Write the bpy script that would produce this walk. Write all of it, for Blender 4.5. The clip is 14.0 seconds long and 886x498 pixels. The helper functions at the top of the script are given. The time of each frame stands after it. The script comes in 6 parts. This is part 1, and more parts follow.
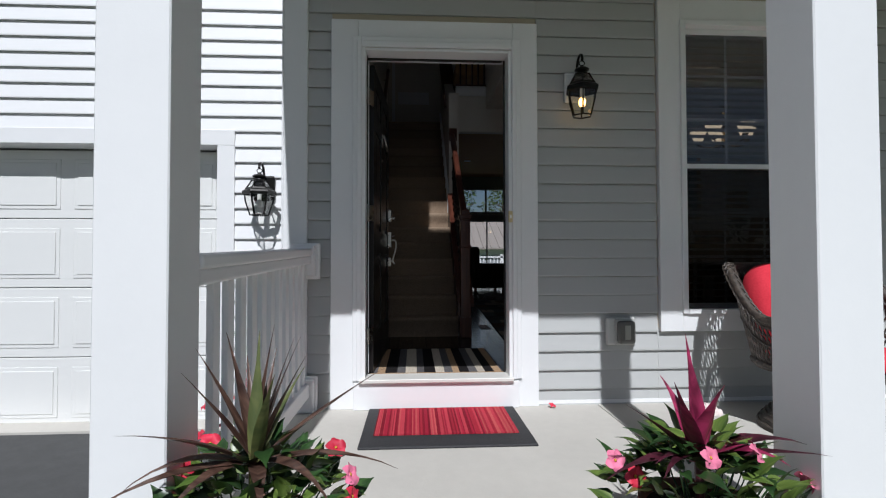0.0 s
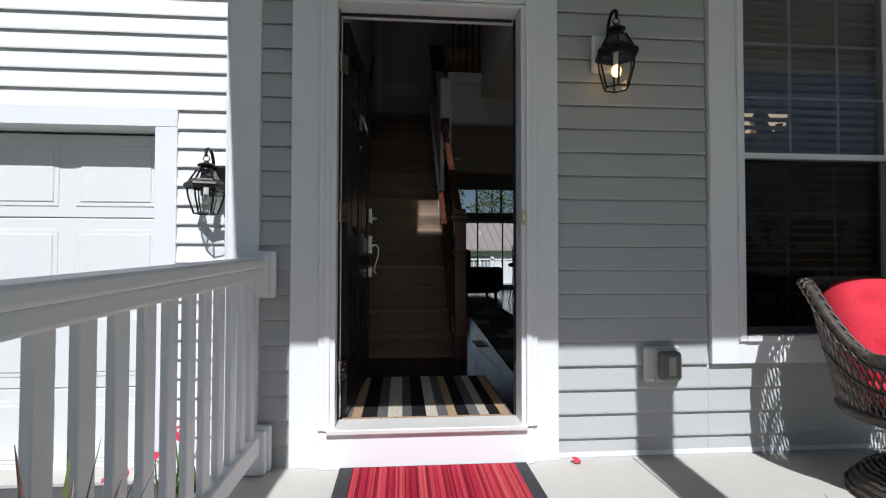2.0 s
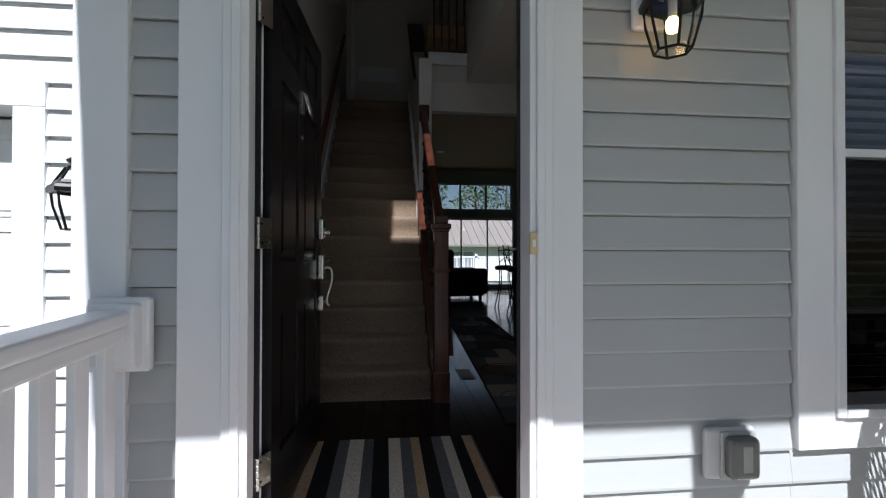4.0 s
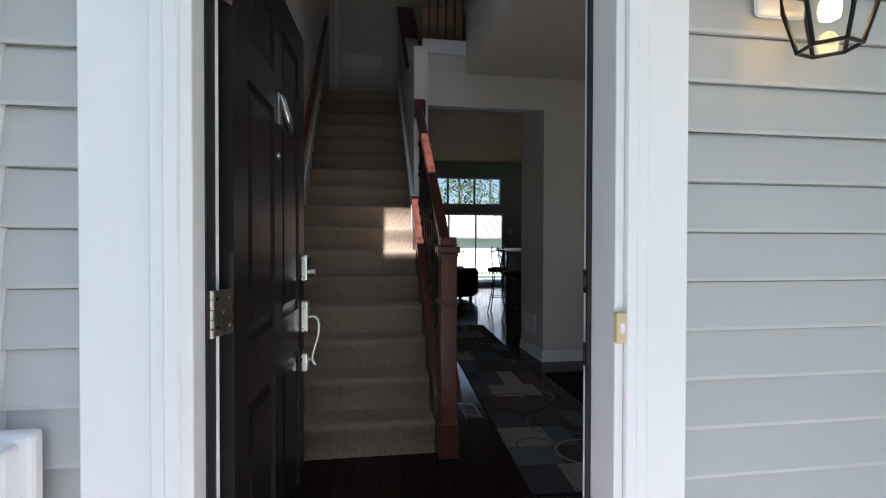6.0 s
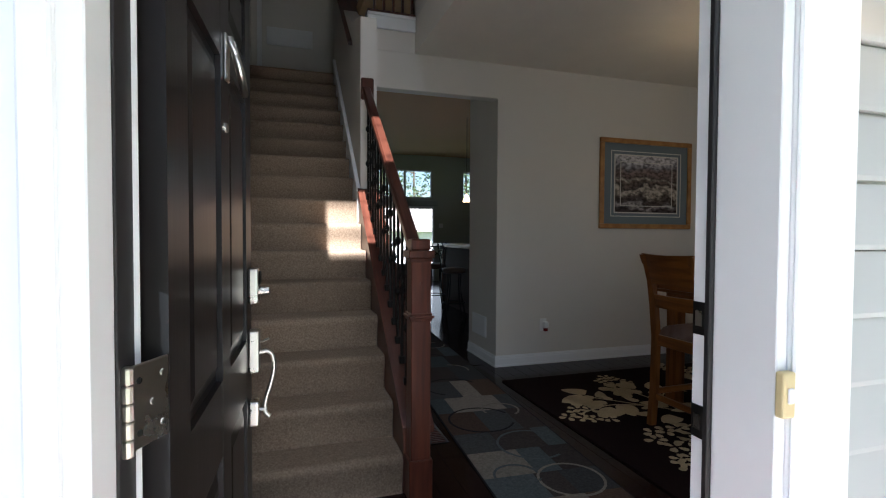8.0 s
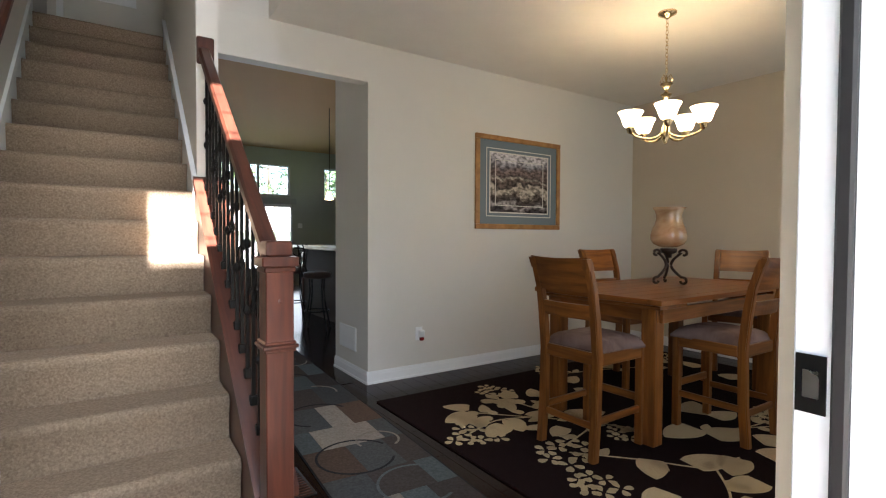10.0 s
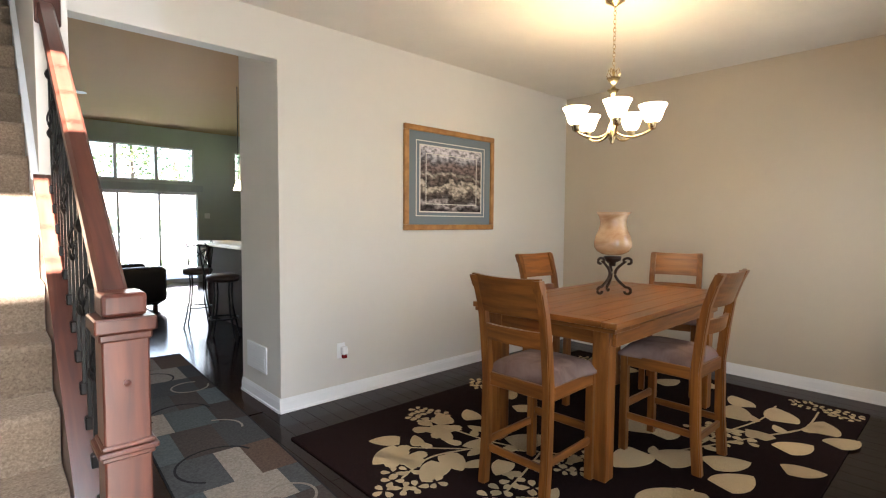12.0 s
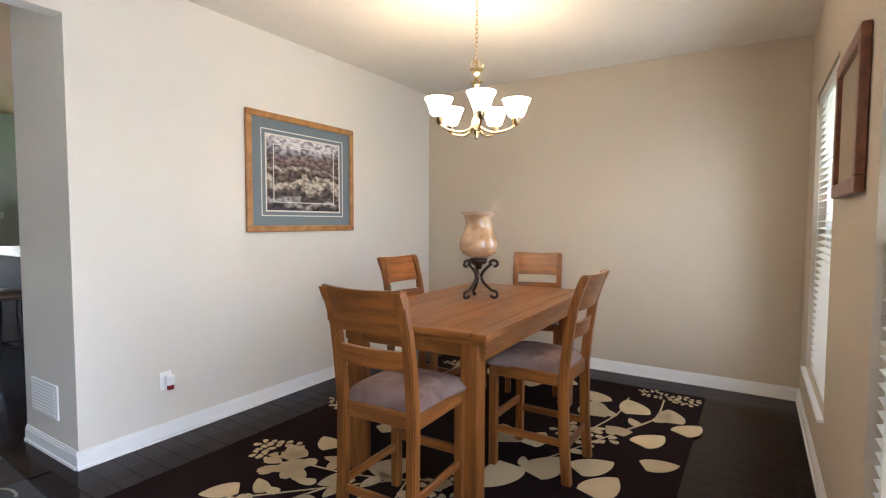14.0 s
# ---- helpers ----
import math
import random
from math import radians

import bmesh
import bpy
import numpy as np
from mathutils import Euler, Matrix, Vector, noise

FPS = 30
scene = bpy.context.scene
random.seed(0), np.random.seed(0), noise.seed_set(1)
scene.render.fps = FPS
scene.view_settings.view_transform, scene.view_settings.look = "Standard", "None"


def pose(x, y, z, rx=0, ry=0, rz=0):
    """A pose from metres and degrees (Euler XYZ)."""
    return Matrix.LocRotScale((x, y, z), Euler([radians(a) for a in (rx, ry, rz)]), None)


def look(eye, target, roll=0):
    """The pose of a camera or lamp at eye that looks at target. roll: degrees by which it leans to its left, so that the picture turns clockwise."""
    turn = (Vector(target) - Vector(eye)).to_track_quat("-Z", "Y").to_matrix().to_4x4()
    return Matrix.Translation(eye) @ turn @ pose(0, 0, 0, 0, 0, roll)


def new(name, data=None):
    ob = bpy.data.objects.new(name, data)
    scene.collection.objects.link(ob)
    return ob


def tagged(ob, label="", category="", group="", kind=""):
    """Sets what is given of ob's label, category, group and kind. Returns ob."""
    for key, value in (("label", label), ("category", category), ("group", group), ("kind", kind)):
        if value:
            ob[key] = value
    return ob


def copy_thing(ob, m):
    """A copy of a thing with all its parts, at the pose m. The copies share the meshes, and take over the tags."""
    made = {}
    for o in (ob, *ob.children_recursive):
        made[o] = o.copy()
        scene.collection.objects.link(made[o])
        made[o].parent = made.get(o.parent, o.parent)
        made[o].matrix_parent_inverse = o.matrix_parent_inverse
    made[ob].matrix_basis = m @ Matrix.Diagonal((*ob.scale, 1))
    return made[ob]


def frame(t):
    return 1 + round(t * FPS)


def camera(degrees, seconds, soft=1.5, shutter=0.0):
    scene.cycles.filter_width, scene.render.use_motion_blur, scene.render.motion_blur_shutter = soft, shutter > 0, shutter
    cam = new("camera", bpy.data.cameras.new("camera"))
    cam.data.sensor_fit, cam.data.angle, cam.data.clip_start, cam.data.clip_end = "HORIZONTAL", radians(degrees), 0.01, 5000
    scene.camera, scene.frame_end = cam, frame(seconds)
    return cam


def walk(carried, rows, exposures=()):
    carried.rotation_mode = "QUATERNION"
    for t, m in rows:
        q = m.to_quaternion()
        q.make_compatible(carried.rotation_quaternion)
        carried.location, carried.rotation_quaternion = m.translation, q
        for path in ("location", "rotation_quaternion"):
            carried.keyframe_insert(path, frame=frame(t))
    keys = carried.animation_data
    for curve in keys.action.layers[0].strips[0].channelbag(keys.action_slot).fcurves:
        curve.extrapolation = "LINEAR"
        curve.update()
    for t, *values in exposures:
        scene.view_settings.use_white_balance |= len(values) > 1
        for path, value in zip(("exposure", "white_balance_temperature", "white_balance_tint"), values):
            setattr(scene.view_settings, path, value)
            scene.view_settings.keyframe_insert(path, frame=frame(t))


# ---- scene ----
cam = camera(83.4, 14.0, soft=1.15)
PATH = [
    (0, (0.021, -0.168, 0.748), (0.135, 1.829, 0.795), -0.1),
    (0.5, (0.04, -0.011, 0.762), (0.16, 1.985, 0.81), -0.2),
    (1, (0.042, 0.168, 0.775), (0.169, 2.163, 0.828), -0.1),
    (1.5, (0.026, 0.354, 0.794), (0.17, 2.348, 0.846), 0.1),
    (2, (0.032, 0.543, 0.809), (0.195, 2.535, 0.859), 0.1),
    (2.5, (0.069, 0.751, 0.824), (0.25, 2.742, 0.872), 0.1),
    (3, (0.1, 0.956, 0.845), (0.302, 2.945, 0.892), 0.2),
    (3.5, (0.134, 1.158, 0.893), (0.346, 3.146, 0.935), 0.2),
    (4, (0.14, 1.351, 0.99), (0.371, 3.337, 1.011), 0.1),
    (4.2, (0.14, 1.422, 1.015), (0.381, 3.407, 1.039), 0.1),
    (6.5, (0.014, 2.029, 1.242), (0.342, 4.001, 1.199), 0.2),
    (7, (-0.034, 2.161, 1.244), (0.34, 4.125, 1.191), 0.3),
    (7.5, (-0.074, 2.282, 1.263), (0.404, 4.223, 1.204), 0.3),
    (8, (-0.106, 2.401, 1.27), (0.508, 4.303, 1.213), 0.3),
    (8.5, (-0.134, 2.532, 1.275), (0.657, 4.368, 1.213), 0.3),
    (9, (-0.11, 2.657, 1.268), (0.84, 4.416, 1.208), 0.2),
    (9.2, (-0.086, 2.71, 1.265), (0.911, 4.443, 1.212), 0.2),
    (11.5, (0.227, 3.227, 1.354), (1.49, 4.775, 1.257), 0.4),
    (12, (0.284, 3.316, 1.42), (1.635, 4.787, 1.311), 0.4),
    (12.5, (0.375, 3.383, 1.444), (1.82, 4.762, 1.338), 0.3),
    (13, (0.466, 3.438, 1.457), (2.002, 4.714, 1.347), 0.3),
    (13.5, (0.535, 3.481, 1.446), (2.158, 4.645, 1.338), 0.2),
    (14, (0.603, 3.519, 1.431), (2.292, 4.584, 1.321), 0.2),
]
walk(cam, [(t, look(eye, target, roll)) for t, eye, target, roll in PATH],
     exposures=((0.0, -0.24, 5850, 10), (1.5, -0.06, 5850, 10), (3.5, 0.28, 5750, 10), (6.5, 2.02, 5600, 10), (7.5, 2.2, 5750, 10), (8.2, 2.7, 5800, 10), (9.2, 3.52, 5980, 10), (11.5, 4.9, 6280, 12), (12.5, 4.98, 6230, 12), (14.0, 5.28, 5750, 13)))

# ---- world, sun and large lights ----
world = bpy.data.worlds.new("world")
scene.world = world
world.use_nodes = True
wn = world.node_tree.nodes
sky = wn.new("ShaderNodeTexSky")
sky.sky_type, sky.sun_disc = "NISHITA", False
SUN_ELEV, SUN_AZ = radians(50), radians(3.0)   # light travels towards +y, slightly +x, and down
sky.sun_elevation, sky.sun_rotation = SUN_ELEV, radians(183.0)
world.node_tree.links.new(sky.outputs[0], wn["Background"].inputs[0])
wn["Background"].inputs[1].default_value = 0.037
sun = new("sun", bpy.data.lights.new("sun", "SUN"))
sun.data.energy, sun.data.angle, sun.data.color = 5.0, radians(0.53), (1.0, 0.965, 0.92)
SUN_WAY = Vector((math.sin(SUN_AZ) * math.cos(SUN_ELEV), math.cos(SUN_AZ) * math.cos(SUN_ELEV), -math.sin(SUN_ELEV)))
sun.matrix_world = look((0, -10, 12), Vector((0, -10, 12)) + SUN_WAY)


def window_light(name, eye, target, w, h, watts, colour=(0.86, 0.93, 1.0)):
    """Daylight that enters by an opening."""
    l = new(name, bpy.data.lights.new(name, "AREA"))
    l.data.shape, l.data.size, l.data.size_y, l.data.energy, l.data.color = "RECTANGLE", w, h, watts, colour
    l.matrix_world = look(eye, target)
    l.data.spread = radians(150)
    return l


window_light("daylight_upper_window", (0.24, 3.28, 4.85), (0.1, 5.0, 0.3), 0.5, 1.0, 1.9).data.spread = radians(95)
window_light("daylight_window_near", (2.22, 3.27, 1.35), (2.22, 6.0, 1.2), 0.75, 1.7, 0.42)
window_light("daylight_window_far", (4.45, 3.27, 1.35), (4.45, 6.0, 1.2), 1.0, 1.8, 0.42)
window_light("daylight_front_door", (0.16, 3.12, 1.0), (0.10, 5.0, 0.75), 0.84, 1.9, 0.62)
window_light("daylight_slider", (2.6, 15.3, 1.5), (2.4, 8.0, 0.6), 3.0, 2.6, 1.2).data.spread = radians(90)


# ---- materials ----
def mat(name, base, rough=0.5, metal=0.0, var=0.08, scale=6.0, bump=0.0, bscale=60.0, grain=None, coat=0.0, spec=None):
    """A painted or raw surface: base colour, broad and fine variation, fine relief. grain stretches the noise along one axis."""
    m = bpy.data.materials.new(name)
    m.use_nodes = True
    nt = m.node_tree
    n, ln = nt.nodes, nt.links
    b = n["Principled BSDF"]
    b.inputs["Roughness"].default_value, b.inputs["Metallic"].default_value = rough, metal
    b.inputs["Coat Weight"].default_value = coat
    if spec is not None:
        b.inputs["Specular IOR Level"].default_value = spec
    tc = n.new("ShaderNodeTexCoord")
    mp = n.new("ShaderNodeMapping")
    ln.new(tc.outputs["Object"], mp.inputs[0])
    if grain:
        mp.inputs["Scale"].default_value = grain
    a = n.new("ShaderNodeTexNoise")
    a.inputs["Scale"].default_value, a.inputs["Detail"].default_value = scale, 6
    f = n.new("ShaderNodeTexNoise")
    f.inputs["Scale"].default_value, f.inputs["Detail"].default_value = scale * 9, 3
    ln.new(mp.outputs[0], a.inputs[0]), ln.new(mp.outputs[0], f.inputs[0])
    oi = n.new("ShaderNodeObjectInfo")
    add = n.new("ShaderNodeMath")
    add.operation = "MULTIPLY_ADD"
    add.inputs[1].default_value = 0.45
    ln.new(f.outputs[0], add.inputs[0]), ln.new(a.outputs[0], add.inputs[2])
    rnd = n.new("ShaderNodeMath")
    rnd.operation = "MULTIPLY_ADD"
    rnd.inputs[1].default_value = 0.35
    ln.new(oi.outputs["Random"], rnd.inputs[0]), ln.new(add.outputs[0], rnd.inputs[2])
    ramp = n.new("ShaderNodeMapRange")
    ramp.inputs[1].default_value, ramp.inputs[2].default_value = 0.45, 1.35
    ramp.inputs[3].default_value, ramp.inputs[4].default_value = 1 - var, 1 + var
    ln.new(rnd.outputs[0], ramp.inputs[0])
    mul = n.new("ShaderNodeVectorMath")
    mul.operation = "SCALE"
    mul.inputs[0].default_value = base
    ln.new(ramp.outputs[0], mul.inputs["Scale"])
    ln.new(mul.outputs[0], b.inputs["Base Color"])
    rr = n.new("ShaderNodeMapRange")
    rr.inputs[3].default_value, rr.inputs[4].default_value = max(0.02, rough - 0.08), min(1, rough + 0.08)
    ln.new(a.outputs[0], rr.inputs[0]), ln.new(rr.outputs[0], b.inputs["Roughness"])
    if bump:
        bn = n.new("ShaderNodeTexNoise")
        bn.inputs["Scale"].default_value, bn.inputs["Detail"].default_value = bscale, 4
        ln.new(mp.outputs[0], bn.inputs[0])
        bp = n.new("ShaderNodeBump")
        bp.inputs["Strength"].default_value, bp.inputs["Distance"].default_value = bump, 0.004
        ln.new(bn.outputs[0], bp.inputs["Height"]), ln.new(bp.outputs[0], b.inputs["Normal"])
    return m


def mix_mat(name, dark, light, rough=0.4, scale=(1, 1, 1), noise_scale=4.0, lo=0.35, hi=0.65, bump=0.1, metal=0.0, spec=None, distort=0.6, detail=8):
    """Two colours mingled by a stretched noise: wood, stone, carpet, glass paste."""
    m = bpy.data.materials.new(name)
    m.use_nodes = True
    nt = m.node_tree
    n, ln = nt.nodes, nt.links
    b = n["Principled BSDF"]
    b.inputs["Roughness"].default_value, b.inputs["Metallic"].default_value = rough, metal
    if spec is not None:
        b.inputs["Specular IOR Level"].default_value = spec
    tc = n.new("ShaderNodeTexCoord")
    mp = n.new("ShaderNodeMapping")
    mp.inputs["Scale"].default_value = scale
    oi = n.new("ShaderNodeObjectInfo")
    off = n.new("ShaderNodeVectorMath")
    off.operation = "SCALE"
    off.inputs[0].default_value = (7.3, 11.1, 5.7)
    ln.new(oi.outputs["Random"], off.inputs["Scale"])
    ad = n.new("ShaderNodeVectorMath")
    ln.new(tc.outputs["Object"], mp.inputs[0])
    ln.new(mp.outputs[0], ad.inputs[0]), ln.new(off.outputs[0], ad.inputs[1])
    a = n.new("ShaderNodeTexNoise")
    a.inputs["Scale"].default_value, a.inputs["Detail"].default_value, a.inputs["Distortion"].default_value = noise_scale, detail, distort
    ln.new(ad.outputs[0], a.inputs[0])
    cr = n.new("ShaderNodeValToRGB")
    cr.color_ramp.elements[0].position, cr.color_ramp.elements[1].position = lo, hi
    cr.color_ramp.elements[0].color, cr.color_ramp.elements[1].color = (*dark, 1), (*light, 1)
    ln.new(a.outputs[0], cr.inputs[0])
    sc = n.new("ShaderNodeMapRange")
    sc.inputs[3].default_value, sc.inputs[4].default_value = 0.85, 1.15
    ln.new(oi.outputs["Random"], sc.inputs[0])
    mu = n.new("ShaderNodeVectorMath")
    mu.operation = "SCALE"
    ln.new(cr.outputs[0], mu.inputs[0]), ln.new(sc.outputs[0], mu.inputs["Scale"])
    ln.new(mu.outputs[0], b.inputs["Base Color"])
    bp = n.new("ShaderNodeBump")
    bp.inputs["Strength"].default_value, bp.inputs["Distance"].default_value = bump, 0.003
    ln.new(a.outputs[0], bp.inputs["Height"]), ln.new(bp.outputs[0], b.inputs["Normal"])
    return m


def glow(name, colour, strength):
    m = bpy.data.materials.new(name)
    m.use_nodes = True
    b = m.node_tree.nodes["Principled BSDF"]
    b.inputs["Base Color"].default_value = (*colour, 1)
    b.inputs["Emission Color"].default_value, b.inputs["Emission Strength"].default_value = (*colour, 1), strength
    return m


def glass(name, colour=(1, 1, 1), rough=0.0, alpha_mix=0.85):
    """Thin clear pane: mostly see-through, with a sharp reflection."""
    m = bpy.data.materials.new(name)
    m.use_nodes = True
    nt = m.node_tree
    n, ln = nt.nodes, nt.links
    n.remove(n["Principled BSDF"])
    tr, gl, mx, fr = n.new("ShaderNodeBsdfTransparent"), n.new("ShaderNodeBsdfGlossy"), n.new("ShaderNodeMixShader"), n.new("ShaderNodeLayerWeight")
    tr.inputs[0].default_value = (*colour, 1)
    gl.inputs["Roughness"].default_value = rough
    fr.inputs[0].default_value = 0.5
    pw, sc = n.new("ShaderNodeMath"), n.new("ShaderNodeMath")
    pw.operation, sc.operation = "POWER", "MULTIPLY_ADD"
    pw.inputs[1].default_value = 4.0
    sc.inputs[1].default_value, sc.inputs[2].default_value = 0.9, 0.06
    ln.new(fr.outputs["Facing"], pw.inputs[0]), ln.new(pw.outputs[0], sc.inputs[0]), ln.new(sc.outputs[0], mx.inputs[0])
    ln.new(tr.outputs[0], mx.inputs[1]), ln.new(gl.outputs[0], mx.inputs[2])
    ln.new(mx.outputs[0], n["Material Output"].inputs[0])
    return m


M = {}
M["white"] = mat("white_trim_paint", (0.80, 0.80, 0.80), 0.45, var=0.025, scale=3, bump=0.05, bscale=90)
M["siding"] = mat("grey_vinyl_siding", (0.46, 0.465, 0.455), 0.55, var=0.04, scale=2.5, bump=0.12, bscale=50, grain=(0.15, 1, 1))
# Base raised to near white so that the sunlit garage siding blows out.
M["siding_sun_white"] = mat("sun_white_vinyl_siding", (0.78, 0.78, 0.78), 0.55, var=0.03, scale=2.5, bump=0.12, bscale=50, grain=(0.15, 1, 1))
M["garage"] = mat("garage_door_paint", (0.76, 0.76, 0.74), 0.5, var=0.02, scale=2, bump=0.06, bscale=120)
M["concrete"] = mat("porch_concrete", (0.50, 0.475, 0.43), 0.85, var=0.10, scale=2.2, bump=0.25, bscale=70)
M["asphalt"] = mat("asphalt", (0.055, 0.055, 0.055), 0.9, var=0.35, scale=9, bump=0.7, bscale=120)
M["grass_ground"] = mix_mat("lawn", (0.035, 0.06, 0.018), (0.07, 0.11, 0.03), 0.9, noise_scale=14, bump=0.8)
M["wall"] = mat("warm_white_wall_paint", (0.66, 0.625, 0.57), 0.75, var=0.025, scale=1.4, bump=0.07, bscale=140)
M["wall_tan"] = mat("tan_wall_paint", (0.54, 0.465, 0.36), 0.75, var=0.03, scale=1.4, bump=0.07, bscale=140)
M["wall_green"] = mat("sage_wall_paint", (0.43, 0.455, 0.415), 0.8, var=0.03, scale=1.4, bump=0.05, bscale=140)
M["ceiling"] = mat("ceiling_paint", (0.72, 0.68, 0.61), 0.9, var=0.05, scale=5, bump=0.45, bscale=55)
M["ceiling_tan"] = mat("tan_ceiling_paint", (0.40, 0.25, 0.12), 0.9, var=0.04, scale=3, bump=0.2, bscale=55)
M["floor"] = mix_mat("dark_hardwood", (0.006, 0.003, 0.0026), (0.019, 0.008, 0.006), 0.13, scale=(9, 0.7, 1), noise_scale=3, bump=0.05, spec=0.11)
M["carpet"] = mix_mat("beige_carpet", (0.165, 0.115, 0.078), (0.305, 0.228, 0.162), 0.95, noise_scale=110, lo=0.3, hi=0.7, bump=0.6, spec=0.1)
M["cherry"] = mix_mat("cherry_stained_wood", (0.045, 0.012, 0.007), (0.10, 0.028, 0.015), 0.28, scale=(6, 6, 0.6), noise_scale=4, bump=0.04)
M["cherry_rail"] = mix_mat("cherry_stained_rail", (0.045, 0.013, 0.008), (0.09, 0.028, 0.016), 0.3, scale=(8, 0.8, 0.8), noise_scale=4, bump=0.04)
M["iron"] = mat("black_iron", (0.012, 0.011, 0.010), 0.4, metal=0.6, var=0.2, bump=0.1)
M["door"] = mat("black_door_paint", (0.0085, 0.0068, 0.0064), 0.30, var=0.15, scale=4, bump=0.05, bscale=60, grain=(1, 1, 0.12), spec=0.32)
M["nickel"] = mat("satin_nickel", (0.62, 0.58, 0.52), 0.28, metal=1.0, var=0.06)
M["oak"] = mix_mat("honey_oak", (0.135, 0.045, 0.0105), (0.25, 0.091, 0.020), 0.28, scale=(1.2, 14, 14), noise_scale=2.2, bump=0.06, spec=0.3)
M["oak_v"] = mix_mat("honey_oak_upright", (0.135, 0.045, 0.0105), (0.25, 0.091, 0.020), 0.28, scale=(14, 14, 1.2), noise_scale=2.2, bump=0.06, spec=0.3)
M["oak_y"] = mix_mat("honey_oak_cross", (0.135, 0.045, 0.0105), (0.25, 0.091, 0.020), 0.28, scale=(14, 1.2, 14), noise_scale=2.2, bump=0.06, spec=0.3)
M["suede"] = mix_mat("taupe_microsuede", (0.125, 0.079, 0.068), (0.205, 0.138, 0.118), 0.95, noise_scale=9, bump=0.3, spec=0.15)
M["rug_dark"] = mix_mat("rug_dark_brown", (0.007, 0.004, 0.0036), (0.017, 0.0085, 0.008), 0.98, noise_scale=160, bump=0.8, spec=0.05)
M["rug_cream"] = mix_mat("rug_cream_pile", (0.36, 0.265, 0.145), (0.55, 0.43, 0.26), 0.98, noise_scale=60, bump=0.8, spec=0.05)
M["glass"] = glass("window_glass")
# Grey tint darkens the blinds and room seen through the panes.
M["glass_tint"] = glass("tinted_window_glass", (0.70, 0.70, 0.72))
M["screen"] = bpy.data.materials.new("insect_screen_mesh")
M["screen"].use_nodes = True
sn = M["screen"].node_tree
sn_t = sn.nodes.new("ShaderNodeBsdfTransparent")
sn_t.inputs[0].default_value = (0.66, 0.655, 0.65, 1)
sn.links.new(sn_t.outputs[0], sn.nodes["Material Output"].inputs[0])
M["blind"] = mat("white_blind_slats", (0.78, 0.78, 0.76), 0.5, var=0.02)
M["red"] = mix_mat("coral_red_cushion", (0.64, 0.034, 0.055), (0.71, 0.045, 0.07), 0.85, noise_scale=90, bump=0.35, spec=0.2)
M["wicker"] = mix_mat("brown_wicker", (0.024, 0.017, 0.014), (0.085, 0.066, 0.05), 0.55, noise_scale=40, bump=0.4)
M["rubber"] = mat("black_rubber", (0.025, 0.025, 0.027), 0.7, var=0.3, scale=12, bump=0.5, bscale=90)



# ---- building helpers ----
def box(bm, x0, x1, y0, y1, z0, z1, m=None):
    vs = [bm.verts.new((x, y, z)) for x in (x0, x1) for y in (y0, y1) for z in (z0, z1)]
    if m is not None:
        for v in vs:
            v.co = m @ v.co
    for q in ((0, 1, 3, 2), (4, 6, 7, 5), (0, 4, 5, 1), (2, 3, 7, 6), (0, 2, 6, 4), (1, 5, 7, 3)):
        bm.faces.new([vs[i] for i in q])
    return vs


def boxes(*dims, bevel=0.0, seg=1):
    bm = bmesh.new()
    for d in dims:
        box(bm, *d)
    bmesh.ops.recalc_face_normals(bm, faces=bm.faces)
    if bevel:
        bmesh.ops.bevel(bm, geom=bm.edges[:], offset=bevel, segments=seg, affect="EDGES", profile=0.5)
    return bm


def mesh_of(name, bm, material, smooth=False):
    me = bpy.data.meshes.new(name)
    bm.to_mesh(me)
    bm.free()
    for mm in (material if isinstance(material, (list, tuple)) else [material]):
        me.materials.append(mm)
    if smooth:
        me.polygons.foreach_set("use_smooth", [True] * len(me.polygons))
    return me


def part(name, bm, material, parent=None, label="", smooth=False, at=None):
    """One mesh object, under a thing or a part."""
    ob = new(name, mesh_of(name, bm, material, smooth) if isinstance(bm, bmesh.types.BMesh) else bm)
    if parent is not None:
        ob.parent = parent
    if at is not None:
        ob.matrix_basis = at
    if label:
        ob["label"] = label
    return ob


def thing(name, at=None, label="", category="", group="", kind=""):
    e = new(name)
    if at is not None:
        e.matrix_basis = at
    return tagged(e, label, category, group, kind)


def structure(name, bm, material, label="", category="", smooth=False):
    return tagged(part(name, bm, material, None, smooth=smooth), label, category, "", "structure")


def lathe(profile, seg=24):
    """A turned shape from (radius, height) pairs."""
    bm = bmesh.new()
    rings = []
    for r, z in profile:
        rings.append([bm.verts.new((r * math.cos(i * math.tau / seg), r * math.sin(i * math.tau / seg), z)) for i in range(seg)])
    for a, b in zip(rings, rings[1:]):
        for i in range(seg):
            bm.faces.new((a[i], a[(i + 1) % seg], b[(i + 1) % seg], b[i]))
    if profile[0][0] > 1e-4:
        bm.faces.new(rings[0][::-1])
    if profile[-1][0] > 1e-4:
        bm.faces.new(rings[-1])
    bmesh.ops.remove_doubles(bm, verts=bm.verts, dist=1e-5)
    bmesh.ops.recalc_face_normals(bm, faces=bm.faces)
    return bm


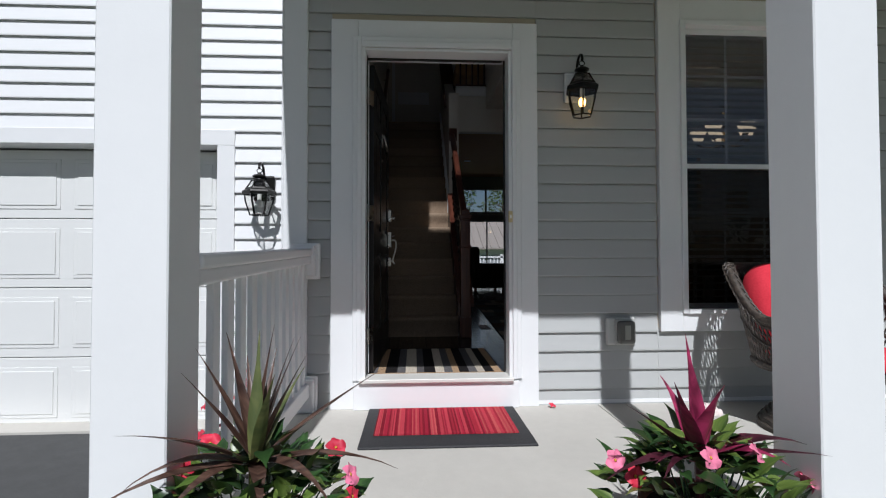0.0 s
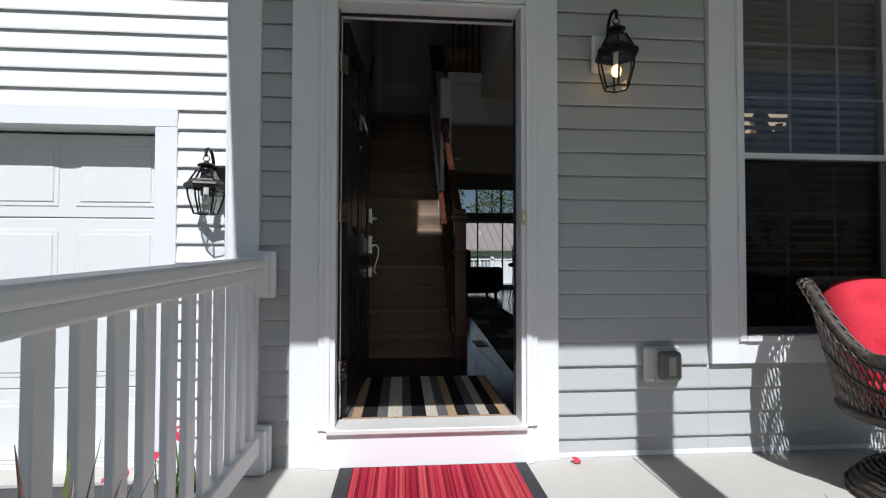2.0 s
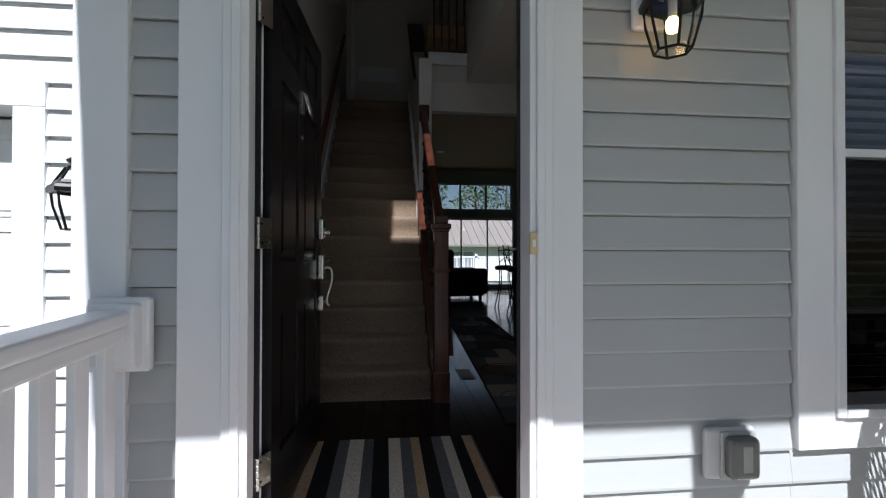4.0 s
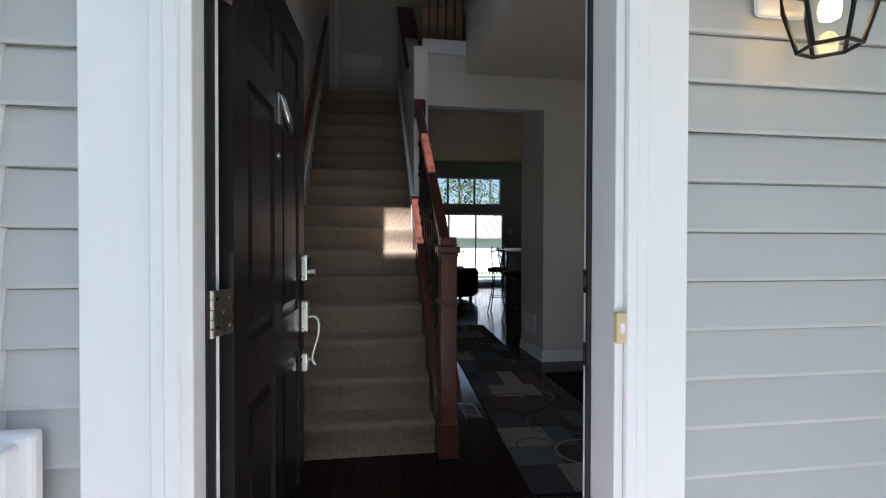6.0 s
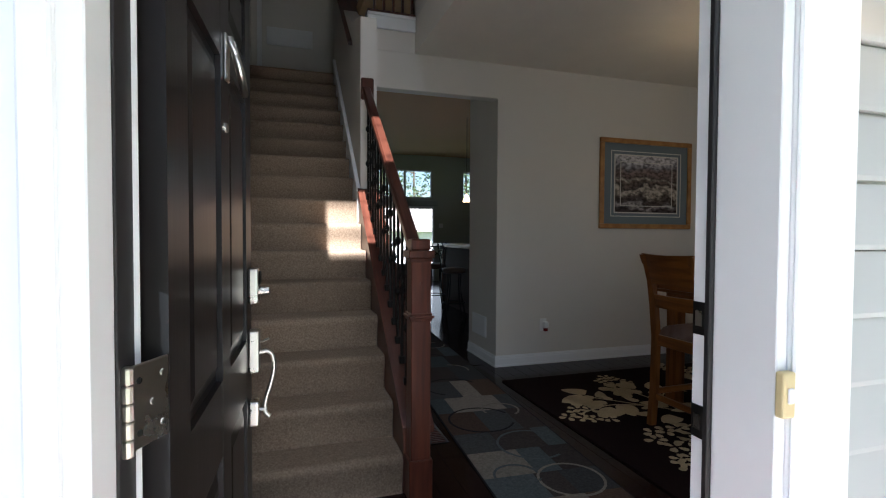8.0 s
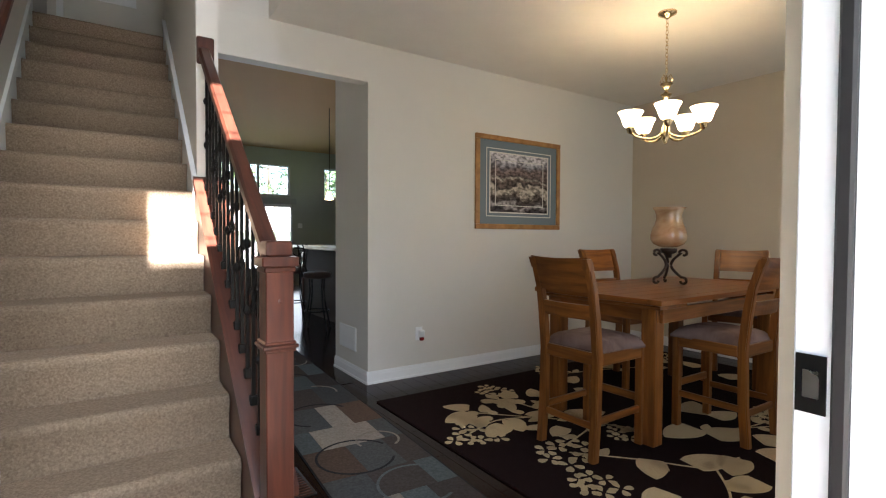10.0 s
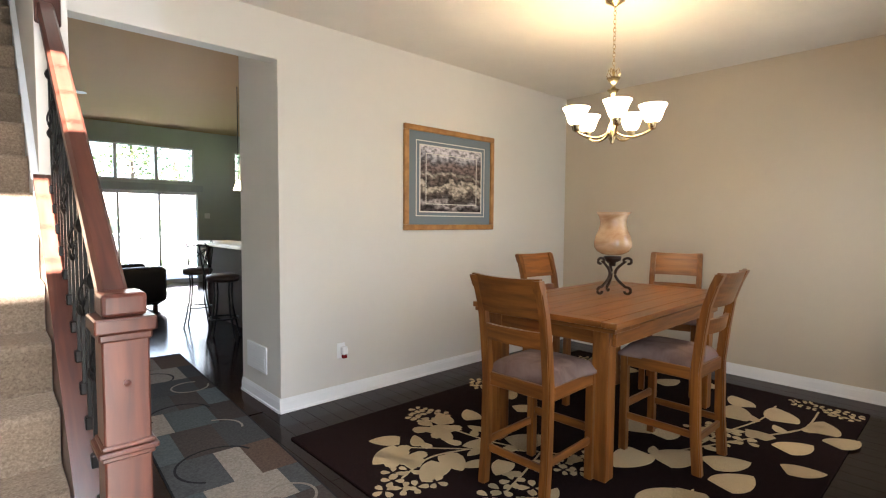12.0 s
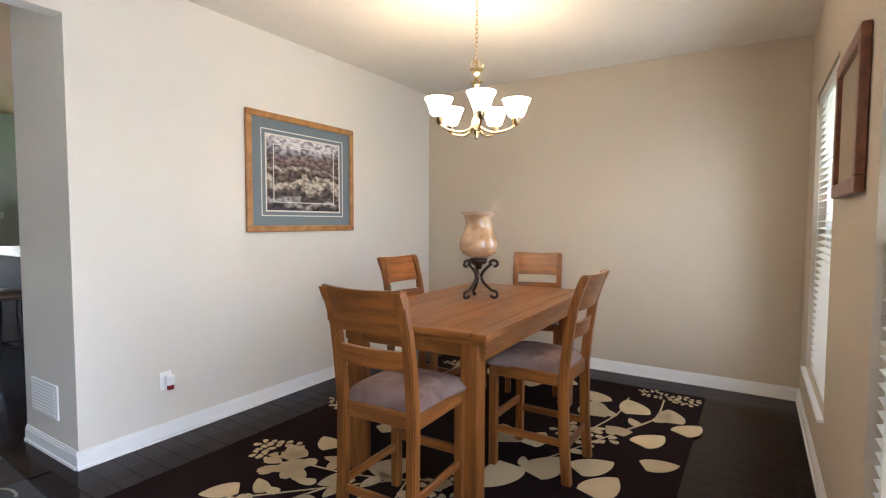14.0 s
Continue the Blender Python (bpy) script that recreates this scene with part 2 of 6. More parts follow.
def tube(points, radius, seg=8, bm=None, closed=False, flat=1.0):
    """A round bar along points; radius may be a list."""
    bm = bm or bmesh.new()
    pts = [Vector(p) for p in points]
    rings = []
    n = len(pts)
    up = Vector((0.03, 0.05, 1)).normalized()
    for i, p in enumerate(pts):
        a, b = (pts[(i - 1) % n], pts[(i + 1) % n]) if closed else (pts[max(0, i - 1)], pts[min(n - 1, i + 1)])
        t = (b - a).normalized()
        u = t.cross(up)
        if u.length < 0.05:
            u = t.cross(Vector((1, 0.02, 0)))
        u.normalize()
        v = u.cross(t).normalized()
        r = radius[i] if isinstance(radius, (list, tuple)) else radius
        rings.append([bm.verts.new(p + r * (math.cos(k * math.tau / seg) * u + flat * math.sin(k * math.tau / seg) * v)) for k in range(seg)])
    pairs = list(zip(rings, rings[1:])) + ([(rings[-1], rings[0])] if closed else [])
    for a, b in pairs:
        for k in range(seg):
            bm.faces.new((a[k], a[(k + 1) % seg], b[(k + 1) % seg], b[k]))
    if not closed:
        bm.faces.new(rings[0][::-1]), bm.faces.new(rings[-1])
    return bm


def smooth_path(pts, n=5):
    """More points along a soft curve through those given."""
    P, out = [Vector(p) for p in pts], []
    for i in range(len(P) - 1):
        p0, p1, p2, p3 = P[max(0, i - 1)], P[i], P[i + 1], P[min(len(P) - 1, i + 2)]
        for q in range(n):
            t = q / n
            out.append(0.5 * ((2 * p1) + (p2 - p0) * t + (2 * p0 - 5 * p1 + 4 * p2 - p3) * t * t + (3 * p1 - 3 * p2 + p3 - p0) * t ** 3))
    return out + [P[-1]]


def wall_with_holes(x0, x1, y0, y1, z0, z1, holes):
    """A wall along x, of thickness y0..y1, with rectangular openings (xa, xb, za, zb)."""
    bm = bmesh.new()
    xs = sorted({x0, x1, *[h[0] for h in holes], *[h[1] for h in holes]})
    for xa, xb in zip(xs, xs[1:]):
        cuts = sorted((h[2], h[3]) for h in holes if h[0] <= xa + 1e-6 and h[1] >= xb - 1e-6)
        z = z0
        for a, b in cuts:
            if a > z + 1e-6:
                box(bm, xa, xb, y0, y1, z, a)
            z = b
        if z < z1 - 1e-6:
            box(bm, xa, xb, y0, y1, z, z1)
    bmesh.ops.remove_doubles(bm, verts=bm.verts, dist=1e-5)
    bmesh.ops.recalc_face_normals(bm, faces=bm.faces)
    return bm


def curved_board(outline, depth):
    """A flat outline in (x, z) made depth thick along y."""
    bm = bmesh.new()
    f = [bm.verts.new((x, 0, z)) for x, z in outline]
    b = [bm.verts.new((x, depth, z)) for x, z in outline]
    bm.faces.new(f), bm.faces.new(b[::-1])
    for i in range(len(f)):
        j = (i + 1) % len(f)
        bm.faces.new((f[i], b[i], b[j], f[j]))
    bmesh.ops.recalc_face_normals(bm, faces=bm.faces)
    return bm


# ---- large structure ----
BULB_W = 0.031
PORCH, GROUND = -0.18, -0.55
DOOR = (-0.30, 0.62, 0.0, 2.08)
WIN1 = (1.765, 2.722, 0.40, 2.333)
WIN2 = (3.86, 4.96, 0.40, 2.31)
UPWIN = (0.03, 0.47, 4.36, 5.45)
FOYER_TOP, CEIL, HALL_TOP = 5.9, 2.89, 2.565
BACK = 6.77          # wall with the picture, and of the hall opening
RIGHT = 5.45         # right wall of the dining room
LEFT = -0.50         # stair wall
IN = 3.19            # inner face of the dining room's front wall
FAR = 15.5           # window wall of the great room

structure("ground", boxes((-60, 60, -60, 60, GROUND - 0.4, GROUND)), M["grass_ground"], "green lawn round the house", "ground")
structure("driveway", boxes((-7.5, -1.30, -12, 3.72, GROUND, GROUND + 0.012)), M["asphalt"], "dark asphalt driveway before the garage", "driveway")
structure("garage_apron", boxes((-7.0, -1.30, 3.72, 4.05, GROUND, GROUND + 0.03)), M["concrete"], "pale concrete apron at the garage door", "apron")
structure("walkway", boxes((-0.75, 1.32, -12, 0.72, GROUND, GROUND + 0.02), bevel=0.004), M["concrete"], "pale concrete front walk", "walkway")
structure("porch_floor", boxes((-0.80, 1.197, 1.04, 3.03, GROUND, PORCH), (1.203, 6.0, 1.04, 3.03, GROUND, PORCH), (1.15, 1.25, 1.06, 3.03, GROUND, PORCH - 0.014), bevel=0.006, seg=2), M["concrete"], "pale beige concrete porch slab", "porch floor")
structure("porch_step", boxes((-0.55, 1.12, 0.72, 1.04, GROUND, PORCH - 0.185), bevel=0.012, seg=2), M["concrete"], "pale concrete porch step", "step")

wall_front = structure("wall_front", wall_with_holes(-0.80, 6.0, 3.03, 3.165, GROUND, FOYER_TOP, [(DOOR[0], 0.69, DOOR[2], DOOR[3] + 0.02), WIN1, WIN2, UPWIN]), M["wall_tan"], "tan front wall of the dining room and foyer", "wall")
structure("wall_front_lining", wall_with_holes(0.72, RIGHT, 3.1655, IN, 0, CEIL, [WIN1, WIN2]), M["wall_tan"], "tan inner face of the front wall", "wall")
structure("wall_corner_return", boxes((-0.80, -0.62, 3.2, 3.9, GROUND, FOYER_TOP)), M["siding"], "grey side of the porch corner", "wall")
wall_garage = structure("wall_garage", wall_with_holes(-9.0, -0.80, 3.79, 3.95, GROUND, 4.2, [(-6.4, -1.50, GROUND, 1.65)]), M["siding_sun_white"], "garage wall with siding whitened for full sun", "wall")
structure("wall_back", wall_with_holes(0.60, RIGHT + 0.15, BACK, BACK + 0.12, 0, CEIL, [(0.60, 1.845, 0, HALL_TOP)]), M["wall"], "warm white wall with the hall opening", "wall")
structure("wall_back_upper", boxes((1.03, RIGHT + 0.15, BACK + 0.001, BACK + 0.12, CEIL + 0.002, 3.5)), M["wall"], "wall above the hall opening", "wall")
structure("wall_hall_side", boxes((1.845, 1.965, BACK + 0.12, 7.5, 0, 3.42), (1.965, 2.6, 7.38, 7.5, 0, 3.42)), M["wall"], "warm white side of the hall opening", "wall")
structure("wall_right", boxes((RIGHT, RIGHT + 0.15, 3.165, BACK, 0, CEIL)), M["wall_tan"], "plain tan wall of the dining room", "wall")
structure("wall_left", boxes((LEFT - 0.12, LEFT, 3.165, 12.0, 0, FOYER_TOP)), M["wall"], "warm white stair wall", "wall")
structure("floor", boxes((LEFT, RIGHT, 3.05, BACK + 0.12, -0.15, -0.012), (0.45, 9.0, BACK + 0.12, FAR, -0.15, 0.0)), M["floor"], "dark glossy hardwood floor", "floor")
structure("ceiling_dining", boxes((1.03, RIGHT, 3.1645, BACK, CEIL, CEIL + 0.3)), M["ceiling"], "warm white textured ceiling", "ceiling")
structure("wall_foyer_upper", boxes((1.03, 1.15, 3.165, BACK + 0.12, CEIL + 0.3, FOYER_TOP), (1.03, 1.15, BACK + 0.12, 9.75, 3.424, FOYER_TOP)), M["wall"], "upper side wall of the two-storey foyer", "wall")
structure("ceiling_foyer", boxes((-0.62, 6.0, 3.03, 12.0, FOYER_TOP, FOYER_TOP + 0.2)), M["ceiling"], "high foyer ceiling", "ceiling")
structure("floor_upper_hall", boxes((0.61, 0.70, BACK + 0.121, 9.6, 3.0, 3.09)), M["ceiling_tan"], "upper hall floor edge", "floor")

# great room beyond the hall
GREAT_TOP = 3.42
structure("wall_far", wall_with_holes(-3.0, 9.0, FAR, FAR + 0.18, 0, GREAT_TOP, [(0.78, 3.86, 0.02, 2.05), (0.78, 3.80, 2.27, 3.02), (4.70, 5.25, 2.27, 3.02)]), M["wall_green"], "sage wall with the sliding door", "wall")
structure("wall_great_left", boxes((-3.15, -3.0, 12.0, FAR + 0.18, 0, GREAT_TOP)), M["wall_green"], "sage side wall", "wall")
structure("wall_great_near", boxes((-3.0, LEFT - 0.12, 11.85, 12.0, 0, GREAT_TOP)), M["wall_green"], "sage inner wall", "wall")
structure("wall_great_right", wall_with_holes(-15.5, -7.5, 5.3, 5.45, 0, GREAT_TOP, [(-14.4, -13.5, 2.05, 2.95)]), M["wall_green"], "sage kitchen wall with a small window", "wall")
bpy.data.objects["wall_great_right"].matrix_world = pose(0, 0, 0, 0, 0, -90)
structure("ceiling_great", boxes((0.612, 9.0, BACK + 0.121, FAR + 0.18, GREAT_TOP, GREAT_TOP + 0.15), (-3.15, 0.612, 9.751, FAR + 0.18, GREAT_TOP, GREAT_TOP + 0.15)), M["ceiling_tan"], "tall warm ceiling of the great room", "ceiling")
structure("floor_great_left", boxes((-3.0, 0.45, 11.0, FAR, -0.15, -0.002)), M["floor"], "dark hardwood floor of the great room", "floor")
structure("wall_hall_right", boxes((2.6, 9.0, 7.38, 7.5, 0, GREAT_TOP)), M["wall"], "wall between hall and kitchen", "wall")

# ---- stairs ----
RISE, RUN, STEP0 = 0.193, 0.228, 4.755
stairs = thing("staircase", None, "straight staircase with beige carpet and dark cherry curb", "staircase")
CURB_X0, CURB_X1, WALL_END = 0.45, 0.61, 6.29
for k in range(16):
    y0 = STEP0 + k * RUN
    y1, z0, z1 = (9.6 if k == 15 else y0 + RUN + 0.05), max(0.0, k * RISE - 0.1), (k + 1) * RISE
    sec = [(y1, z0), (y1, z1)] + [(y0 + 0.014 - 0.030 * math.sin(w), z1 - 0.030 + 0.030 * math.cos(w)) for w in [math.pi / 2 * q / 6 for q in range(7)]]
    sec += [(y0 - 0.015, z1 - 0.045), (y0 - 0.008, z1 - 0.068), (y0 + 0.004, k * RISE + 0.03), (y0 - 0.004, k * RISE + 0.008), (y0 - 0.006, z0)]
    bm = bmesh.new()
    ends = [[bm.verts.new((x, y, z)) for y, z in sec] for x in (LEFT, CURB_X0)]
    bm.faces.new(ends[0]), bm.faces.new(ends[1][::-1])
    for i in range(len(sec)):
        j = (i + 1) % len(sec)
        bm.faces.new((ends[0][i], ends[1][i], ends[1][j], ends[0][j])).smooth = 1 < i < len(sec) - 2
    bmesh.ops.recalc_face_normals(bm, faces=bm.faces)
    part("carpeted_step", bm, M["carpet"], stairs)


def slope_z(y, off=0.0):
    return RISE + (y - STEP0) * RISE / RUN + off


def sloped_bar(x0, x1, ya, yb, low, high, end_a=None):
    """A bar that runs up with the stairs, low..high above the line of the nosings."""
    bm = bmesh.new()
    vs = []
    for y in (ya, yb):
        for x in (x0, x1):
            for o in (low, high):
                vs.append(bm.verts.new((x, y, max(0.0, slope_z(y, o)))))
    for q in ((0, 1, 3, 2), (4, 6, 7, 5), (0, 4, 5, 1), (2, 3, 7, 6), (0, 2, 6, 4), (1, 5, 7, 3)):
        bm.faces.new([vs[i] for i in q])
    bmesh.ops.recalc_face_normals(bm, faces=bm.faces)
    return bm


part("stringer", sloped_bar(CURB_X0 + 0.004, CURB_X1 - 0.03, 4.75, WALL_END, -0.9, 0.10), M["cherry_rail"], stairs, "dark cherry stringer")
cap = sloped_bar(CURB_X0, CURB_X1, 4.75, WALL_END, 0.10, 0.135)
part("stringer_cap", cap, M["cherry_rail"], stairs, "dark cherry stringer cap")
for x0, x1 in ((LEFT + 0.001, LEFT + 0.02),):
    part("skirt_board", sloped_bar(x0, x1, 4.70, 8.2, -0.3, 0.12), M["white"], stairs, "white skirt board")
part("skirt_board", sloped_bar(CURB_X0 + 0.0005, 0.4715, WALL_END, 8.2, -0.3, 0.14), M["white"], stairs, "white skirt board")
part("skirt_moulding", sloped_bar(CURB_X0 - 0.008, CURB_X0, WALL_END, 8.2, 0.11, 0.145), M["white"], stairs, "white skirt moulding")

# wall beside the upper flight: its foot follows the stairs, its top the upper floor
bm = bmesh.new()
prof = [(WALL_END, slope_z(WALL_END, -0.2)), (BACK - 0.02, slope_z(BACK, -0.2)), (8.3, 3.0), (8.3, 4.0), (BACK, 3.09), (WALL_END, 2.95)]
a = [bm.verts.new((0.472, y, z)) for y, z in prof]
b = [bm.verts.new((0.598, y, z)) for y, z in prof]
bm.faces.new(a), bm.faces.new(b[::-1])
for i in range(len(a)):
    j = (i + 1) % len(a)
    bm.faces.new((a[i], b[i], b[j], a[j]))
bmesh.ops.recalc_face_normals(bm, faces=bm.faces)
structure("wall_stair_side", bm, M["wall"], "warm white wall beside the upper stairs", "wall")
structure("wall_stair_under", boxes((0.49, 0.594, BACK - 0.1, 11.0, 0, 3.0)), M["wall"], "wall under the upper stairs", "wall")
structure("wall_upper_back", boxes((-0.62, 0.606, 9.6, 9.75, 2.8, FOYER_TOP), (0.606, 1.15, 9.6, 9.75, 3.424, FOYER_TOP)), M["wall"], "wall at the head of the stairs", "wall")
structure("balcony_trim", boxes((0.60, 1.03, BACK - 0.025, BACK, 3.07, 3.20), (0.60, 1.03, BACK - 0.040, BACK - 0.025, 3.175, 3.20), bevel=0.003), M["white"], "white trim on the balcony edge", "trim")
structure("wall_balcony_edge", boxes((0.60, 1.03, BACK, BACK + 0.12, CEIL + 0.001, 3.19)), M["wall"], "warm white band below the balcony", "wall")

balcony = thing("balcony_railing", None, "dark railing of square balusters on the upper landing", "railing")
for i in range(5):
    part("baluster", boxes((0.66 + i * 0.085, 0.68 + i * 0.085, BACK + 0.03, BACK + 0.05, 3.22, 4.0)), M["cherry"], balcony)
part("top_rail", boxes((0.60, 1.03, BACK + 0.01, BACK + 0.07, 4.0, 4.06), bevel=0.012, seg=2), M["cherry"], balcony)
part("sill", boxes((0.60, 1.03, BACK - 0.03, BACK + 0.11, 3.20, 3.225), bevel=0.004), M["cherry"], balcony)

upper_rail = thing("upper_guard_rail", None, "dark guard rail beside the head of the stairs", "railing")
part("rail", tube([(0.53, BACK, 3.95), (0.53, 8.2, 4.95)], 0.03, 10), M["cherry_rail"], upper_rail)
part("cap_board", sloped_bar(CURB_X0 - 0.012, CURB_X1 + 0.035, BACK, 8.3, 1.00, 1.03), M["cherry_rail"], upper_rail)

wall_rail = thing("wall_handrail", None, "dark wooden handrail on the stair wall", "handrail")
part("rail", tube([(LEFT + 0.075, 5.3, slope_z(5.3, 0.86)), (LEFT + 0.075, 8.2, slope_z(8.2, 0.86))], 0.026, 10), M["cherry_rail"], wall_rail)
for y in (5.6, 6.8, 8.0):
    part("bracket", tube([(LEFT + 0.002, y, slope_z(y, 0.78)), (LEFT + 0.06, y, slope_z(y, 0.79)), (LEFT + 0.075, y, slope_z(y, 0.84))], 0.007, 6), M["nickel"], wall_rail)

# newel, handrail and iron balusters
NX, NY = 0.515, 4.70
newel = thing("newel_post", pose(NX, NY, 0), "square cherry newel post with stepped cap", "newel post")
part("shaft", boxes((-0.048, 0.048, -0.048, 0.048, 0.0, 1.16), bevel=0.004), M["cherry"], newel)
part("foot", boxes((-0.057, 0.057, -0.057, 0.057, 0.0, 0.20), bevel=0.004), M["cherry"], newel)
part("collar", boxes((-0.054, 0.054, -0.054, 0.054, 0.862, 0.875), (-0.062, 0.062, -0.062, 0.062, 0.875, 0.888), (-0.054, 0.054, -0.054, 0.054, 0.888, 0.90), bevel=0.003), M["cherry"], newel)
part("cap", boxes((-0.054, 0.054, -0.054, 0.054, 1.14, 1.16), (-0.063, 0.063, -0.063, 0.063, 1.16, 1.195), bevel=0.004), M["cherry"], newel)
part("top_block", boxes((-0.046, 0.046, -0.046, 0.046, 1.195, 1.25), bevel=0.009, seg=2), M["cherry"], newel)
bm = lathe([(0.008, 0), (0.008, 0.004), (0.0, 0.007)], 10)
bm.transform(pose(0, -0.048, 1.04, 90, 0, 0))
part("screw_plug", bm, M["cherry"], newel)
bm = lathe([(0.008, 0), (0.008, 0.004), (0.0, 0.007)], 10)
bm.transform(pose(0.048, 0, 1.04, 0, 90, 0))
part("screw_plug", bm, M["cherry"], newel)

handrail = thing("stair_handrail", None, "dark cherry handrail rising from the newel to a rosette", "handrail")
R0, R1 = Vector((NX, NY + 0.05, 1.19)), Vector((NX, WALL_END - 0.02, 2.385))


def rail_z(y):
    return R0.z + (y - R0.y) * (R1.z - R0.z) / (R1.y - R0.y)


bm = bmesh.new()
sec = [(-0.032, -0.03), (-0.032, 0.012), (-0.022, 0.03), (0.022, 0.03), (0.032, 0.012), (0.032, -0.03)]
ra = [bm.verts.new((R0.x + x, R0.y, R0.z + z)) for x, z in sec]
rb = [bm.verts.new((R1.x + x, R1.y, R1.z + z)) for x, z in sec]
bm.faces.new(ra), bm.faces.new(rb[::-1])
for i in range(6):
    bm.faces.new((ra[i], rb[i], rb[(i + 1) % 6], ra[(i + 1) % 6]))
bmesh.ops.recalc_face_normals(bm, faces=bm.faces)
part("rail", bm, M["cherry_rail"], handrail)
bm = boxes((-0.05, 0.05, 0, 0.024, -0.085, 0.085), bevel=0.012, seg=2)
bm.transform(pose(NX + 0.008, WALL_END - 0.026, 2.395))
part("rosette", bm, M["cherry"], handrail)

bal = thing("iron_balusters", None, "black wrought-iron stair balusters, some with baskets", "balusters")
for i in range(14):
    y = 4.84 + i * 0.104
    z0, z1 = slope_z(y, 0.135), rail_z(y) - 0.03
    b1 = part("baluster", boxes((NX - 0.007, NX + 0.007, y - 0.007, y + 0.007, z0, z1)), M["iron"], bal)
    part("shoe", boxes((NX - 0.016, NX + 0.016, y - 0.016, y + 0.016, z0 - 0.012, z0 + 0.03), bevel=0.004), M["iron"], b1)
    if i % 2 == 0:
        zc = z0 + 0.52 * (z1 - z0)
        for q in range(4):
            t0 = q * math.pi / 2
            bk = bmesh.new()
            tube([(NX + 0.022 * math.sin(u * math.pi) * math.cos(t0 + u * 2.5), y + 0.022 * math.sin(u * math.pi) * math.sin(t0 + u * 2.5), zc - 0.07 + 0.14 * u) for u in [j / 8 for j in range(9)]], 0.004, 5, bk)
            part("basket_twist", bk, M["iron"], b1)
    else:
        for zc in (z0 + 0.35 * (z1 - z0), z0 + 0.7 * (z1 - z0)):
            kn = lathe([(0.007, -0.025), (0.016, -0.012), (0.019, 0), (0.016, 0.012), (0.007, 0.025)], 8)
            kn.transform(pose(NX, y, zc))
            part("knuckle", kn, M["iron"], b1)

# ---- baseboards ----
def baseboard(name, x0, x1, y0, y1, nx, ny):
    """Two-step white baseboard on the wall face; (nx, ny) points into the room."""
    def shift(d, z0, z1):
        return (min(x0, x0 + nx * d), max(x1, x1 + nx * d), min(y0, y0 + ny * d), max(y1, y1 + ny * d), z0, z1)
    structure(name, boxes(shift(0.014, 0.0, 0.080), shift(0.010, 0.080, 0.094), shift(0.006, 0.094, 0.106), shift(0.022, 0.0, 0.018)), M["white"], "white moulded baseboard", "baseboard")


baseboard("baseboard_back", 1.831, RIGHT, BACK, BACK, 0, -1)
baseboard("baseboard_right", RIGHT, RIGHT, IN, BACK, -1, 0)
baseboard("baseboard_front", 0.72, RIGHT, IN, IN, 0, 1)
baseboard("baseboard_hall", 1.845, 1.845, BACK, 7.5, -1, 0)

# ---- front door ----
HX, HY = -0.249, 3.132
door = tagged(thing("door_1", pose(HX, HY, 0, 0, 0, 86.8)), "black panelled front door standing open inwards", "door", "", "structure")
DW, DT, DH = 0.905, 0.045, 2.05
D0 = 0.02   # above the threshold
stile, mid = 0.115, 0.105
rails = [(D0, D0 + 0.24), (D0 + 0.78, D0 + 0.94), (D0 + 1.62, D0 + 1.73), (DH - 0.115, DH)]
bm = boxes((0.0, stile, 0, DT, D0, DH), (DW - stile, DW, 0, DT, D0, DH), (DW / 2 - mid / 2, DW / 2 + mid / 2, 0, DT, D0, DH),
           *[(stile - 0.001, DW - stile + 0.001, 0.0005, DT - 0.0005, a, b) for a, b in rails], (0.01, DW - 0.01, 0.013, DT - 0.013, D0 + 0.01, DH - 0.01))
part("leaf", bm, M["door"], door)
for (a0, a1), (b0, b1) in zip(rails, rails[1:]):
    for x0, x1 in ((stile, DW / 2 - mid / 2), (DW / 2 + mid / 2, DW - stile)):
        for ya, yb, s in ((0.003, 0.014, 1), (DT - 0.014, DT - 0.003, -1)):
            bm = bmesh.new()
            o = [(x0 + 0.012, a1 + 0.012), (x1 - 0.012, a1 + 0.012), (x1 - 0.012, b0 - 0.012), (x0 + 0.012, b0 - 0.012)]
            i_ = [(x0 + 0.045, a1 + 0.045), (x1 - 0.045, a1 + 0.045), (x1 - 0.045, b0 - 0.045), (x0 + 0.045, b0 - 0.045)]
            yo, yi = (yb, ya) if s == 1 else (ya, yb)
            vo = [bm.verts.new((x, yo, z)) for x, z in o]
            vi = [bm.verts.new((x, yi, z)) for x, z in i_]
            bm.faces.new(vi)
            for q in range(4):
                bm.faces.new((vo[q], vo[(q + 1) % 4], vi[(q + 1) % 4], vi[q]))
            bmesh.ops.recalc_face_normals(bm, faces=bm.faces)
            part("raised_panel", bm, M["door"], door)
HINGE = pose(-0.004, 0.001, 0, 0, 0, 156.9)
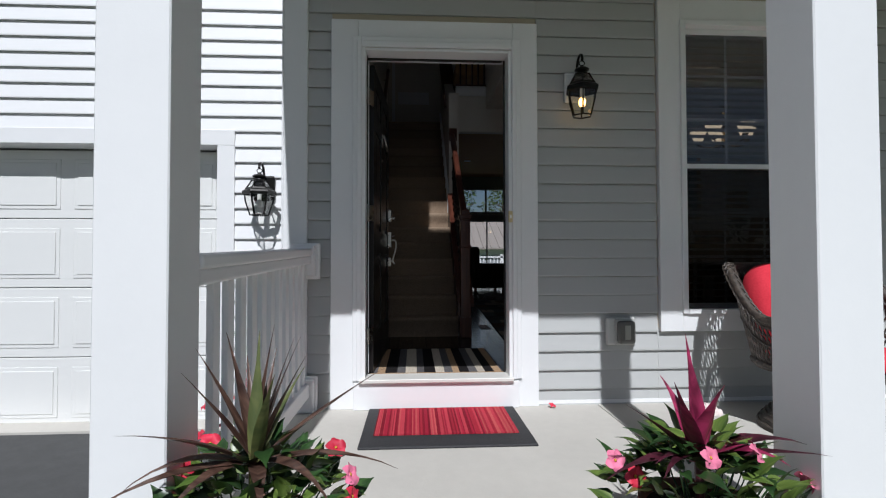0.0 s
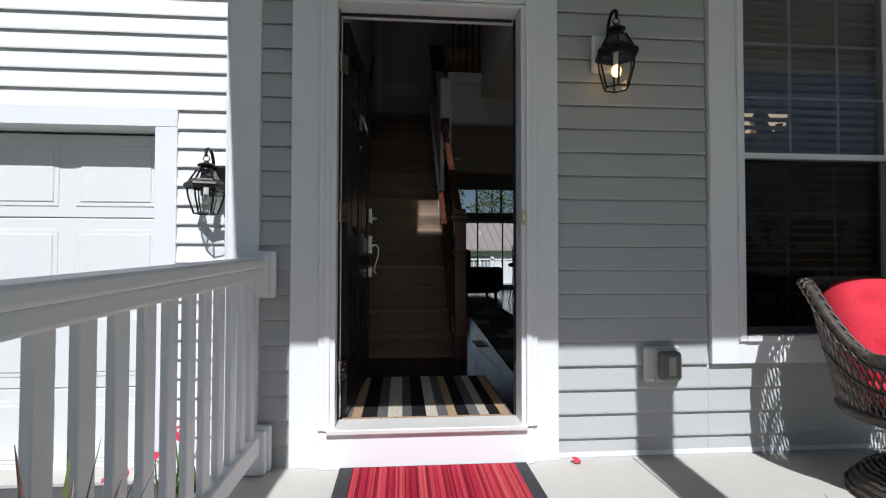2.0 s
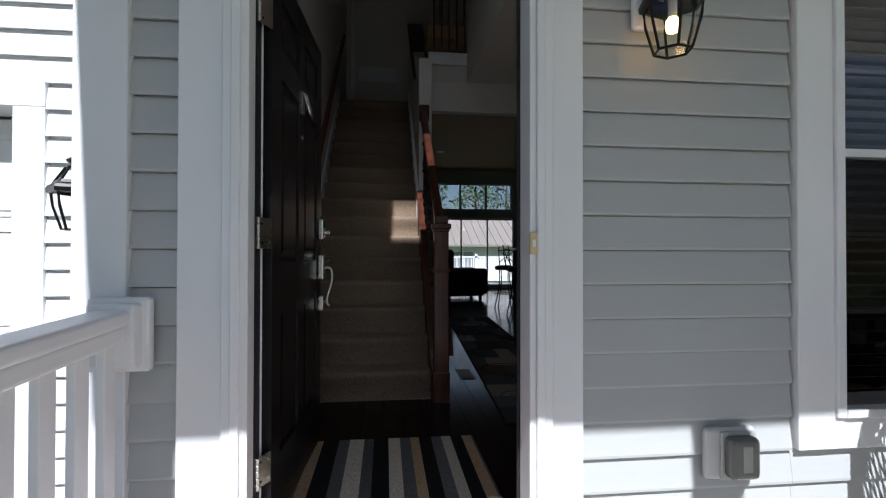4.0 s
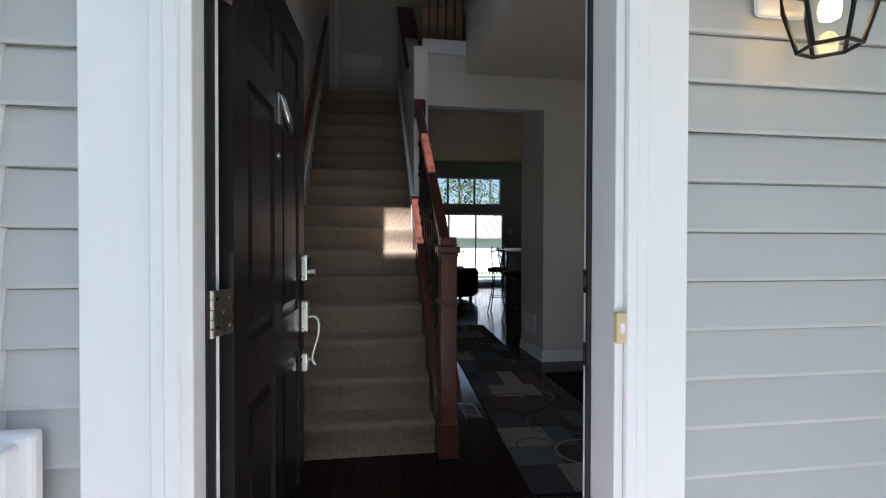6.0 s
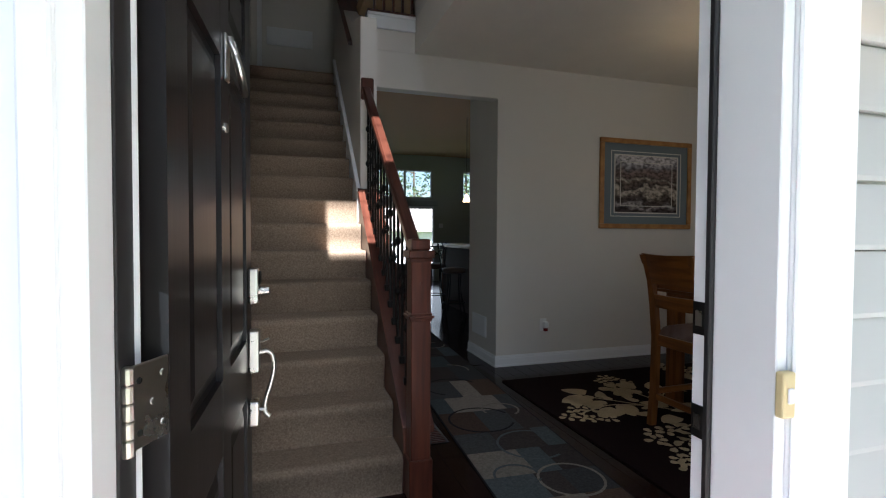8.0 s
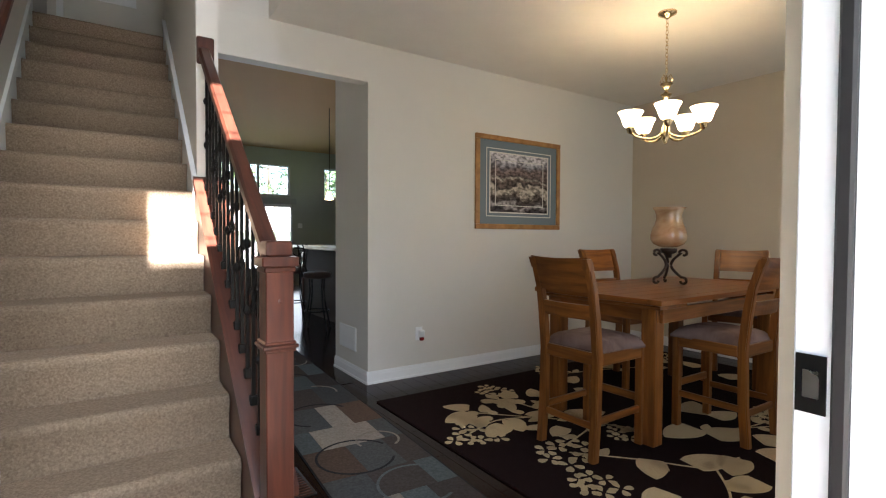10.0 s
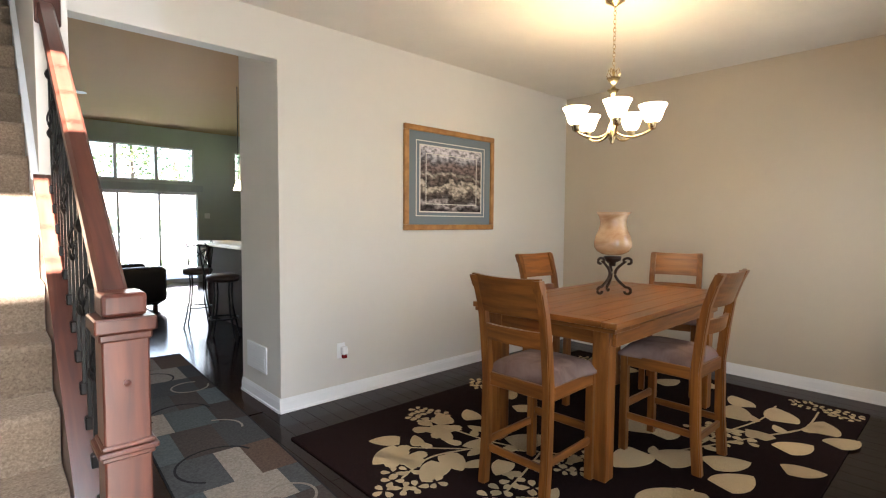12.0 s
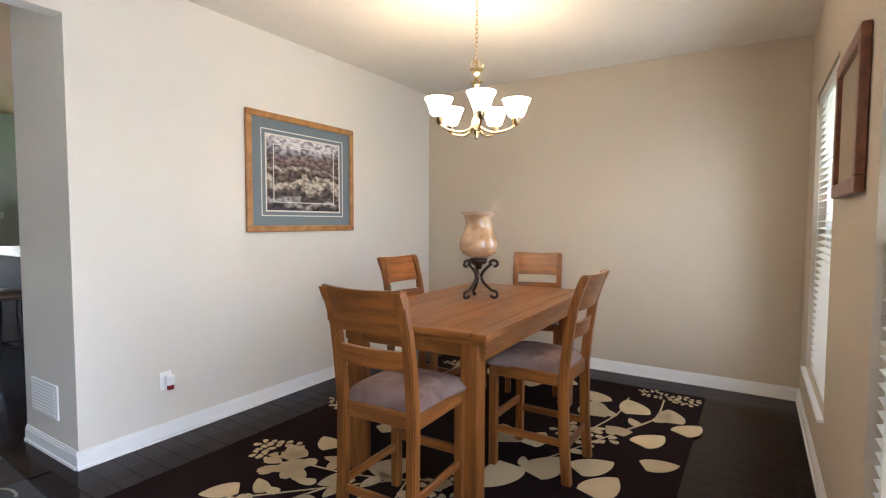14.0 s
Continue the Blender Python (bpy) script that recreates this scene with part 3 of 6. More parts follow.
for zc in (0.26, 1.06, 1.82):
    bm = boxes((0.0, 0.068, -0.002, 0.002, zc - 0.052, zc + 0.052), bevel=0.0015)
    bm.transform(HINGE)
    h = part("hinge", bm, M["nickel"], door, "satin nickel hinge")
    for q in range(5):
        za = zc - 0.053 + q * 0.0214
        bm = lathe([(0.0065, za), (0.008, za + 0.002), (0.008, za + 0.0185), (0.0065, za + 0.0205)], 12)
        bm.transform(HINGE @ pose(0.072, 0.003, 0))
        part("knuckle", bm, M["nickel"], h)
    for dz in (-0.032, 0.0, 0.032):
        for xx in (0.012, 0.03, 0.052):
            if (dz == 0.0) == (xx == 0.03):
                sc_ = lathe([(0.0045, 0), (0.004, 0.0012), (0.0, 0.0018)], 8)
                sc_.transform(HINGE @ pose(xx, 0.002, zc + dz, -90, 0, 0))
                part("screw", sc_, M["iron"] if xx > 0.05 else M["nickel"], h)
EX = DW - 0.062       # centre line of the lock set, on the outer face y = 0
dead = part("deadbolt", boxes((EX - 0.034, EX + 0.034, -0.03, 0.0, 1.065, 1.17), bevel=0.008, seg=2), M["nickel"], door, "satin nickel keypad deadbolt")
part("cylinder", tube([(EX, -0.02, 1.10), (EX, -0.058, 1.10)], 0.012, 12), M["nickel"], dead)
part("keypad", boxes((EX - 0.018, EX + 0.018, -0.034, -0.028, 1.12, 1.16), bevel=0.003), M["iron"], dead)
hs = part("handle_set", boxes((EX - 0.026, EX + 0.026, -0.03, 0.0, 0.86, 0.985), bevel=0.006, seg=2), M["nickel"], door, "satin nickel handle set")
part("lower_plate", boxes((EX - 0.024, EX + 0.024, -0.028, 0.0, 0.70, 0.775), bevel=0.006, seg=2), M["nickel"], hs)
part("grip", tube(smooth_path([(EX, -0.026, 0.915), (EX, -0.05, 0.92), (EX, -0.066, 0.905), (EX, -0.070, 0.87), (EX, -0.063, 0.83), (EX, -0.051, 0.79), (EX, -0.043, 0.755), (EX, -0.046, 0.735), (EX, -0.058, 0.722)]), 0.0066, 10), M["nickel"], hs, smooth=True)
part("lower_mount", tube([(EX, -0.018, 0.745), (EX, -0.05, 0.745)], 0.006, 8), M["nickel"], hs)
part("thumb_latch", tube([(EX, -0.018, 0.945), (EX, -0.04, 0.95), (EX, -0.056, 0.957)], [0.006, 0.008, 0.009], 8, flat=0.4), M["nickel"], hs)
kn = part("knocker", boxes((DW / 2 - 0.02, DW / 2 + 0.02, -0.008, 0.0, 1.60, 1.70), bevel=0.003), M["nickel"], door, "satin nickel door knocker")
part("ring", tube([(DW / 2 - 0.012, -0.012, 1.69), (DW / 2 - 0.03, -0.03, 1.63), (DW / 2, -0.04, 1.575), (DW / 2 + 0.03, -0.03, 1.63), (DW / 2 + 0.012, -0.012, 1.69)], 0.008, 8), M["nickel"], kn, smooth=True)
pe = lathe([(0.011, 0), (0.011, 0.004), (0.007, 0.006), (0.0, 0.004)], 12)
pe.transform(pose(DW / 2, 0, 1.50, 90, 0, 0))
part("peephole", pe, M["nickel"], door)

# door frame, casing and threshold
WHITE = M["white"]
fr = tagged(thing("door_frame"), "white stepped door casing with threshold board", "door frame", "", "structure")
part("casing", boxes((-0.505, -0.335, 2.984, 3.029, PORCH, 2.285), bevel=0.003), WHITE, fr)
part("casing", boxes((0.655, 0.813, 2.984, 3.029, PORCH, 2.285), bevel=0.003), WHITE, fr)
part("casing", boxes((-0.3345, 0.6545, 2.985, 3.029, 2.125, 2.2845), bevel=0.003), WHITE, fr)
part("brickmould", boxes((-0.368, -0.311, 2.966, 2.983, 0.0, 2.17), (-0.340, -0.311, 2.958, 2.9655, 0.0, 2.14), bevel=0.003), WHITE, fr)
part("brickmould", boxes((0.644, 0.702, 2.966, 2.983, 0.0, 2.17), (0.644, 0.672, 2.958, 2.9655, 0.0, 2.14), bevel=0.003), WHITE, fr)
part("brickmould", boxes((-0.3105, 0.6435, 2.9665, 2.983, 2.104, 2.17), (-0.3105, 0.6435, 2.9585, 2.966, 2.104, 2.14), bevel=0.003), WHITE, fr)
part("jamb", boxes((-0.3235, -0.2872, 2.97, 3.122, 0.0, 2.103), bevel=0.002), WHITE, fr)
part("jamb", boxes((0.621, 0.6435, 2.97, 3.136, 0.0, 2.099), (0.6436, 0.689, 3.0305, 3.136, 0.0, 2.099), bevel=0.002), WHITE, fr)
part("jamb", boxes((-0.2870, 0.6205, 2.97, 3.16, 2.081, 2.099), bevel=0.002), WHITE, fr)
WSTRIP = mat("brown_weatherstrip", (0.012, 0.010, 0.010), 0.6, var=0.1)
# Wide left strip: the weatherstrip and its shadow on the jamb as one part.
part("weatherstrip", boxes((-0.2871, -0.2835, 3.045, 3.112, 0.02, 2.08), bevel=0.001), WSTRIP, fr, "dark brown weatherstrip")
part("weatherstrip", boxes((0.609, 0.6205, 3.085, 3.10, 0.02, 2.08), bevel=0.003), WSTRIP, fr, "dark brown weatherstrip")
part("weatherstrip", boxes((-0.282, 0.604, 3.085, 3.10, 2.066, 2.08), bevel=0.003), WSTRIP, fr, "dark brown weatherstrip")
for zc in (1.12, 0.93):
    sp = part("strike_plate", boxes((0.6185, 0.6207, 3.106, 3.133, zc - 0.03, zc + 0.03)), M["iron"], fr, "dark strike plate")
    part("strike_lip", boxes((0.617, 0.6185, 3.112, 3.126, zc - 0.014, zc + 0.014)), M["nickel"], sp)
part("jamb_edge", boxes((-0.2871, -0.2780, 3.1126, 3.117, 0.02, 2.08)), WHITE, fr)
part("threshold", boxes((-0.3235, 0.6435, 2.93, 3.10, -0.01, 0.014), bevel=0.004), mat("aluminium_threshold", (0.74, 0.72, 0.67), 0.4, metal=0.15, var=0.08), fr, "aluminium threshold")
part("kick_board", boxes((-0.36, 0.68, 2.955, 2.9835, PORCH + 0.001, -0.011), bevel=0.003), WHITE, fr)
bell = thing("doorbell", pose(0.630, 2.9693, 1.027), "small yellowed doorbell button on the casing", "doorbell")
part("body", boxes((-0.013, 0.013, -0.016, 0, -0.036, 0.036), bevel=0.004, seg=2), mat("yellowed_plastic", (0.62, 0.50, 0.27), 0.4), bell)
part("button", boxes((-0.006, 0.006, -0.02, -0.015, -0.012, 0.012), bevel=0.002), M["white"], bell)

# ---- windows ----
def window(name, hole, y_out, y_in, label, cols=3, rows_up=3, rows_low=3, blind=True, trim=True, depth_sign=1):
    """A double-hung white window with muntins, panes, casing outside, sill inside and slatted blind."""
    x0, x1, z0, z1 = hole
    zm = (z0 + z1) / 2 + 0.01
    w = tagged(thing(name), label, "window", "", "structure")
    ys = y_out + 0.055
    part("window_frame", boxes((x0, x0 + 0.03, ys - 0.03, ys + 0.06, z0, z1), (x1 - 0.03, x1, ys - 0.03, ys + 0.06, z0, z1),
                               (x0 + 0.0301, x1 - 0.0301, ys - 0.03, ys + 0.06, z1 - 0.03, z1), (x0 + 0.0301, x1 - 0.0301, ys - 0.03, ys + 0.06, z0, z0 + 0.025), bevel=0.002), WHITE, w)
    for name_, a, b, yy, rows in (("lower_sash", z0 + 0.025, zm + 0.02, ys + 0.012, rows_low), ("upper_sash", zm - 0.02, z1 - 0.03, ys - 0.018, rows_up)):
        s = part(name_, boxes((x0 + 0.03, x0 + 0.062, yy, yy + 0.026, a, b), (x1 - 0.062, x1 - 0.03, yy, yy + 0.026, a, b),
                              (x0 + 0.0621, x1 - 0.0621, yy, yy + 0.026, a, a + 0.036), (x0 + 0.0621, x1 - 0.0621, yy, yy + 0.026, b - 0.036, b), bevel=0.002), WHITE, w)
        xa, xb, za, zb = x0 + 0.062, x1 - 0.062, a + 0.036, b - 0.036
        p = part("pane", boxes((xa, xb, yy + 0.010, yy + 0.012, za, zb)), M["glass_tint"], s)
        p.visible_shadow = False
        for i in range(1, cols):
            xm = xa + 0.015 + (xb - xa) * i / cols
            part("muntin", boxes((xm - 0.008, xm + 0.008, yy + 0.0135, yy + 0.017, za, zb)), WHITE, s)
        for j in range(1, rows):
            zz = za + 0.010 + (zb - za) * j / rows
            part("muntin", boxes((xa, xb, yy + 0.013, yy + 0.0165, zz - 0.008, zz + 0.008)), WHITE, s)
    if trim:
        sc_ = part("insect_screen", boxes((x0 + 0.036, x1 - 0.036, 3.022, 3.0235, z0 + 0.031, zm - 0.018)), M["screen"], w, "fine dark insect screen")
        sc_.visible_shadow = False
        o = 0.145
        for d in ((x0 - o, x0, 2.984, 3.029, z0 - 0.115, z1 + o), (x1, x1 + o, 2.984, 3.029, z0 - 0.115, z1 + o),
                  (x0 + 0.0005, x1 - 0.0005, 2.985, 3.029, z1, z1 + o), (x0 + 0.0005, x1 - 0.0005, 2.985, 3.029, z0 - 0.115, z0)):
            part("casing", boxes(d, bevel=0.003), WHITE, w)
        part("inner_casing", boxes((x0 + 0.0, x0 + 0.035, 2.97, 3.02, z0, z1), (x1 - 0.035, x1, 2.97, 3.02, z0, z1), (x0 + 0.0352, x1 - 0.0352, 2.97, 3.02, z1 - 0.035, z1), (x0 + 0.0352, x1 - 0.0352, 2.965, 3.02, z0, z0 + 0.03), bevel=0.003), WHITE, w)
    part("window_sill", boxes((x0 - 0.03, x1 + 0.03, y_in - 0.06, y_in + 0.03, z0 - 0.022, z0 - 0.001), bevel=0.004), WHITE, w)
    if blind:
        bl = thing("window_blind", None, "white horizontal slatted blind, lowered and half open", "blind", "window blinds")
        part("headrail", boxes((x0 + 0.004, x1 - 0.004, y_in - 0.075, y_in - 0.012, z1 - 0.06, z1 - 0.002), bevel=0.004), M["blind"], bl)
        n = int((z1 - z0 - 0.09) / 0.046)
        sl = mesh_of("slat", boxes(((x0 + 0.008), (x1 - 0.008), -0.023, 0.023, -0.0012, 0.0012)), M["blind"])
        for i in range(n):
            o = part("slat", sl, None, bl)
            o.matrix_basis = pose(0, y_in - 0.045, z1 - 0.085 - i * 0.046, -14)
        part("bottom_rail", boxes((x0 + 0.008, x1 - 0.008, y_in - 0.066, y_in - 0.024, z0 + 0.002, z0 + 0.02), bevel=0.003), M["blind"], bl)
        for xx in (x0 + 0.14, x1 - 0.14):
            part("cord", tube([(xx, y_in - 0.019, z0 + 0.02), (xx, y_in - 0.019, z1 - 0.06)], 0.0015, 4), M["blind"], bl)
    return w


window("window_1", WIN1, 3.0, IN, "white double-hung window with grid bars")
window("window_2", WIN2, 3.0, IN, "white double-hung window with grid bars")
uw = tagged(thing("window_upper"), "tall narrow upper foyer window with bars", "window", "", "structure")
ux0, ux1, uz0, uz1 = UPWIN
part("window_frame", boxes((ux0, ux0 + 0.02, 3.05, 3.10, uz0, uz1), (ux1 - 0.02, ux1, 3.05, 3.10, uz0, uz1), (ux0 + 0.02, ux1 - 0.02, 3.05, 3.10, uz0, uz0 + 0.02), (ux0 + 0.02, ux1 - 0.02, 3.05, 3.10, uz1 - 0.02, uz1)), WHITE, uw)
up_ = part("pane", boxes((ux0 + 0.02, ux1 - 0.02, 3.074, 3.077, uz0 + 0.02, uz1 - 0.02)), M["glass"], uw)
up_.visible_shadow = False
for i in range(1, 4):
    zz = uz0 + (uz1 - uz0) * (i - 0.35) / 3.4
    part("muntin", boxes((ux0 + 0.02, ux1 - 0.02, 3.066, 3.073, zz - 0.004, zz + 0.004)), WHITE, uw)

# ---- clapboards ----
def clap_mesh(w, g):
    """One lap board, w long; g: height of the recess that the next board's butt throws into shade."""
    bm = bmesh.new()
    sec = [(0.0, 0.004), (-0.021, 0.004), (-0.027, 0.0), (-0.028, 0.009), (-0.011, 0.1207 - g), (-0.002, 0.1227 - g), (-0.002, 0.124), (0.0, 0.124)]
    a = [bm.verts.new((0, y, z)) for y, z in sec]
    b = [bm.verts.new((w, y, z)) for y, z in sec]
    bm.faces.new(a), bm.faces.new(b[::-1])
    for i in range(len(sec)):
        j = (i + 1) % len(sec)
        bm.faces.new((a[i], b[i], b[j], a[j]))
    bmesh.ops.recalc_face_normals(bm, faces=bm.faces)
    return bm


def clapboards(parent, spans, y, zfirst, pitch, material, groove):
    """Overlapping boards; spans: x0, x1, z from, z to."""
    for x0, x1, za, zb in spans:
        me = mesh_of("siding_board", clap_mesh(x1 - x0, groove), material)
        i = math.ceil((za - 0.11 - zfirst) / pitch)
        while zfirst + i * pitch < zb:
            o = part("siding_board", me, None, parent)
            o.matrix_basis = pose(x0, y, zfirst + i * pitch)
            i += 1


FS = 3.029
clapboards(wall_front, [(-0.653, -0.506, PORCH, 2.95), (0.814, 1.608, PORCH, 2.95), (-0.505, 0.813, 2.39, 2.95),
                        (1.609, 2.873, PORCH, 0.20), (1.609, 2.873, 2.57, 2.95), (2.874, 3.668, PORCH, 2.95), (5.152, 6.0, PORCH, 2.95),
                        (3.669, 5.151, PORCH, 0.20), (3.669, 5.151, 2.57, 2.95)], FS, 0.403 - 5 * 0.1207, 0.1207, M["siding"], 0.004)
clapboards(wall_garage, [(-1.374, -0.80, GROUND + 0.1, 1.70), (-9.0, -0.80, 1.86, 4.1)], 3.789, 1.756, 0.1197, M["siding_sun_white"], 0.015)
structure("corner_board", boxes((-0.80, -0.653, 2.984, 3.029, GROUND, 2.95), (-0.812, -0.8005, 2.984, 3.12, GROUND, 2.95), bevel=0.003), WHITE, "white corner board", "trim")
structure("wall_front_skirt", boxes((0.814, 6.0, 3.004, 3.028, PORCH, PORCH + 0.03)), WHITE, "white starter strip at the foot of the siding", "trim")

# ---- garage ----
gar = tagged(thing("garage_door"), "off-white panelled sectional garage door, closed", "garage door", "", "structure")
GX0, GX1, GY = -6.4, -1.5, 3.955
ph = (1.65 - GROUND) / 4
for r in range(4):
    z0 = GROUND - 0.012 + r * ph
    s = part("section", boxes((GX0 - 0.05, GX1 + 0.05, GY, GY + 0.04, z0 + 0.003, z0 + ph - 0.003), bevel=0.004), M["garage"], gar)
    for c in range(8):
        xa = GX0 + 0.08 + c * 0.605
        for d in (0.0,):
            part("embossed_panel", boxes((xa, xa + 0.50, GY - 0.005, GY + 0.001, z0 + 0.075, z0 + ph - 0.075), (xa + 0.03, xa + 0.47, GY - 0.011, GY - 0.0045, z0 + 0.105, z0 + ph - 0.105), bevel=0.004), M["garage"], s)
structure("garage_trim", boxes((GX1 - 0.005, -1.372, 3.755, 3.96, GROUND, 1.645), (GX0 - 0.13, GX0 + 0.005, 3.755, 3.96, GROUND, 1.645), (GX0 - 0.13, -1.372, 3.754, 3.955, 1.646, 1.766), bevel=0.003), WHITE, "white garage door casing", "trim")
structure("wall_garage_closing", boxes((-9.0, -0.62, 4.3, 4.45, GROUND, 4.2)), M["siding_sun_white"], "inner garage wall", "wall")
structure("garage_roof", boxes((-9.3, -0.62, 3.55, 9.0, 4.2, 4.35)), M["white"], "white soffit of the garage roof", "roof")

# ---- porch ----
PX = ((-0.800, -0.610), (1.135, 1.325))
for x0, x1 in PX + ((4.6, 4.79),):
    pst = thing("porch_post", None, "square white-painted porch post", "porch post", "porch posts")
    part("shaft", boxes((x0, x1, 1.145, 1.335, PORCH + 0.10, 2.61), bevel=0.004), WHITE, pst)
    part("base", boxes((x0 - 0.018, x1 + 0.018, 1.127, 1.353, PORCH, PORCH + 0.16), bevel=0.005), WHITE, pst)
structure("porch_beam", boxes((-0.83, 6.1, 1.135, 1.345, 2.61, 2.83), bevel=0.004), WHITE, "white porch beam", "beam")
structure("porch_ceiling", boxes((-0.83, 6.1, 1.345, 3.029, 2.79, 2.83)), M["siding"], "porch ceiling", "ceiling")
structure("porch_roof", boxes((-0.85, 6.2, 1.0, 3.0, 2.832, 2.95)), mat("grey_shingles", (0.11, 0.11, 0.115), 0.9, var=0.3, scale=15, bump=0.6), "grey porch roof edge", "roof")

rl = thing("porch_railing", None, "white porch railing with flat balusters", "railing")
RX = -0.655


def tilted(bm):
    for v in bm.verts:
        v.co.z -= 0.036 * (2.983 - v.co.y)
    return bm


part("top_rail", tilted(boxes((RX - 0.045, RX + 0.045, 1.336, 2.95, 0.732, 0.785), (RX - 0.054, RX + 0.054, 1.336, 2.95, 0.782, 0.827), bevel=0.011, seg=3)), WHITE, rl)
part("bottom_rail", boxes((RX - 0.035, RX + 0.035, 1.336, 2.983, -0.085, 0.0), bevel=0.008, seg=2), WHITE, rl)
part("end_block", boxes((RX - 0.068, RX + 0.068, 2.90, 2.955, 0.652, 0.842), (RX - 0.09, RX + 0.09, 2.945, 2.983, 0.634, 0.858), bevel=0.010, seg=2), WHITE, rl)
part("end_block", boxes((RX - 0.06, RX + 0.06, 2.91, 2.955, PORCH, 0.02), (RX - 0.075, RX + 0.075, 2.95, 2.983, PORCH, 0.036), bevel=0.010, seg=2), WHITE, rl)
bme = mesh_of("baluster", boxes((RX - 0.012, RX + 0.012, -0.031, 0.031, -0.005, 0.737), bevel=0.003), WHITE)
for i in range(11):
    o = part("baluster", bme, None, rl)
    o.matrix_basis = Matrix.Translation((0, 1.55 + i * 0.1335, 0)) @ Matrix.Diagonal((1, 1, 1 - 0.036 * (1.433 - i * 0.1335) / 0.737, 1))

# ---- wall lanterns ----
LGLASS = glass("lantern_glass", (0.97, 0.97, 0.95))
# Dark tint puts the shade beneath the porch into the hood's glass.
SHADED_HOOD = glass("shaded_hood_glass", (0.45, 0.42, 0.42))


def lantern(at, lit, label):
    """Black coach lantern on a wall plate, glazed and tapering, hung from a crook; y = 0 is the wall."""
    t = thing("wall_lantern", at, label, "wall lantern", "coach lanterns")
    part("wall_plate", boxes((-0.076, 0.066, -0.02, 0.0, -0.05, 0.17), bevel=0.015, seg=2), M["white"] if lit else M["iron"], t)
    part("arm", tube(smooth_path([(0, -0.02, 0.02), (0, -0.036, 0.06), (0, -0.034, 0.14), (0, -0.042, 0.20), (0, -0.066, 0.245), (0, -0.10, 0.262), (0, -0.13, 0.25), (0, -0.143, 0.222), (0, -0.14, 0.205)], 4), 0.0088, 8), M["iron"], t, smooth=True)
    cy = -0.135
    part("hook_ring", tube([(0.017 * math.cos(math.tau * k / 14), cy, 0.188 + 0.017 * math.sin(math.tau * k / 14)) for k in range(14)], 0.0035, 6, closed=True), M["iron"], t, smooth=True)
    bm = lathe([(0.0, 0.176), (0.010, 0.172), (0.014, 0.160), (0.036, 0.152), (0.046, 0.142), (0.042, 0.132), (0.030, 0.124), (0.034, 0.112), (0.046, 0.106), (0.044, 0.098)], 16)
    bm.transform(pose(0, cy, 0))
    part("finial", bm, M["iron"], t)
    body = part("cage", boxes((-0.002, 0.002, cy - 0.002, cy + 0.002, 0.11, 0.115)), M["iron"], t)
    lv = [(0.046, 0.108), (0.084, 0.032), (0.092, -0.012), (0.086, -0.075), (0.058, -0.185)]
    for k in range(6):
        a = math.tau * k / 6 + 0.26
        part("cage_bar", tube([(r * math.cos(a), cy + r * math.sin(a), z) for r, z in lv], 0.005, 6), M["iron"], body)
        b = a + math.tau / 6
        for (r0, z0), (r1, z1) in ((lv[0], lv[1]), (lv[2], lv[3]), (lv[3], lv[4])):
            bm = bmesh.new()
            bm.faces.new([bm.verts.new((r * 0.985 * math.cos(q), cy + r * 0.985 * math.sin(q), z)) for r, q, z in ((r0, a, z0), (r0, b, z0), (r1, b, z1), (r1, a, z1))])
            part("pane", bm, LGLASS, body)
        # only the lantern under the porch gets the shade-tinted hood panes
        if lit:
            hb = bmesh.new()
            hb.faces.new([hb.verts.new((r * 0.97 * math.cos(q), cy + r * 0.97 * math.sin(q), z)) for r, q, z in ((lv[0][0], a, lv[0][1]), (lv[0][0], b, lv[0][1]), (lv[1][0], b, lv[1][1]), (lv[1][0], a, lv[1][1]))])
            part("hood", hb, SHADED_HOOD, body, "hood pane tinted dark for the porch shade")
    bm = lathe([(0.092, -0.020), (0.106, -0.014), (0.109, 0.004), (0.104, 0.018), (0.090, 0.028), (0.084, 0.042)], 6)
    bm.transform(pose(0, cy, 0, 0, 0, 15))
    bmesh.ops.delete(bm, geom=[f for f in bm.faces if abs(f.normal.z) > 0.99], context="FACES_ONLY")
    part("rim", bm, M["iron"], t)
    part("bottom_ring", tube([(0.058 * math.cos(math.tau * k / 6 + 0.26), cy + 0.058 * math.sin(math.tau * k / 6 + 0.26), -0.185) for k in range(6)], 0.005, 6, closed=True), M["iron"], t)
    st = part("candle", tube([(0, cy, 0.02), (0, cy, -0.06)], 0.014, 10), M["blind"], t)
    bm = lathe([(0.012, -0.06), (0.020, -0.072), (0.023, -0.09), (0.019, -0.112), (0.0, -0.122)], 12)
    bm.transform(pose(0, cy, 0))
    part("bulb", bm, glow("lantern_bulb", (1.0, 0.55, 0.16), 7.0) if lit else M["blind"], st, "lit amber bulb" if lit else "", smooth=True)
    return t


lantern(pose(1.068, 3.001, 1.816) @ Matrix.Diagonal((1, 1, 0.89, 1)), True, "lit black coach lantern with tapered glass on the grey siding")
lantern(pose(-1.137, 3.761, 1.255) @ Matrix.Diagonal((1.13, 1.13, 0.89, 1)), False, "unlit black coach lantern with tapered glass in the sun")

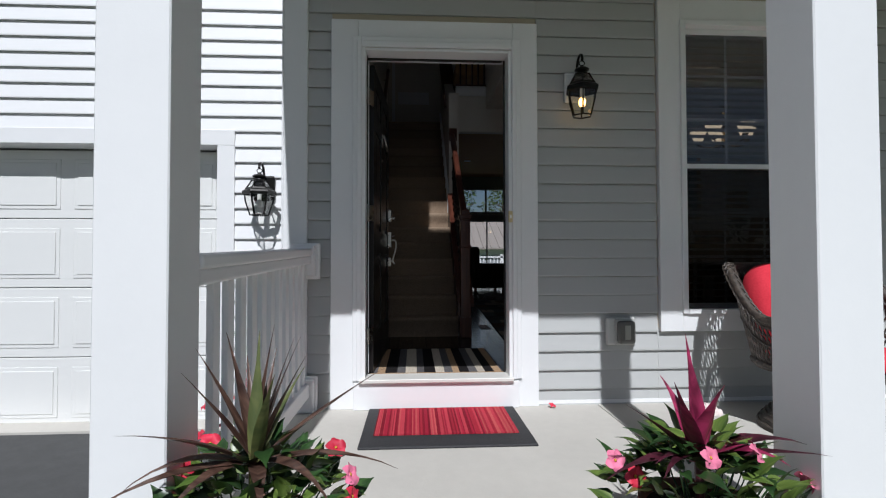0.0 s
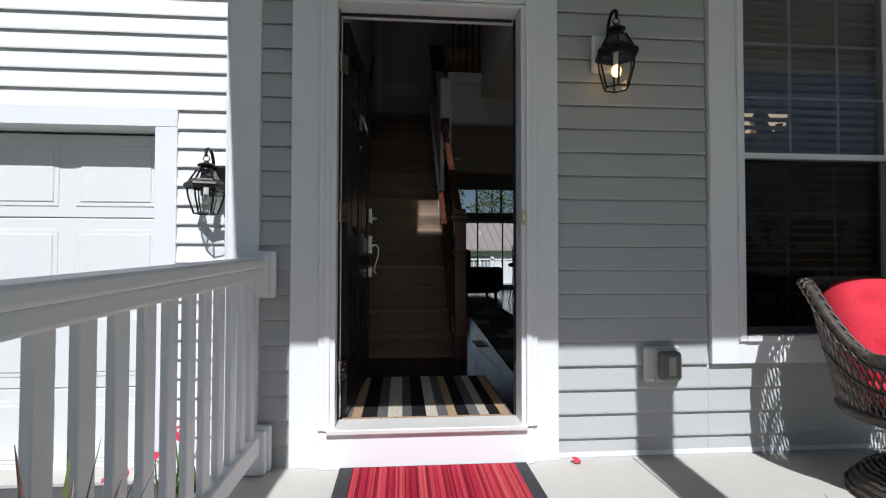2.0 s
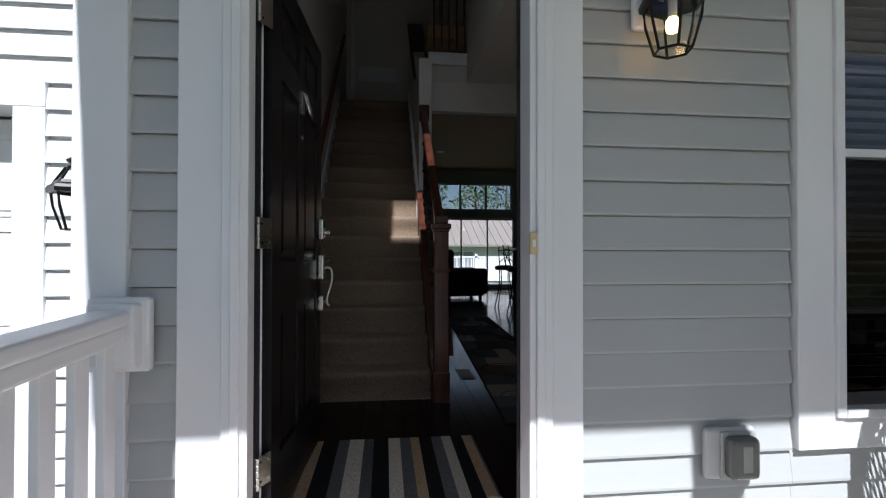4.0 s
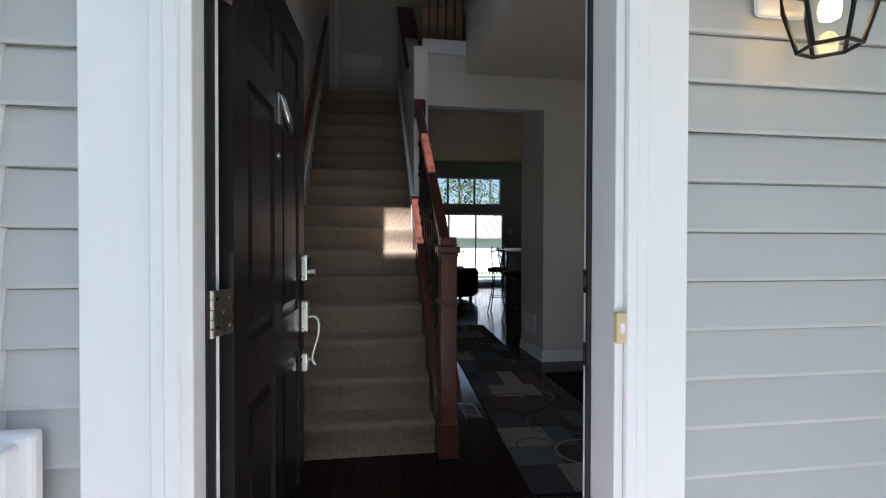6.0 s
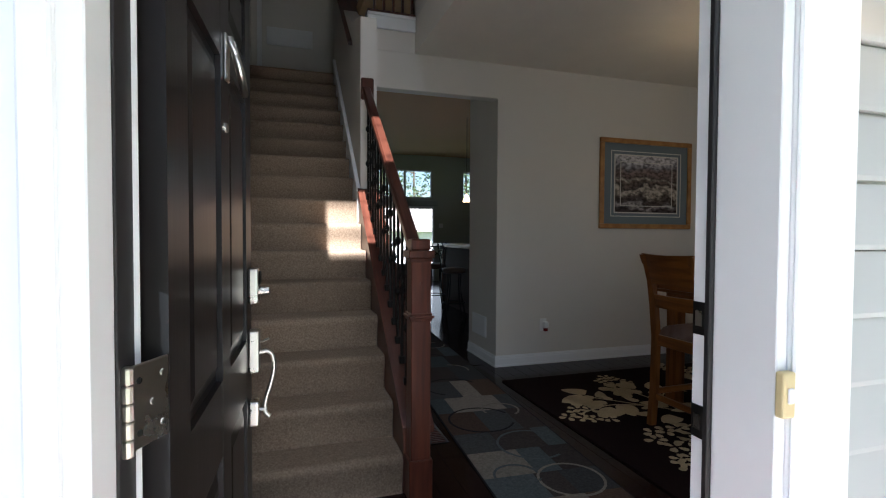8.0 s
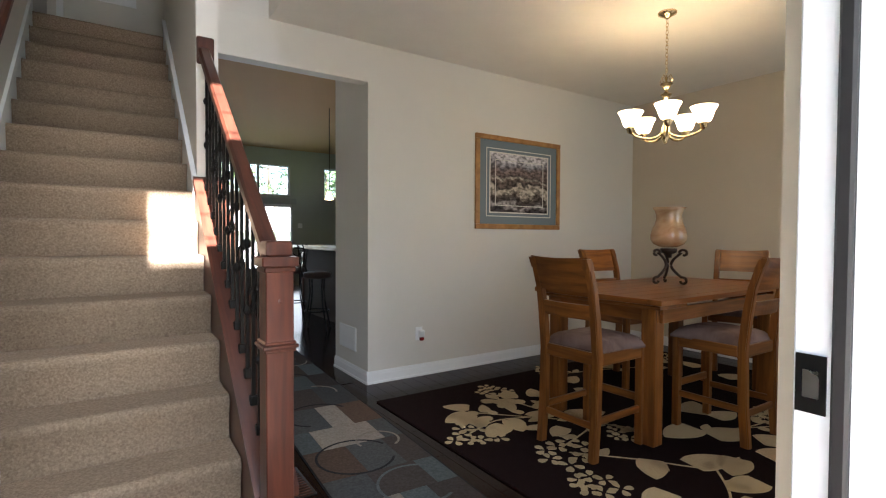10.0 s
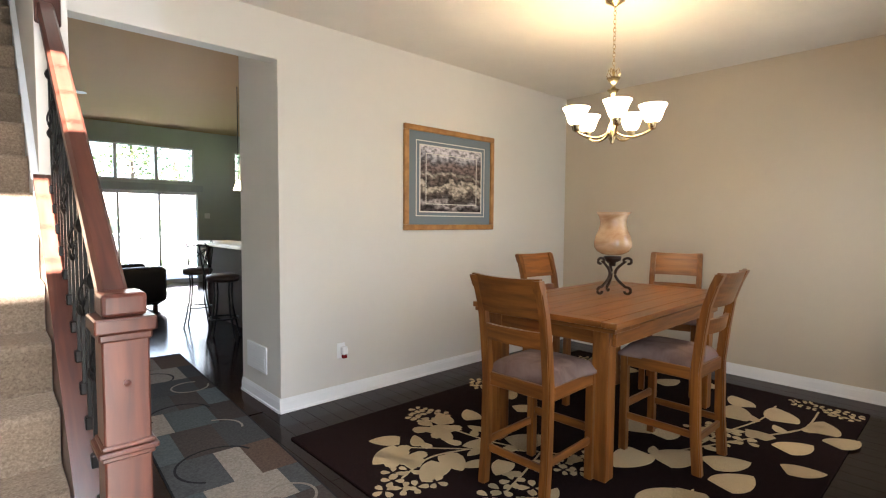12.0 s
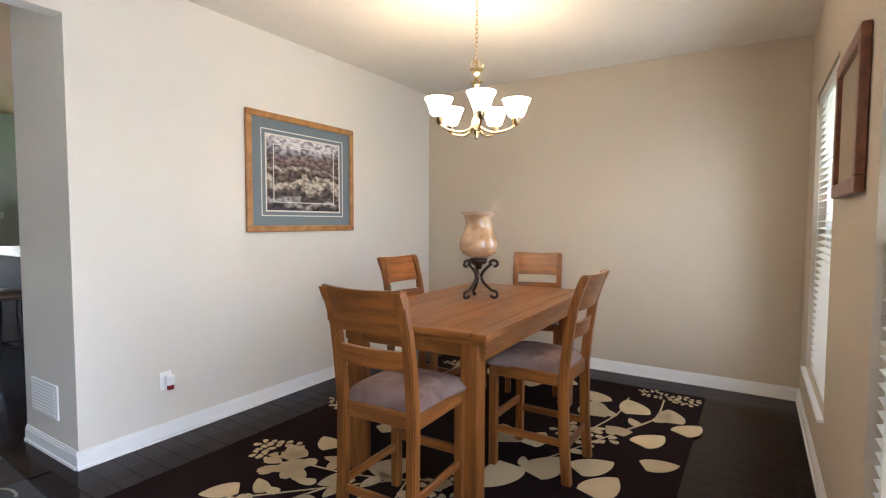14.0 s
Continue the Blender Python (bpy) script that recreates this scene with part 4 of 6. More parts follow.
# outdoor outlet cover
oc = thing("outdoor_outlet", pose(1.352, 3.008, 0.29), "grey weatherproof outlet cover on the siding", "outlet")
part("back_box", boxes((-0.098, 0.098, -0.03, 0.0, -0.092, 0.092), bevel=0.018, seg=3), mat("pale_grey_plastic", (0.55, 0.55, 0.53), 0.45, var=0.05), oc)
part("cover", boxes((-0.035, 0.075, -0.085, -0.028, -0.075, 0.07), bevel=0.02, seg=3), mat("smoky_plastic", (0.13, 0.125, 0.115), 0.22, var=0.1), oc, "smoky bubble cover")
part("cover_rim", boxes((-0.046, 0.086, -0.042, -0.028, -0.086, 0.081), bevel=0.006, seg=2), mat("grey_plastic_rim", (0.42, 0.42, 0.40), 0.4, var=0.05), oc)
part("receptacle", boxes((0.002, 0.038, -0.0875, -0.084, -0.045, 0.045), bevel=0.001), mat("cloudy_window", (0.30, 0.29, 0.26), 0.3, var=0.2), oc, "cloudy inset window")

# door mats
mt = thing("door_mat", pose(0.19, 2.63, PORCH), "red striped door mat in a black rubber border", "door mat")
part("rubber_base", boxes((-0.45, 0.45, -0.325, 0.325, 0.0, 0.012), bevel=0.004), M["rubber"], mt)
REDS = [mix_mat(f"mat_red_{i}", c, tuple(v * 1.3 for v in c), 0.95, noise_scale=120, bump=0.9, spec=0.1) for i, c in enumerate(((0.28, 0.018, 0.032), (0.35, 0.035, 0.05), (0.16, 0.008, 0.018), (0.38, 0.065, 0.065), (0.26, 0.013, 0.03)))]
random.seed(4)
x = -0.385
while x < 0.384:
    w = min(random.choice((0.004, 0.006, 0.009, 0.012, 0.018)), 0.385 - x)
    part("stripe", boxes((x, x + w, -0.16, 0.305, 0.012, 0.0175)), random.choice(REDS), mt)
    x += w
im = thing("entry_mat", pose(0.17, 3.60, 0.0), "striped black, cream and grey entry mat", "door mat")
IM = [mix_mat(f"entry_mat_{i}", c, tuple(v * 1.5 for v in c), 0.95, noise_scale=90, bump=0.9, spec=0.05) for i, c in enumerate(((0.012, 0.011, 0.011), (0.38, 0.335, 0.27), (0.085, 0.08, 0.08), (0.28, 0.19, 0.115)))]
part("backing", boxes((-0.44, 0.44, -0.48, 0.42, 0.0, 0.006)), IM[0], im)
part("bound_edge", boxes((-0.44, 0.44, -0.487, -0.4702, 0.0, 0.0125), bevel=0.003), IM[3], im, "tan bound edge")
x, i = -0.44, 0
SEQ = (2, 3, 0, 2, 1, 2, 0, 1, 2, 3, 0, 2, 1, 0, 3, 2)
WID = (0.045, 0.05, 0.08, 0.055, 0.075, 0.05, 0.075, 0.06, 0.055, 0.045, 0.065, 0.055, 0.05, 0.06, 0.05, 0.05)
while x < 0.439 and i < 16:
    part("stripe", boxes((x, min(0.44, x + WID[i]), -0.47, 0.42, 0.006, 0.0105)), IM[SEQ[i]], im)
    x += WID[i]
    i += 1

# ---- dining room ----
TX, TY, TTOP = 3.52, 5.08, 0.905
table = thing("dining_table", pose(TX, TY, 0.012, 0, 0, 1.6), "honey oak counter-height dining table with square legs", "dining table")
TL, TW = 0.905, 0.495
tz = TTOP - 0.012
for i in range(6):
    y0 = -TW + 0.09 + i * (2 * TW - 0.18) / 6
    part("top_plank", boxes((-TL + 0.10, TL - 0.10, y0 + 0.0006, y0 + (2 * TW - 0.18) / 6 - 0.0006, tz - 0.03, tz), bevel=0.0015), M["oak"], table)
for s in (-1, 1):
    part("top_border", boxes((-TL, TL, min(s * TW, s * (TW - 0.089)), max(s * TW, s * (TW - 0.089)), tz - 0.032, tz + 0.0005), bevel=0.005, seg=2), M["oak"], table)
    part("top_border", boxes((min(s * (TL - 0.002), s * (TL - 0.099)), max(s * (TL - 0.002), s * (TL - 0.099)), -TW + 0.0905, TW - 0.0905, tz - 0.032, tz + 0.0005), bevel=0.003, seg=2), M["oak_y"], table)
    part("leaf_edge", boxes((min(s * (TL - 0.01), s * (TL - 0.30)), max(s * (TL - 0.01), s * (TL - 0.30)), -TW + 0.012, TW - 0.012, tz - 0.056, tz - 0.034), bevel=0.003), M["oak_y"], table, "oak draw leaf")
    part("apron", boxes((-TL + 0.10, TL - 0.10, s * (TW - 0.06) - 0.012, s * (TW - 0.06) + 0.012, tz - 0.145, tz - 0.058), bevel=0.002), M["oak"], table)
    part("apron", boxes((s * (TL - 0.10) - 0.012, s * (TL - 0.10) + 0.012, -TW + 0.075, TW - 0.075, tz - 0.145, tz - 0.058), bevel=0.002), M["oak_y"], table)
    for q in (-1, 1):
        lx, ly = s * (TL - 0.122), q * (TW - 0.128)
        part("leg", boxes((lx - 0.047, lx + 0.047, ly - 0.047, ly + 0.047, 0.0, tz - 0.06), bevel=0.006, seg=2), M["oak_v"], table)


def dining_chair():
    """Counter-height oak chair; it faces +x, its back stands at x = 0."""
    c = thing("dining_chair", None, "honey oak counter-height chair with taupe padded seat", "chair", "chairs round the table")
    W = 0.215
    for s in (-1, 1):
        y0, y1 = s * W, s * (W - 0.045)
        bm = bmesh.new()
        line = [(0.035, 0.0), (0.055, 0.25), (0.062, 0.58), (0.04, 0.80), (0.014, 0.96), (-0.020, 1.07), (-0.044, 1.125), (-0.048, 1.136)]
        rings = []
        for x, z in line:
            d = 0.026 if z < 0.9 else 0.022 if z < 1.14 else 0.014
            rings.append([bm.verts.new((x - d, y0, z)), bm.verts.new((x + d, y0, z)), bm.verts.new((x + d, y1, z)), bm.verts.new((x - d, y1, z))])
        for a, b in zip(rings, rings[1:]):
            for k in range(4):
                bm.faces.new((a[k], a[(k + 1) % 4], b[(k + 1) % 4], b[k]))
        bm.faces.new(rings[0][::-1]), bm.faces.new(rings[-1])
        bmesh.ops.recalc_face_normals(bm, faces=bm.faces)
        bmesh.ops.bevel(bm, geom=[e for e in bm.edges if abs((e.verts[0].co - e.verts[1].co).z) > 0.1], offset=0.006, segments=2, affect="EDGES")
        part("back_leg", bm, M["oak_v"], c)
        part("front_leg", boxes((0.455, 0.50, min(y0, y1), max(y0, y1), 0.0, 0.597), bevel=0.005, seg=2), M["oak_v"], c)
        part("side_rail", boxes((0.085, 0.456, s * (W - 0.012) - 0.012, s * (W - 0.012) + 0.012, 0.535, 0.605), bevel=0.003), M["oak"], c)
        part("side_stretcher", boxes((0.075, 0.458, s * (W - 0.022) - 0.010, s * (W - 0.022) + 0.010, 0.20, 0.24), bevel=0.003), M["oak"], c)
    part("front_rail", boxes((0.465, 0.489, -W + 0.046, W - 0.046, 0.535, 0.605), bevel=0.003), M["oak_y"], c)
    part("back_rail", boxes((0.05, 0.074, -W + 0.046, W - 0.046, 0.535, 0.605), bevel=0.003), M["oak_y"], c)
    part("front_stretcher", boxes((0.468, 0.49, -W + 0.046, W - 0.046, 0.26, 0.305), bevel=0.003), M["oak_y"], c)
    part("back_stretcher", boxes((0.045, 0.065, -W + 0.046, W - 0.046, 0.17, 0.21), bevel=0.003), M["oak_y"], c)

    def slat(za, zb, xa, xb, crest):
        bm = bmesh.new()
        n = 10
        rows = []
        for i in range(n + 1):
            u = i / n * 2 - 1
            bow = -0.022 * (1 - u * u)
            up = crest * (1 - u * u)
            y = u * (W - (0.006 if crest else 0.044))
            rows.append([bm.verts.new((xa + bow - 0.010, y, za)), bm.verts.new((xa + bow + 0.012, y, za)), bm.verts.new((xb + bow + 0.012, y, zb + up)), bm.verts.new((xb + bow - 0.010, y, zb + up))])
        for a, b in zip(rows, rows[1:]):
            for k in range(4):
                bm.faces.new((a[k], a[(k + 1) % 4], b[(k + 1) % 4], b[k]))
        bm.faces.new(rows[0][::-1]), bm.faces.new(rows[-1])
        bmesh.ops.recalc_face_normals(bm, faces=bm.faces)
        return bm
    part("top_slat", slat(0.945, 1.145, 0.016, -0.048, -0.008), M["oak_y"], c)
    part("lower_slat", slat(0.79, 0.875, 0.042, 0.028, 0.0), M["oak_y"], c)
    # domed seat
    bm = bmesh.new()
    n = 12
    grid = [[None] * (n + 1) for _ in range(n + 1)]
    for i in range(n + 1):
        for j in range(n + 1):
            u, v = i / n * 2 - 1, j / n * 2 - 1
            r = (1 - u ** 6) * (1 - v ** 6)
            grid[i][j] = bm.verts.new((0.29 + u * 0.222, v * (W - 0.004 + 0.012 * max(0, u)), 0.612 + 0.056 * max(0, r) ** 0.45 + 0.012 * (1 - u * u) * (1 - v * v)))
    for i in range(n):
        for j in range(n):
            bm.faces.new((grid[i][j], grid[i + 1][j], grid[i + 1][j + 1], grid[i][j + 1]))
    g = bmesh.ops.extrude_face_region(bm, geom=bm.faces[:])
    for v in [q for q in g["geom"] if isinstance(q, bmesh.types.BMVert)]:
        v.co.z = 0.594
    bmesh.ops.recalc_face_normals(bm, faces=bm.faces)
    part("seat", bm, M["suede"], c, "taupe padded seat", smooth=True)
    return c


ch = dining_chair()
ch.matrix_basis = pose(2.21, 4.91, 0.012, 0, 0, 2)
for m in (pose(3.37, 4.31, 0.012, 0, 0, 90), pose(4.86, 5.19, 0.012, 0, 0, 197), pose(3.78, 5.91, 0.012, 0, 0, -95)):
    copy_thing(ch, m)

# hurricane candle holder
vase = thing("hurricane_vase", pose(3.56, 5.10, TTOP), "amber glass hurricane on a scrolled iron stand", "candle holder")
VS = Matrix.Diagonal((1.24, 1.24, 1.1, 1))
for k in range(3):
    a = math.tau * k / 3 + 0.75
    pts = []
    for u in range(25):
        s = u / 24
        r = 0.022 + 0.075 * (1 - s) ** 2.2 + 0.055 * s ** 3
        pts.append((r, 0.03 + 0.20 * s))
    curl_low = [(0.097 + 0.024 * math.cos(w) - 0.012, 0.030 + 0.022 * math.sin(w) + 0.0) for w in [(-0.2 - i * 0.5) for i in range(9)]][::-1]
    low = [(0.085 + 0.026 * math.cos(w) * (1 - i / 18), 0.034 + 0.026 * math.sin(w) * (1 - i / 18)) for i, w in enumerate([math.pi * 0.6 - 0.55 * i for i in range(10)])][::-1]
    top = [(0.088 + 0.028 * math.cos(w) * (1 - i / 16), 0.222 + 0.028 * math.sin(w) * (1 - i / 16)) for i, w in enumerate([math.pi - 0.55 * i for i in range(10)])]
    mid_ = [(0.075 - 0.058 * math.sin(q * math.pi), 0.06 + 0.165 * q) for q in [i / 8 for i in range(9)]]
    prof = low + mid_ + top
    bm = tube(smooth_path([(r * math.cos(a), r * math.sin(a), z) for r, z in prof], 2), 0.0085, 8)
    bm.transform(VS)
    part("scroll_leg", bm, mat("bronze_iron", (0.045, 0.028, 0.02), 0.42, metal=0.7, var=0.2, bump=0.2) if k == 0 else bpy.data.materials["bronze_iron"], vase, smooth=True)
bm = lathe([(0.018, 0.19), (0.02, 0.215), (0.045, 0.225), (0.05, 0.25), (0.046, 0.255)], 20)
bm.transform(VS)
part("cup", bm, bpy.data.materials["bronze_iron"], vase, smooth=True)
AMBER = mix_mat("amber_art_glass", (0.27, 0.115, 0.045), (0.54, 0.375, 0.215), 0.06, scale=(1, 1, 2.2), noise_scale=5, lo=0.25, hi=0.7, bump=0.04, distort=0.8, spec=0.9)
prof = [(0.03, 0.262), (0.060, 0.268), (0.088, 0.286), (0.104, 0.315), (0.106, 0.345), (0.097, 0.385), (0.083, 0.42), (0.074, 0.455), (0.074, 0.485), (0.082, 0.515), (0.097, 0.537)]
bm = lathe(prof + [(r - 0.005, z) for r, z in prof[::-1]], 40)
bm.transform(VS)
part("glass_bowl", bm, AMBER, vase, "amber mottled glass", smooth=True)

# chandelier
CHX, CHY = 3.385, 5.03
BRASS = mat("antique_brass", (0.60, 0.46, 0.25), 0.25, metal=1.0, var=0.08)
chand = thing("chandelier", pose(CHX, CHY, 0), "five-arm brushed brass chandelier with frosted bell shades, lit", "chandelier")
part("canopy", lathe([(0.065, CEIL), (0.063, CEIL - 0.012), (0.03, CEIL - 0.03), (0.01, CEIL - 0.045)], 24), BRASS, chand, smooth=True)
zc = CEIL - 0.045
i = 0
while zc > 2.43:
    bm = tube([(0.009 * math.cos(w), 0, zc - 0.016 + 0.018 * math.sin(w)) for w in [math.tau * q / 10 for q in range(10)]], 0.0022, 5, closed=True)
    bm.transform(pose(0, 0, 0, 0, 0, 90 * (i % 2)))
    part("chain_link", bm, BRASS, chand)
    zc -= 0.027
    i += 1
part("crown", lathe([(0.004, 2.43), (0.012, 2.42), (0.006, 2.40), (0.03, 2.375), (0.045, 2.38), (0.02, 2.345), (0.008, 2.33), (0.03, 2.30), (0.04, 2.303), (0.016, 2.275), (0.012, 2.22), (0.02, 2.15), (0.012, 2.10), (0.028, 2.06), (0.033, 2.02), (0.025, 1.985), (0.012, 1.965), (0.014, 1.955), (0.0, 1.945)], 20), BRASS, chand, smooth=True)
for k in range(4):
    bm = tube([(0.008, 0, 2.42), (0.035, 0, 2.44), (0.05, 0, 2.40), (0.03, 0, 2.385)], 0.003, 5)
    bm.transform(pose(0, 0, 0, 0, 0, 90 * k))
    part("crown_scroll", bm, BRASS, chand)
SHADE = bpy.data.materials.new("frosted_shade")
SHADE.use_nodes = True
sb = SHADE.node_tree.nodes["Principled BSDF"]
sb.inputs["Base Color"].default_value = (0.9, 0.85, 0.74, 1)
sb.inputs["Emission Color"].default_value, sb.inputs["Emission Strength"].default_value = (1.0, 0.76, 0.46, 1), 0.9
for k in range(5):
    a = 72 * k + 215
    m = pose(0, 0, 0, 0, 0, a)
    bm = tube(smooth_path([(0.02, 0, 2.03), (0.06, 0, 2.0), (0.12, 0, 1.985), (0.2, 0, 2.0), (0.25, 0, 2.03)], 4), 0.008, 8)
    bm.transform(m)
    arm = part("arm", bm, BRASS, chand, smooth=True)
    bm = lathe([(0.008, 2.02), (0.022, 2.03), (0.027, 2.055), (0.03, 2.06), (0.03, 2.075)], 16)
    bm.transform(m @ pose(0.25, 0, 0))
    part("socket", bm, BRASS, arm, smooth=True)
    pr = [(0.026, 2.066), (0.047, 2.080), (0.058, 2.108), (0.070, 2.145), (0.088, 2.178)]
    bm = lathe(pr + [(r - 0.003, z + 0.001) for r, z in pr[::-1]], 24)
    bmesh.ops.delete(bm, geom=[f for f in bm.faces if len(f.verts) > 8], context="FACES_ONLY")
    bm.transform(m @ pose(0.25, 0, 0))
    part("shade", bm, SHADE, arm, "frosted white bell shade", smooth=True)
    lp = new("bulb_light", bpy.data.lights.new("bulb_light", "POINT"))
    lp.data.energy, lp.data.color, lp.data.shadow_soft_size = BULB_W, (1.0, 0.80, 0.54), 0.04
    lp.matrix_world = Matrix.Translation((CHX, CHY, 0)) @ m @ pose(0.25, 0, 2.14)

# ---- rugs ----
def extrude_outline(pts, z0, z1, bm=None):
    bm = bm or bmesh.new()
    a = [bm.verts.new((x, y, z1)) for x, y in pts]
    b = [bm.verts.new((x, y, z0)) for x, y in pts]
    bm.faces.new(a)
    for i in range(len(a)):
        j = (i + 1) % len(a)
        bm.faces.new((a[i], b[i], b[j], a[j]))
    bmesh.ops.recalc_face_normals(bm, faces=bm.faces)
    return bm


def leaf_outline(n=13, wide=0.36, heart=0.13):
    """A pointed leaf, one unit long, stalk at the origin, tip at x = 1."""
    top = []
    for i in range(n):
        u = i / (n - 1)
        w = wide * 1.95 * u ** 0.36 * (1 - u) ** 0.78
        top.append((u - heart * (1 - u) ** 6 * (1 if 0 < u else 0), w))
    low = [(x * 0.99, -y * 1.06) for x, y in top[1:-1]]
    return top + low[::-1]


def petal_outline():
    return [(0.05, 0.0), (0.3, 0.2), (0.6, 0.33), (0.85, 0.3), (1.0, 0.1), (0.93, 0.0), (1.0, -0.1), (0.85, -0.3), (0.6, -0.33), (0.3, -0.2)]


RZ = 0.012
rug = thing("floral_rug", None, "dark brown area rug with cream leaves and flowers", "rug")
part("rug_base", boxes((1.70, 5.08, 3.83, 6.31, 0.0, RZ), bevel=0.003), M["rug_dark"], rug)
LEAF = mesh_of("leaf", extrude_outline(leaf_outline(), 0, 0.003), M["rug_cream"])
LEAF2 = mesh_of("leaf", extrude_outline(leaf_outline(11, 0.28, 0.0), 0, 0.003), M["rug_cream"])
PETAL = mesh_of("petal", extrude_outline(petal_outline(), 0, 0.003), M["rug_cream"])


def rug_piece(me, x, y, turn, size, name):
    o = part(name, me, None, rug)
    o.matrix_basis = pose(x, y, RZ - 0.0005, 0, 0, turn) @ Matrix.Diagonal((size * 0.9, size * 0.9, 1, 1))


random.seed(11)


def rug_blossom(x, y, r, n=6, turn=0):
    for k in range(n):
        a = turn + 360 * k / n + random.uniform(-8, 8)
        rug_piece(PETAL, x + 0.15 * r * math.cos(radians(a)), y + 0.15 * r * math.sin(radians(a)), a, r * random.uniform(0.8, 1.0), "petal")


def rug_cluster(x, y, r, n=9):
    for k in range(n):
        a = 360 * k / n
        d = r * random.uniform(0.35, 1.0)
        px, py = x + d * math.cos(radians(a)), y + d * math.sin(radians(a))
        rug_blossom(px, py, r * 0.42, 4, random.uniform(0, 90))


def rug_stem(pts, w=0.006):
    bm = bmesh.new()
    P = [Vector((*p, 0)) for p in pts]
    fine = []
    for i in range(len(P) - 1):
        p0, p1, p2, p3 = P[max(0, i - 1)], P[i], P[i + 1], P[min(len(P) - 1, i + 2)]
        for q in range(6):
            t = q / 6
            fine.append(0.5 * ((2 * p1) + (p2 - p0) * t + (2 * p0 - 5 * p1 + 4 * p2 - p3) * t * t + (3 * p1 - 3 * p2 + p3 - p0) * t ** 3))
    fine.append(P[-1])
    L, R = [], []
    for i, p in enumerate(fine):
        d = (fine[min(i + 1, len(fine) - 1)] - fine[max(i - 1, 0)]).normalized()
        nrm = Vector((-d.y, d.x, 0)) * w
        L.append(bm.verts.new((p.x + nrm.x, p.y + nrm.y, RZ + 0.0018)))
        R.append(bm.verts.new((p.x - nrm.x, p.y - nrm.y, RZ + 0.0018)))
    for i in range(len(fine) - 1):
        bm.faces.new((L[i], R[i], R[i + 1], L[i + 1]))
    bmesh.ops.recalc_face_normals(bm, faces=bm.faces)
    g = bmesh.ops.extrude_face_region(bm, geom=bm.faces[:])
    for v in [q for q in g["geom"] if isinstance(q, bmesh.types.BMVert)]:
        v.co.z = RZ - 0.001
    part("stem", bm, M["rug_cream"], rug)
    side = 1
    for i in range(3, len(fine) - 2, 4):
        d = fine[i + 1] - fine[i - 1]
        rug_piece(LEAF2, fine[i].x, fine[i].y, math.degrees(math.atan2(d.y, d.x)) + side * random.uniform(38, 62), random.uniform(0.10, 0.16), "leaf")
        side = -side


# the far corner's branch
rug_stem([(3.05, 4.72), (3.5, 4.5), (4.05, 4.25), (4.6, 4.0)])
rug_stem([(3.5, 4.5), (3.9, 4.45), (4.35, 4.35), (4.75, 4.35)])
rug_stem([(4.05, 4.25), (4.4, 4.1), (4.85, 4.1)])
for x, y, a, s in ((4.55, 4.50, 40, 0.28), (4.22, 4.50, 10, 0.36), (4.42, 4.22, 25, 0.34), (4.38, 3.99, 10, 0.30), (4.22, 3.92, -30, 0.26), (3.90, 4.12, -30, 0.28), (4.02, 4.20, 70, 0.2), (3.48, 4.84, 30, 0.32), (3.52, 4.72, -10, 0.26),
                   (3.22, 4.68, 175, 0.34), (3.18, 4.56, -20, 0.34), (3.36, 4.36, -40, 0.30), (3.14, 4.22, -20, 0.30), (2.98, 4.30, 200, 0.28), (3.62, 4.04, -60, 0.24), (2.80, 4.10, 170, 0.26), (2.60, 4.02, 200, 0.22)):
    rug_piece(LEAF, x, y, a, s, "leaf")
rug_cluster(3.86, 4.50, 0.2, 8)
rug_cluster(4.90, 3.98, 0.13, 6)
rug_cluster(4.96, 4.20, 0.10, 5)
# the branch that climbs along the hall side
rug_stem([(2.95, 4.75), (2.75, 5.10), (2.45, 5.42), (2.15, 5.72)])
rug_stem([(2.75, 5.10), (2.62, 5.45), (2.55, 5.95)])
rug_stem([(2.45, 5.42), (2.2, 5.5), (1.92, 5.42)])
rug_stem([(2.62, 5.45), (2.85, 5.65), (3.1, 5.75), (3.35, 6.1)])
rug_stem([(2.75, 5.10), (2.5, 5.02), (2.25, 4.95)])
for x, y, a, s in ((2.80, 5.72, 60, 0.22), (2.70, 5.30, -20, 0.32), (2.62, 5.38, 150, 0.22), (2.46, 5.50, 110, 0.14), (2.50, 5.16, 200, 0.20), (2.58, 5.72, 150, 0.22), (2.60, 5.80, 60, 0.22), (2.20, 5.80, 140, 0.22), (2.14, 5.70, 190, 0.28),
                   (2.24, 5.66, 60, 0.18), (2.30, 5.46, 250, 0.24), (2.20, 5.40, 200, 0.26), (2.42, 5.60, 40, 0.16), (3.30, 5.86, 20, 0.24), (3.18, 5.66, -30, 0.22), (3.36, 5.90, 100, 0.2), (2.40, 5.24, 160, 0.18), (2.10, 5.52, 120, 0.2)):
    rug_piece(LEAF2 if s < 0.2 else LEAF, x, y, a, s, "leaf")
rug_cluster(2.60, 6.02, 0.15, 9)
rug_blossom(2.52, 5.80, 0.18, 5, 20)
rug_cluster(1.92, 5.38, 0.17, 8)
rug_blossom(2.08, 5.62, 0.17, 5, 50)
rug_cluster(3.45, 6.18, 0.15, 8)
rug_cluster(2.78, 4.88, 0.15, 8)
rug_cluster(2.24, 4.88, 0.19, 8)
rug_cluster(2.05, 4.55, 0.16, 7)
rug_stem([(2.24, 4.88), (2.5, 4.6), (2.75, 4.3), (3.0, 4.3)])
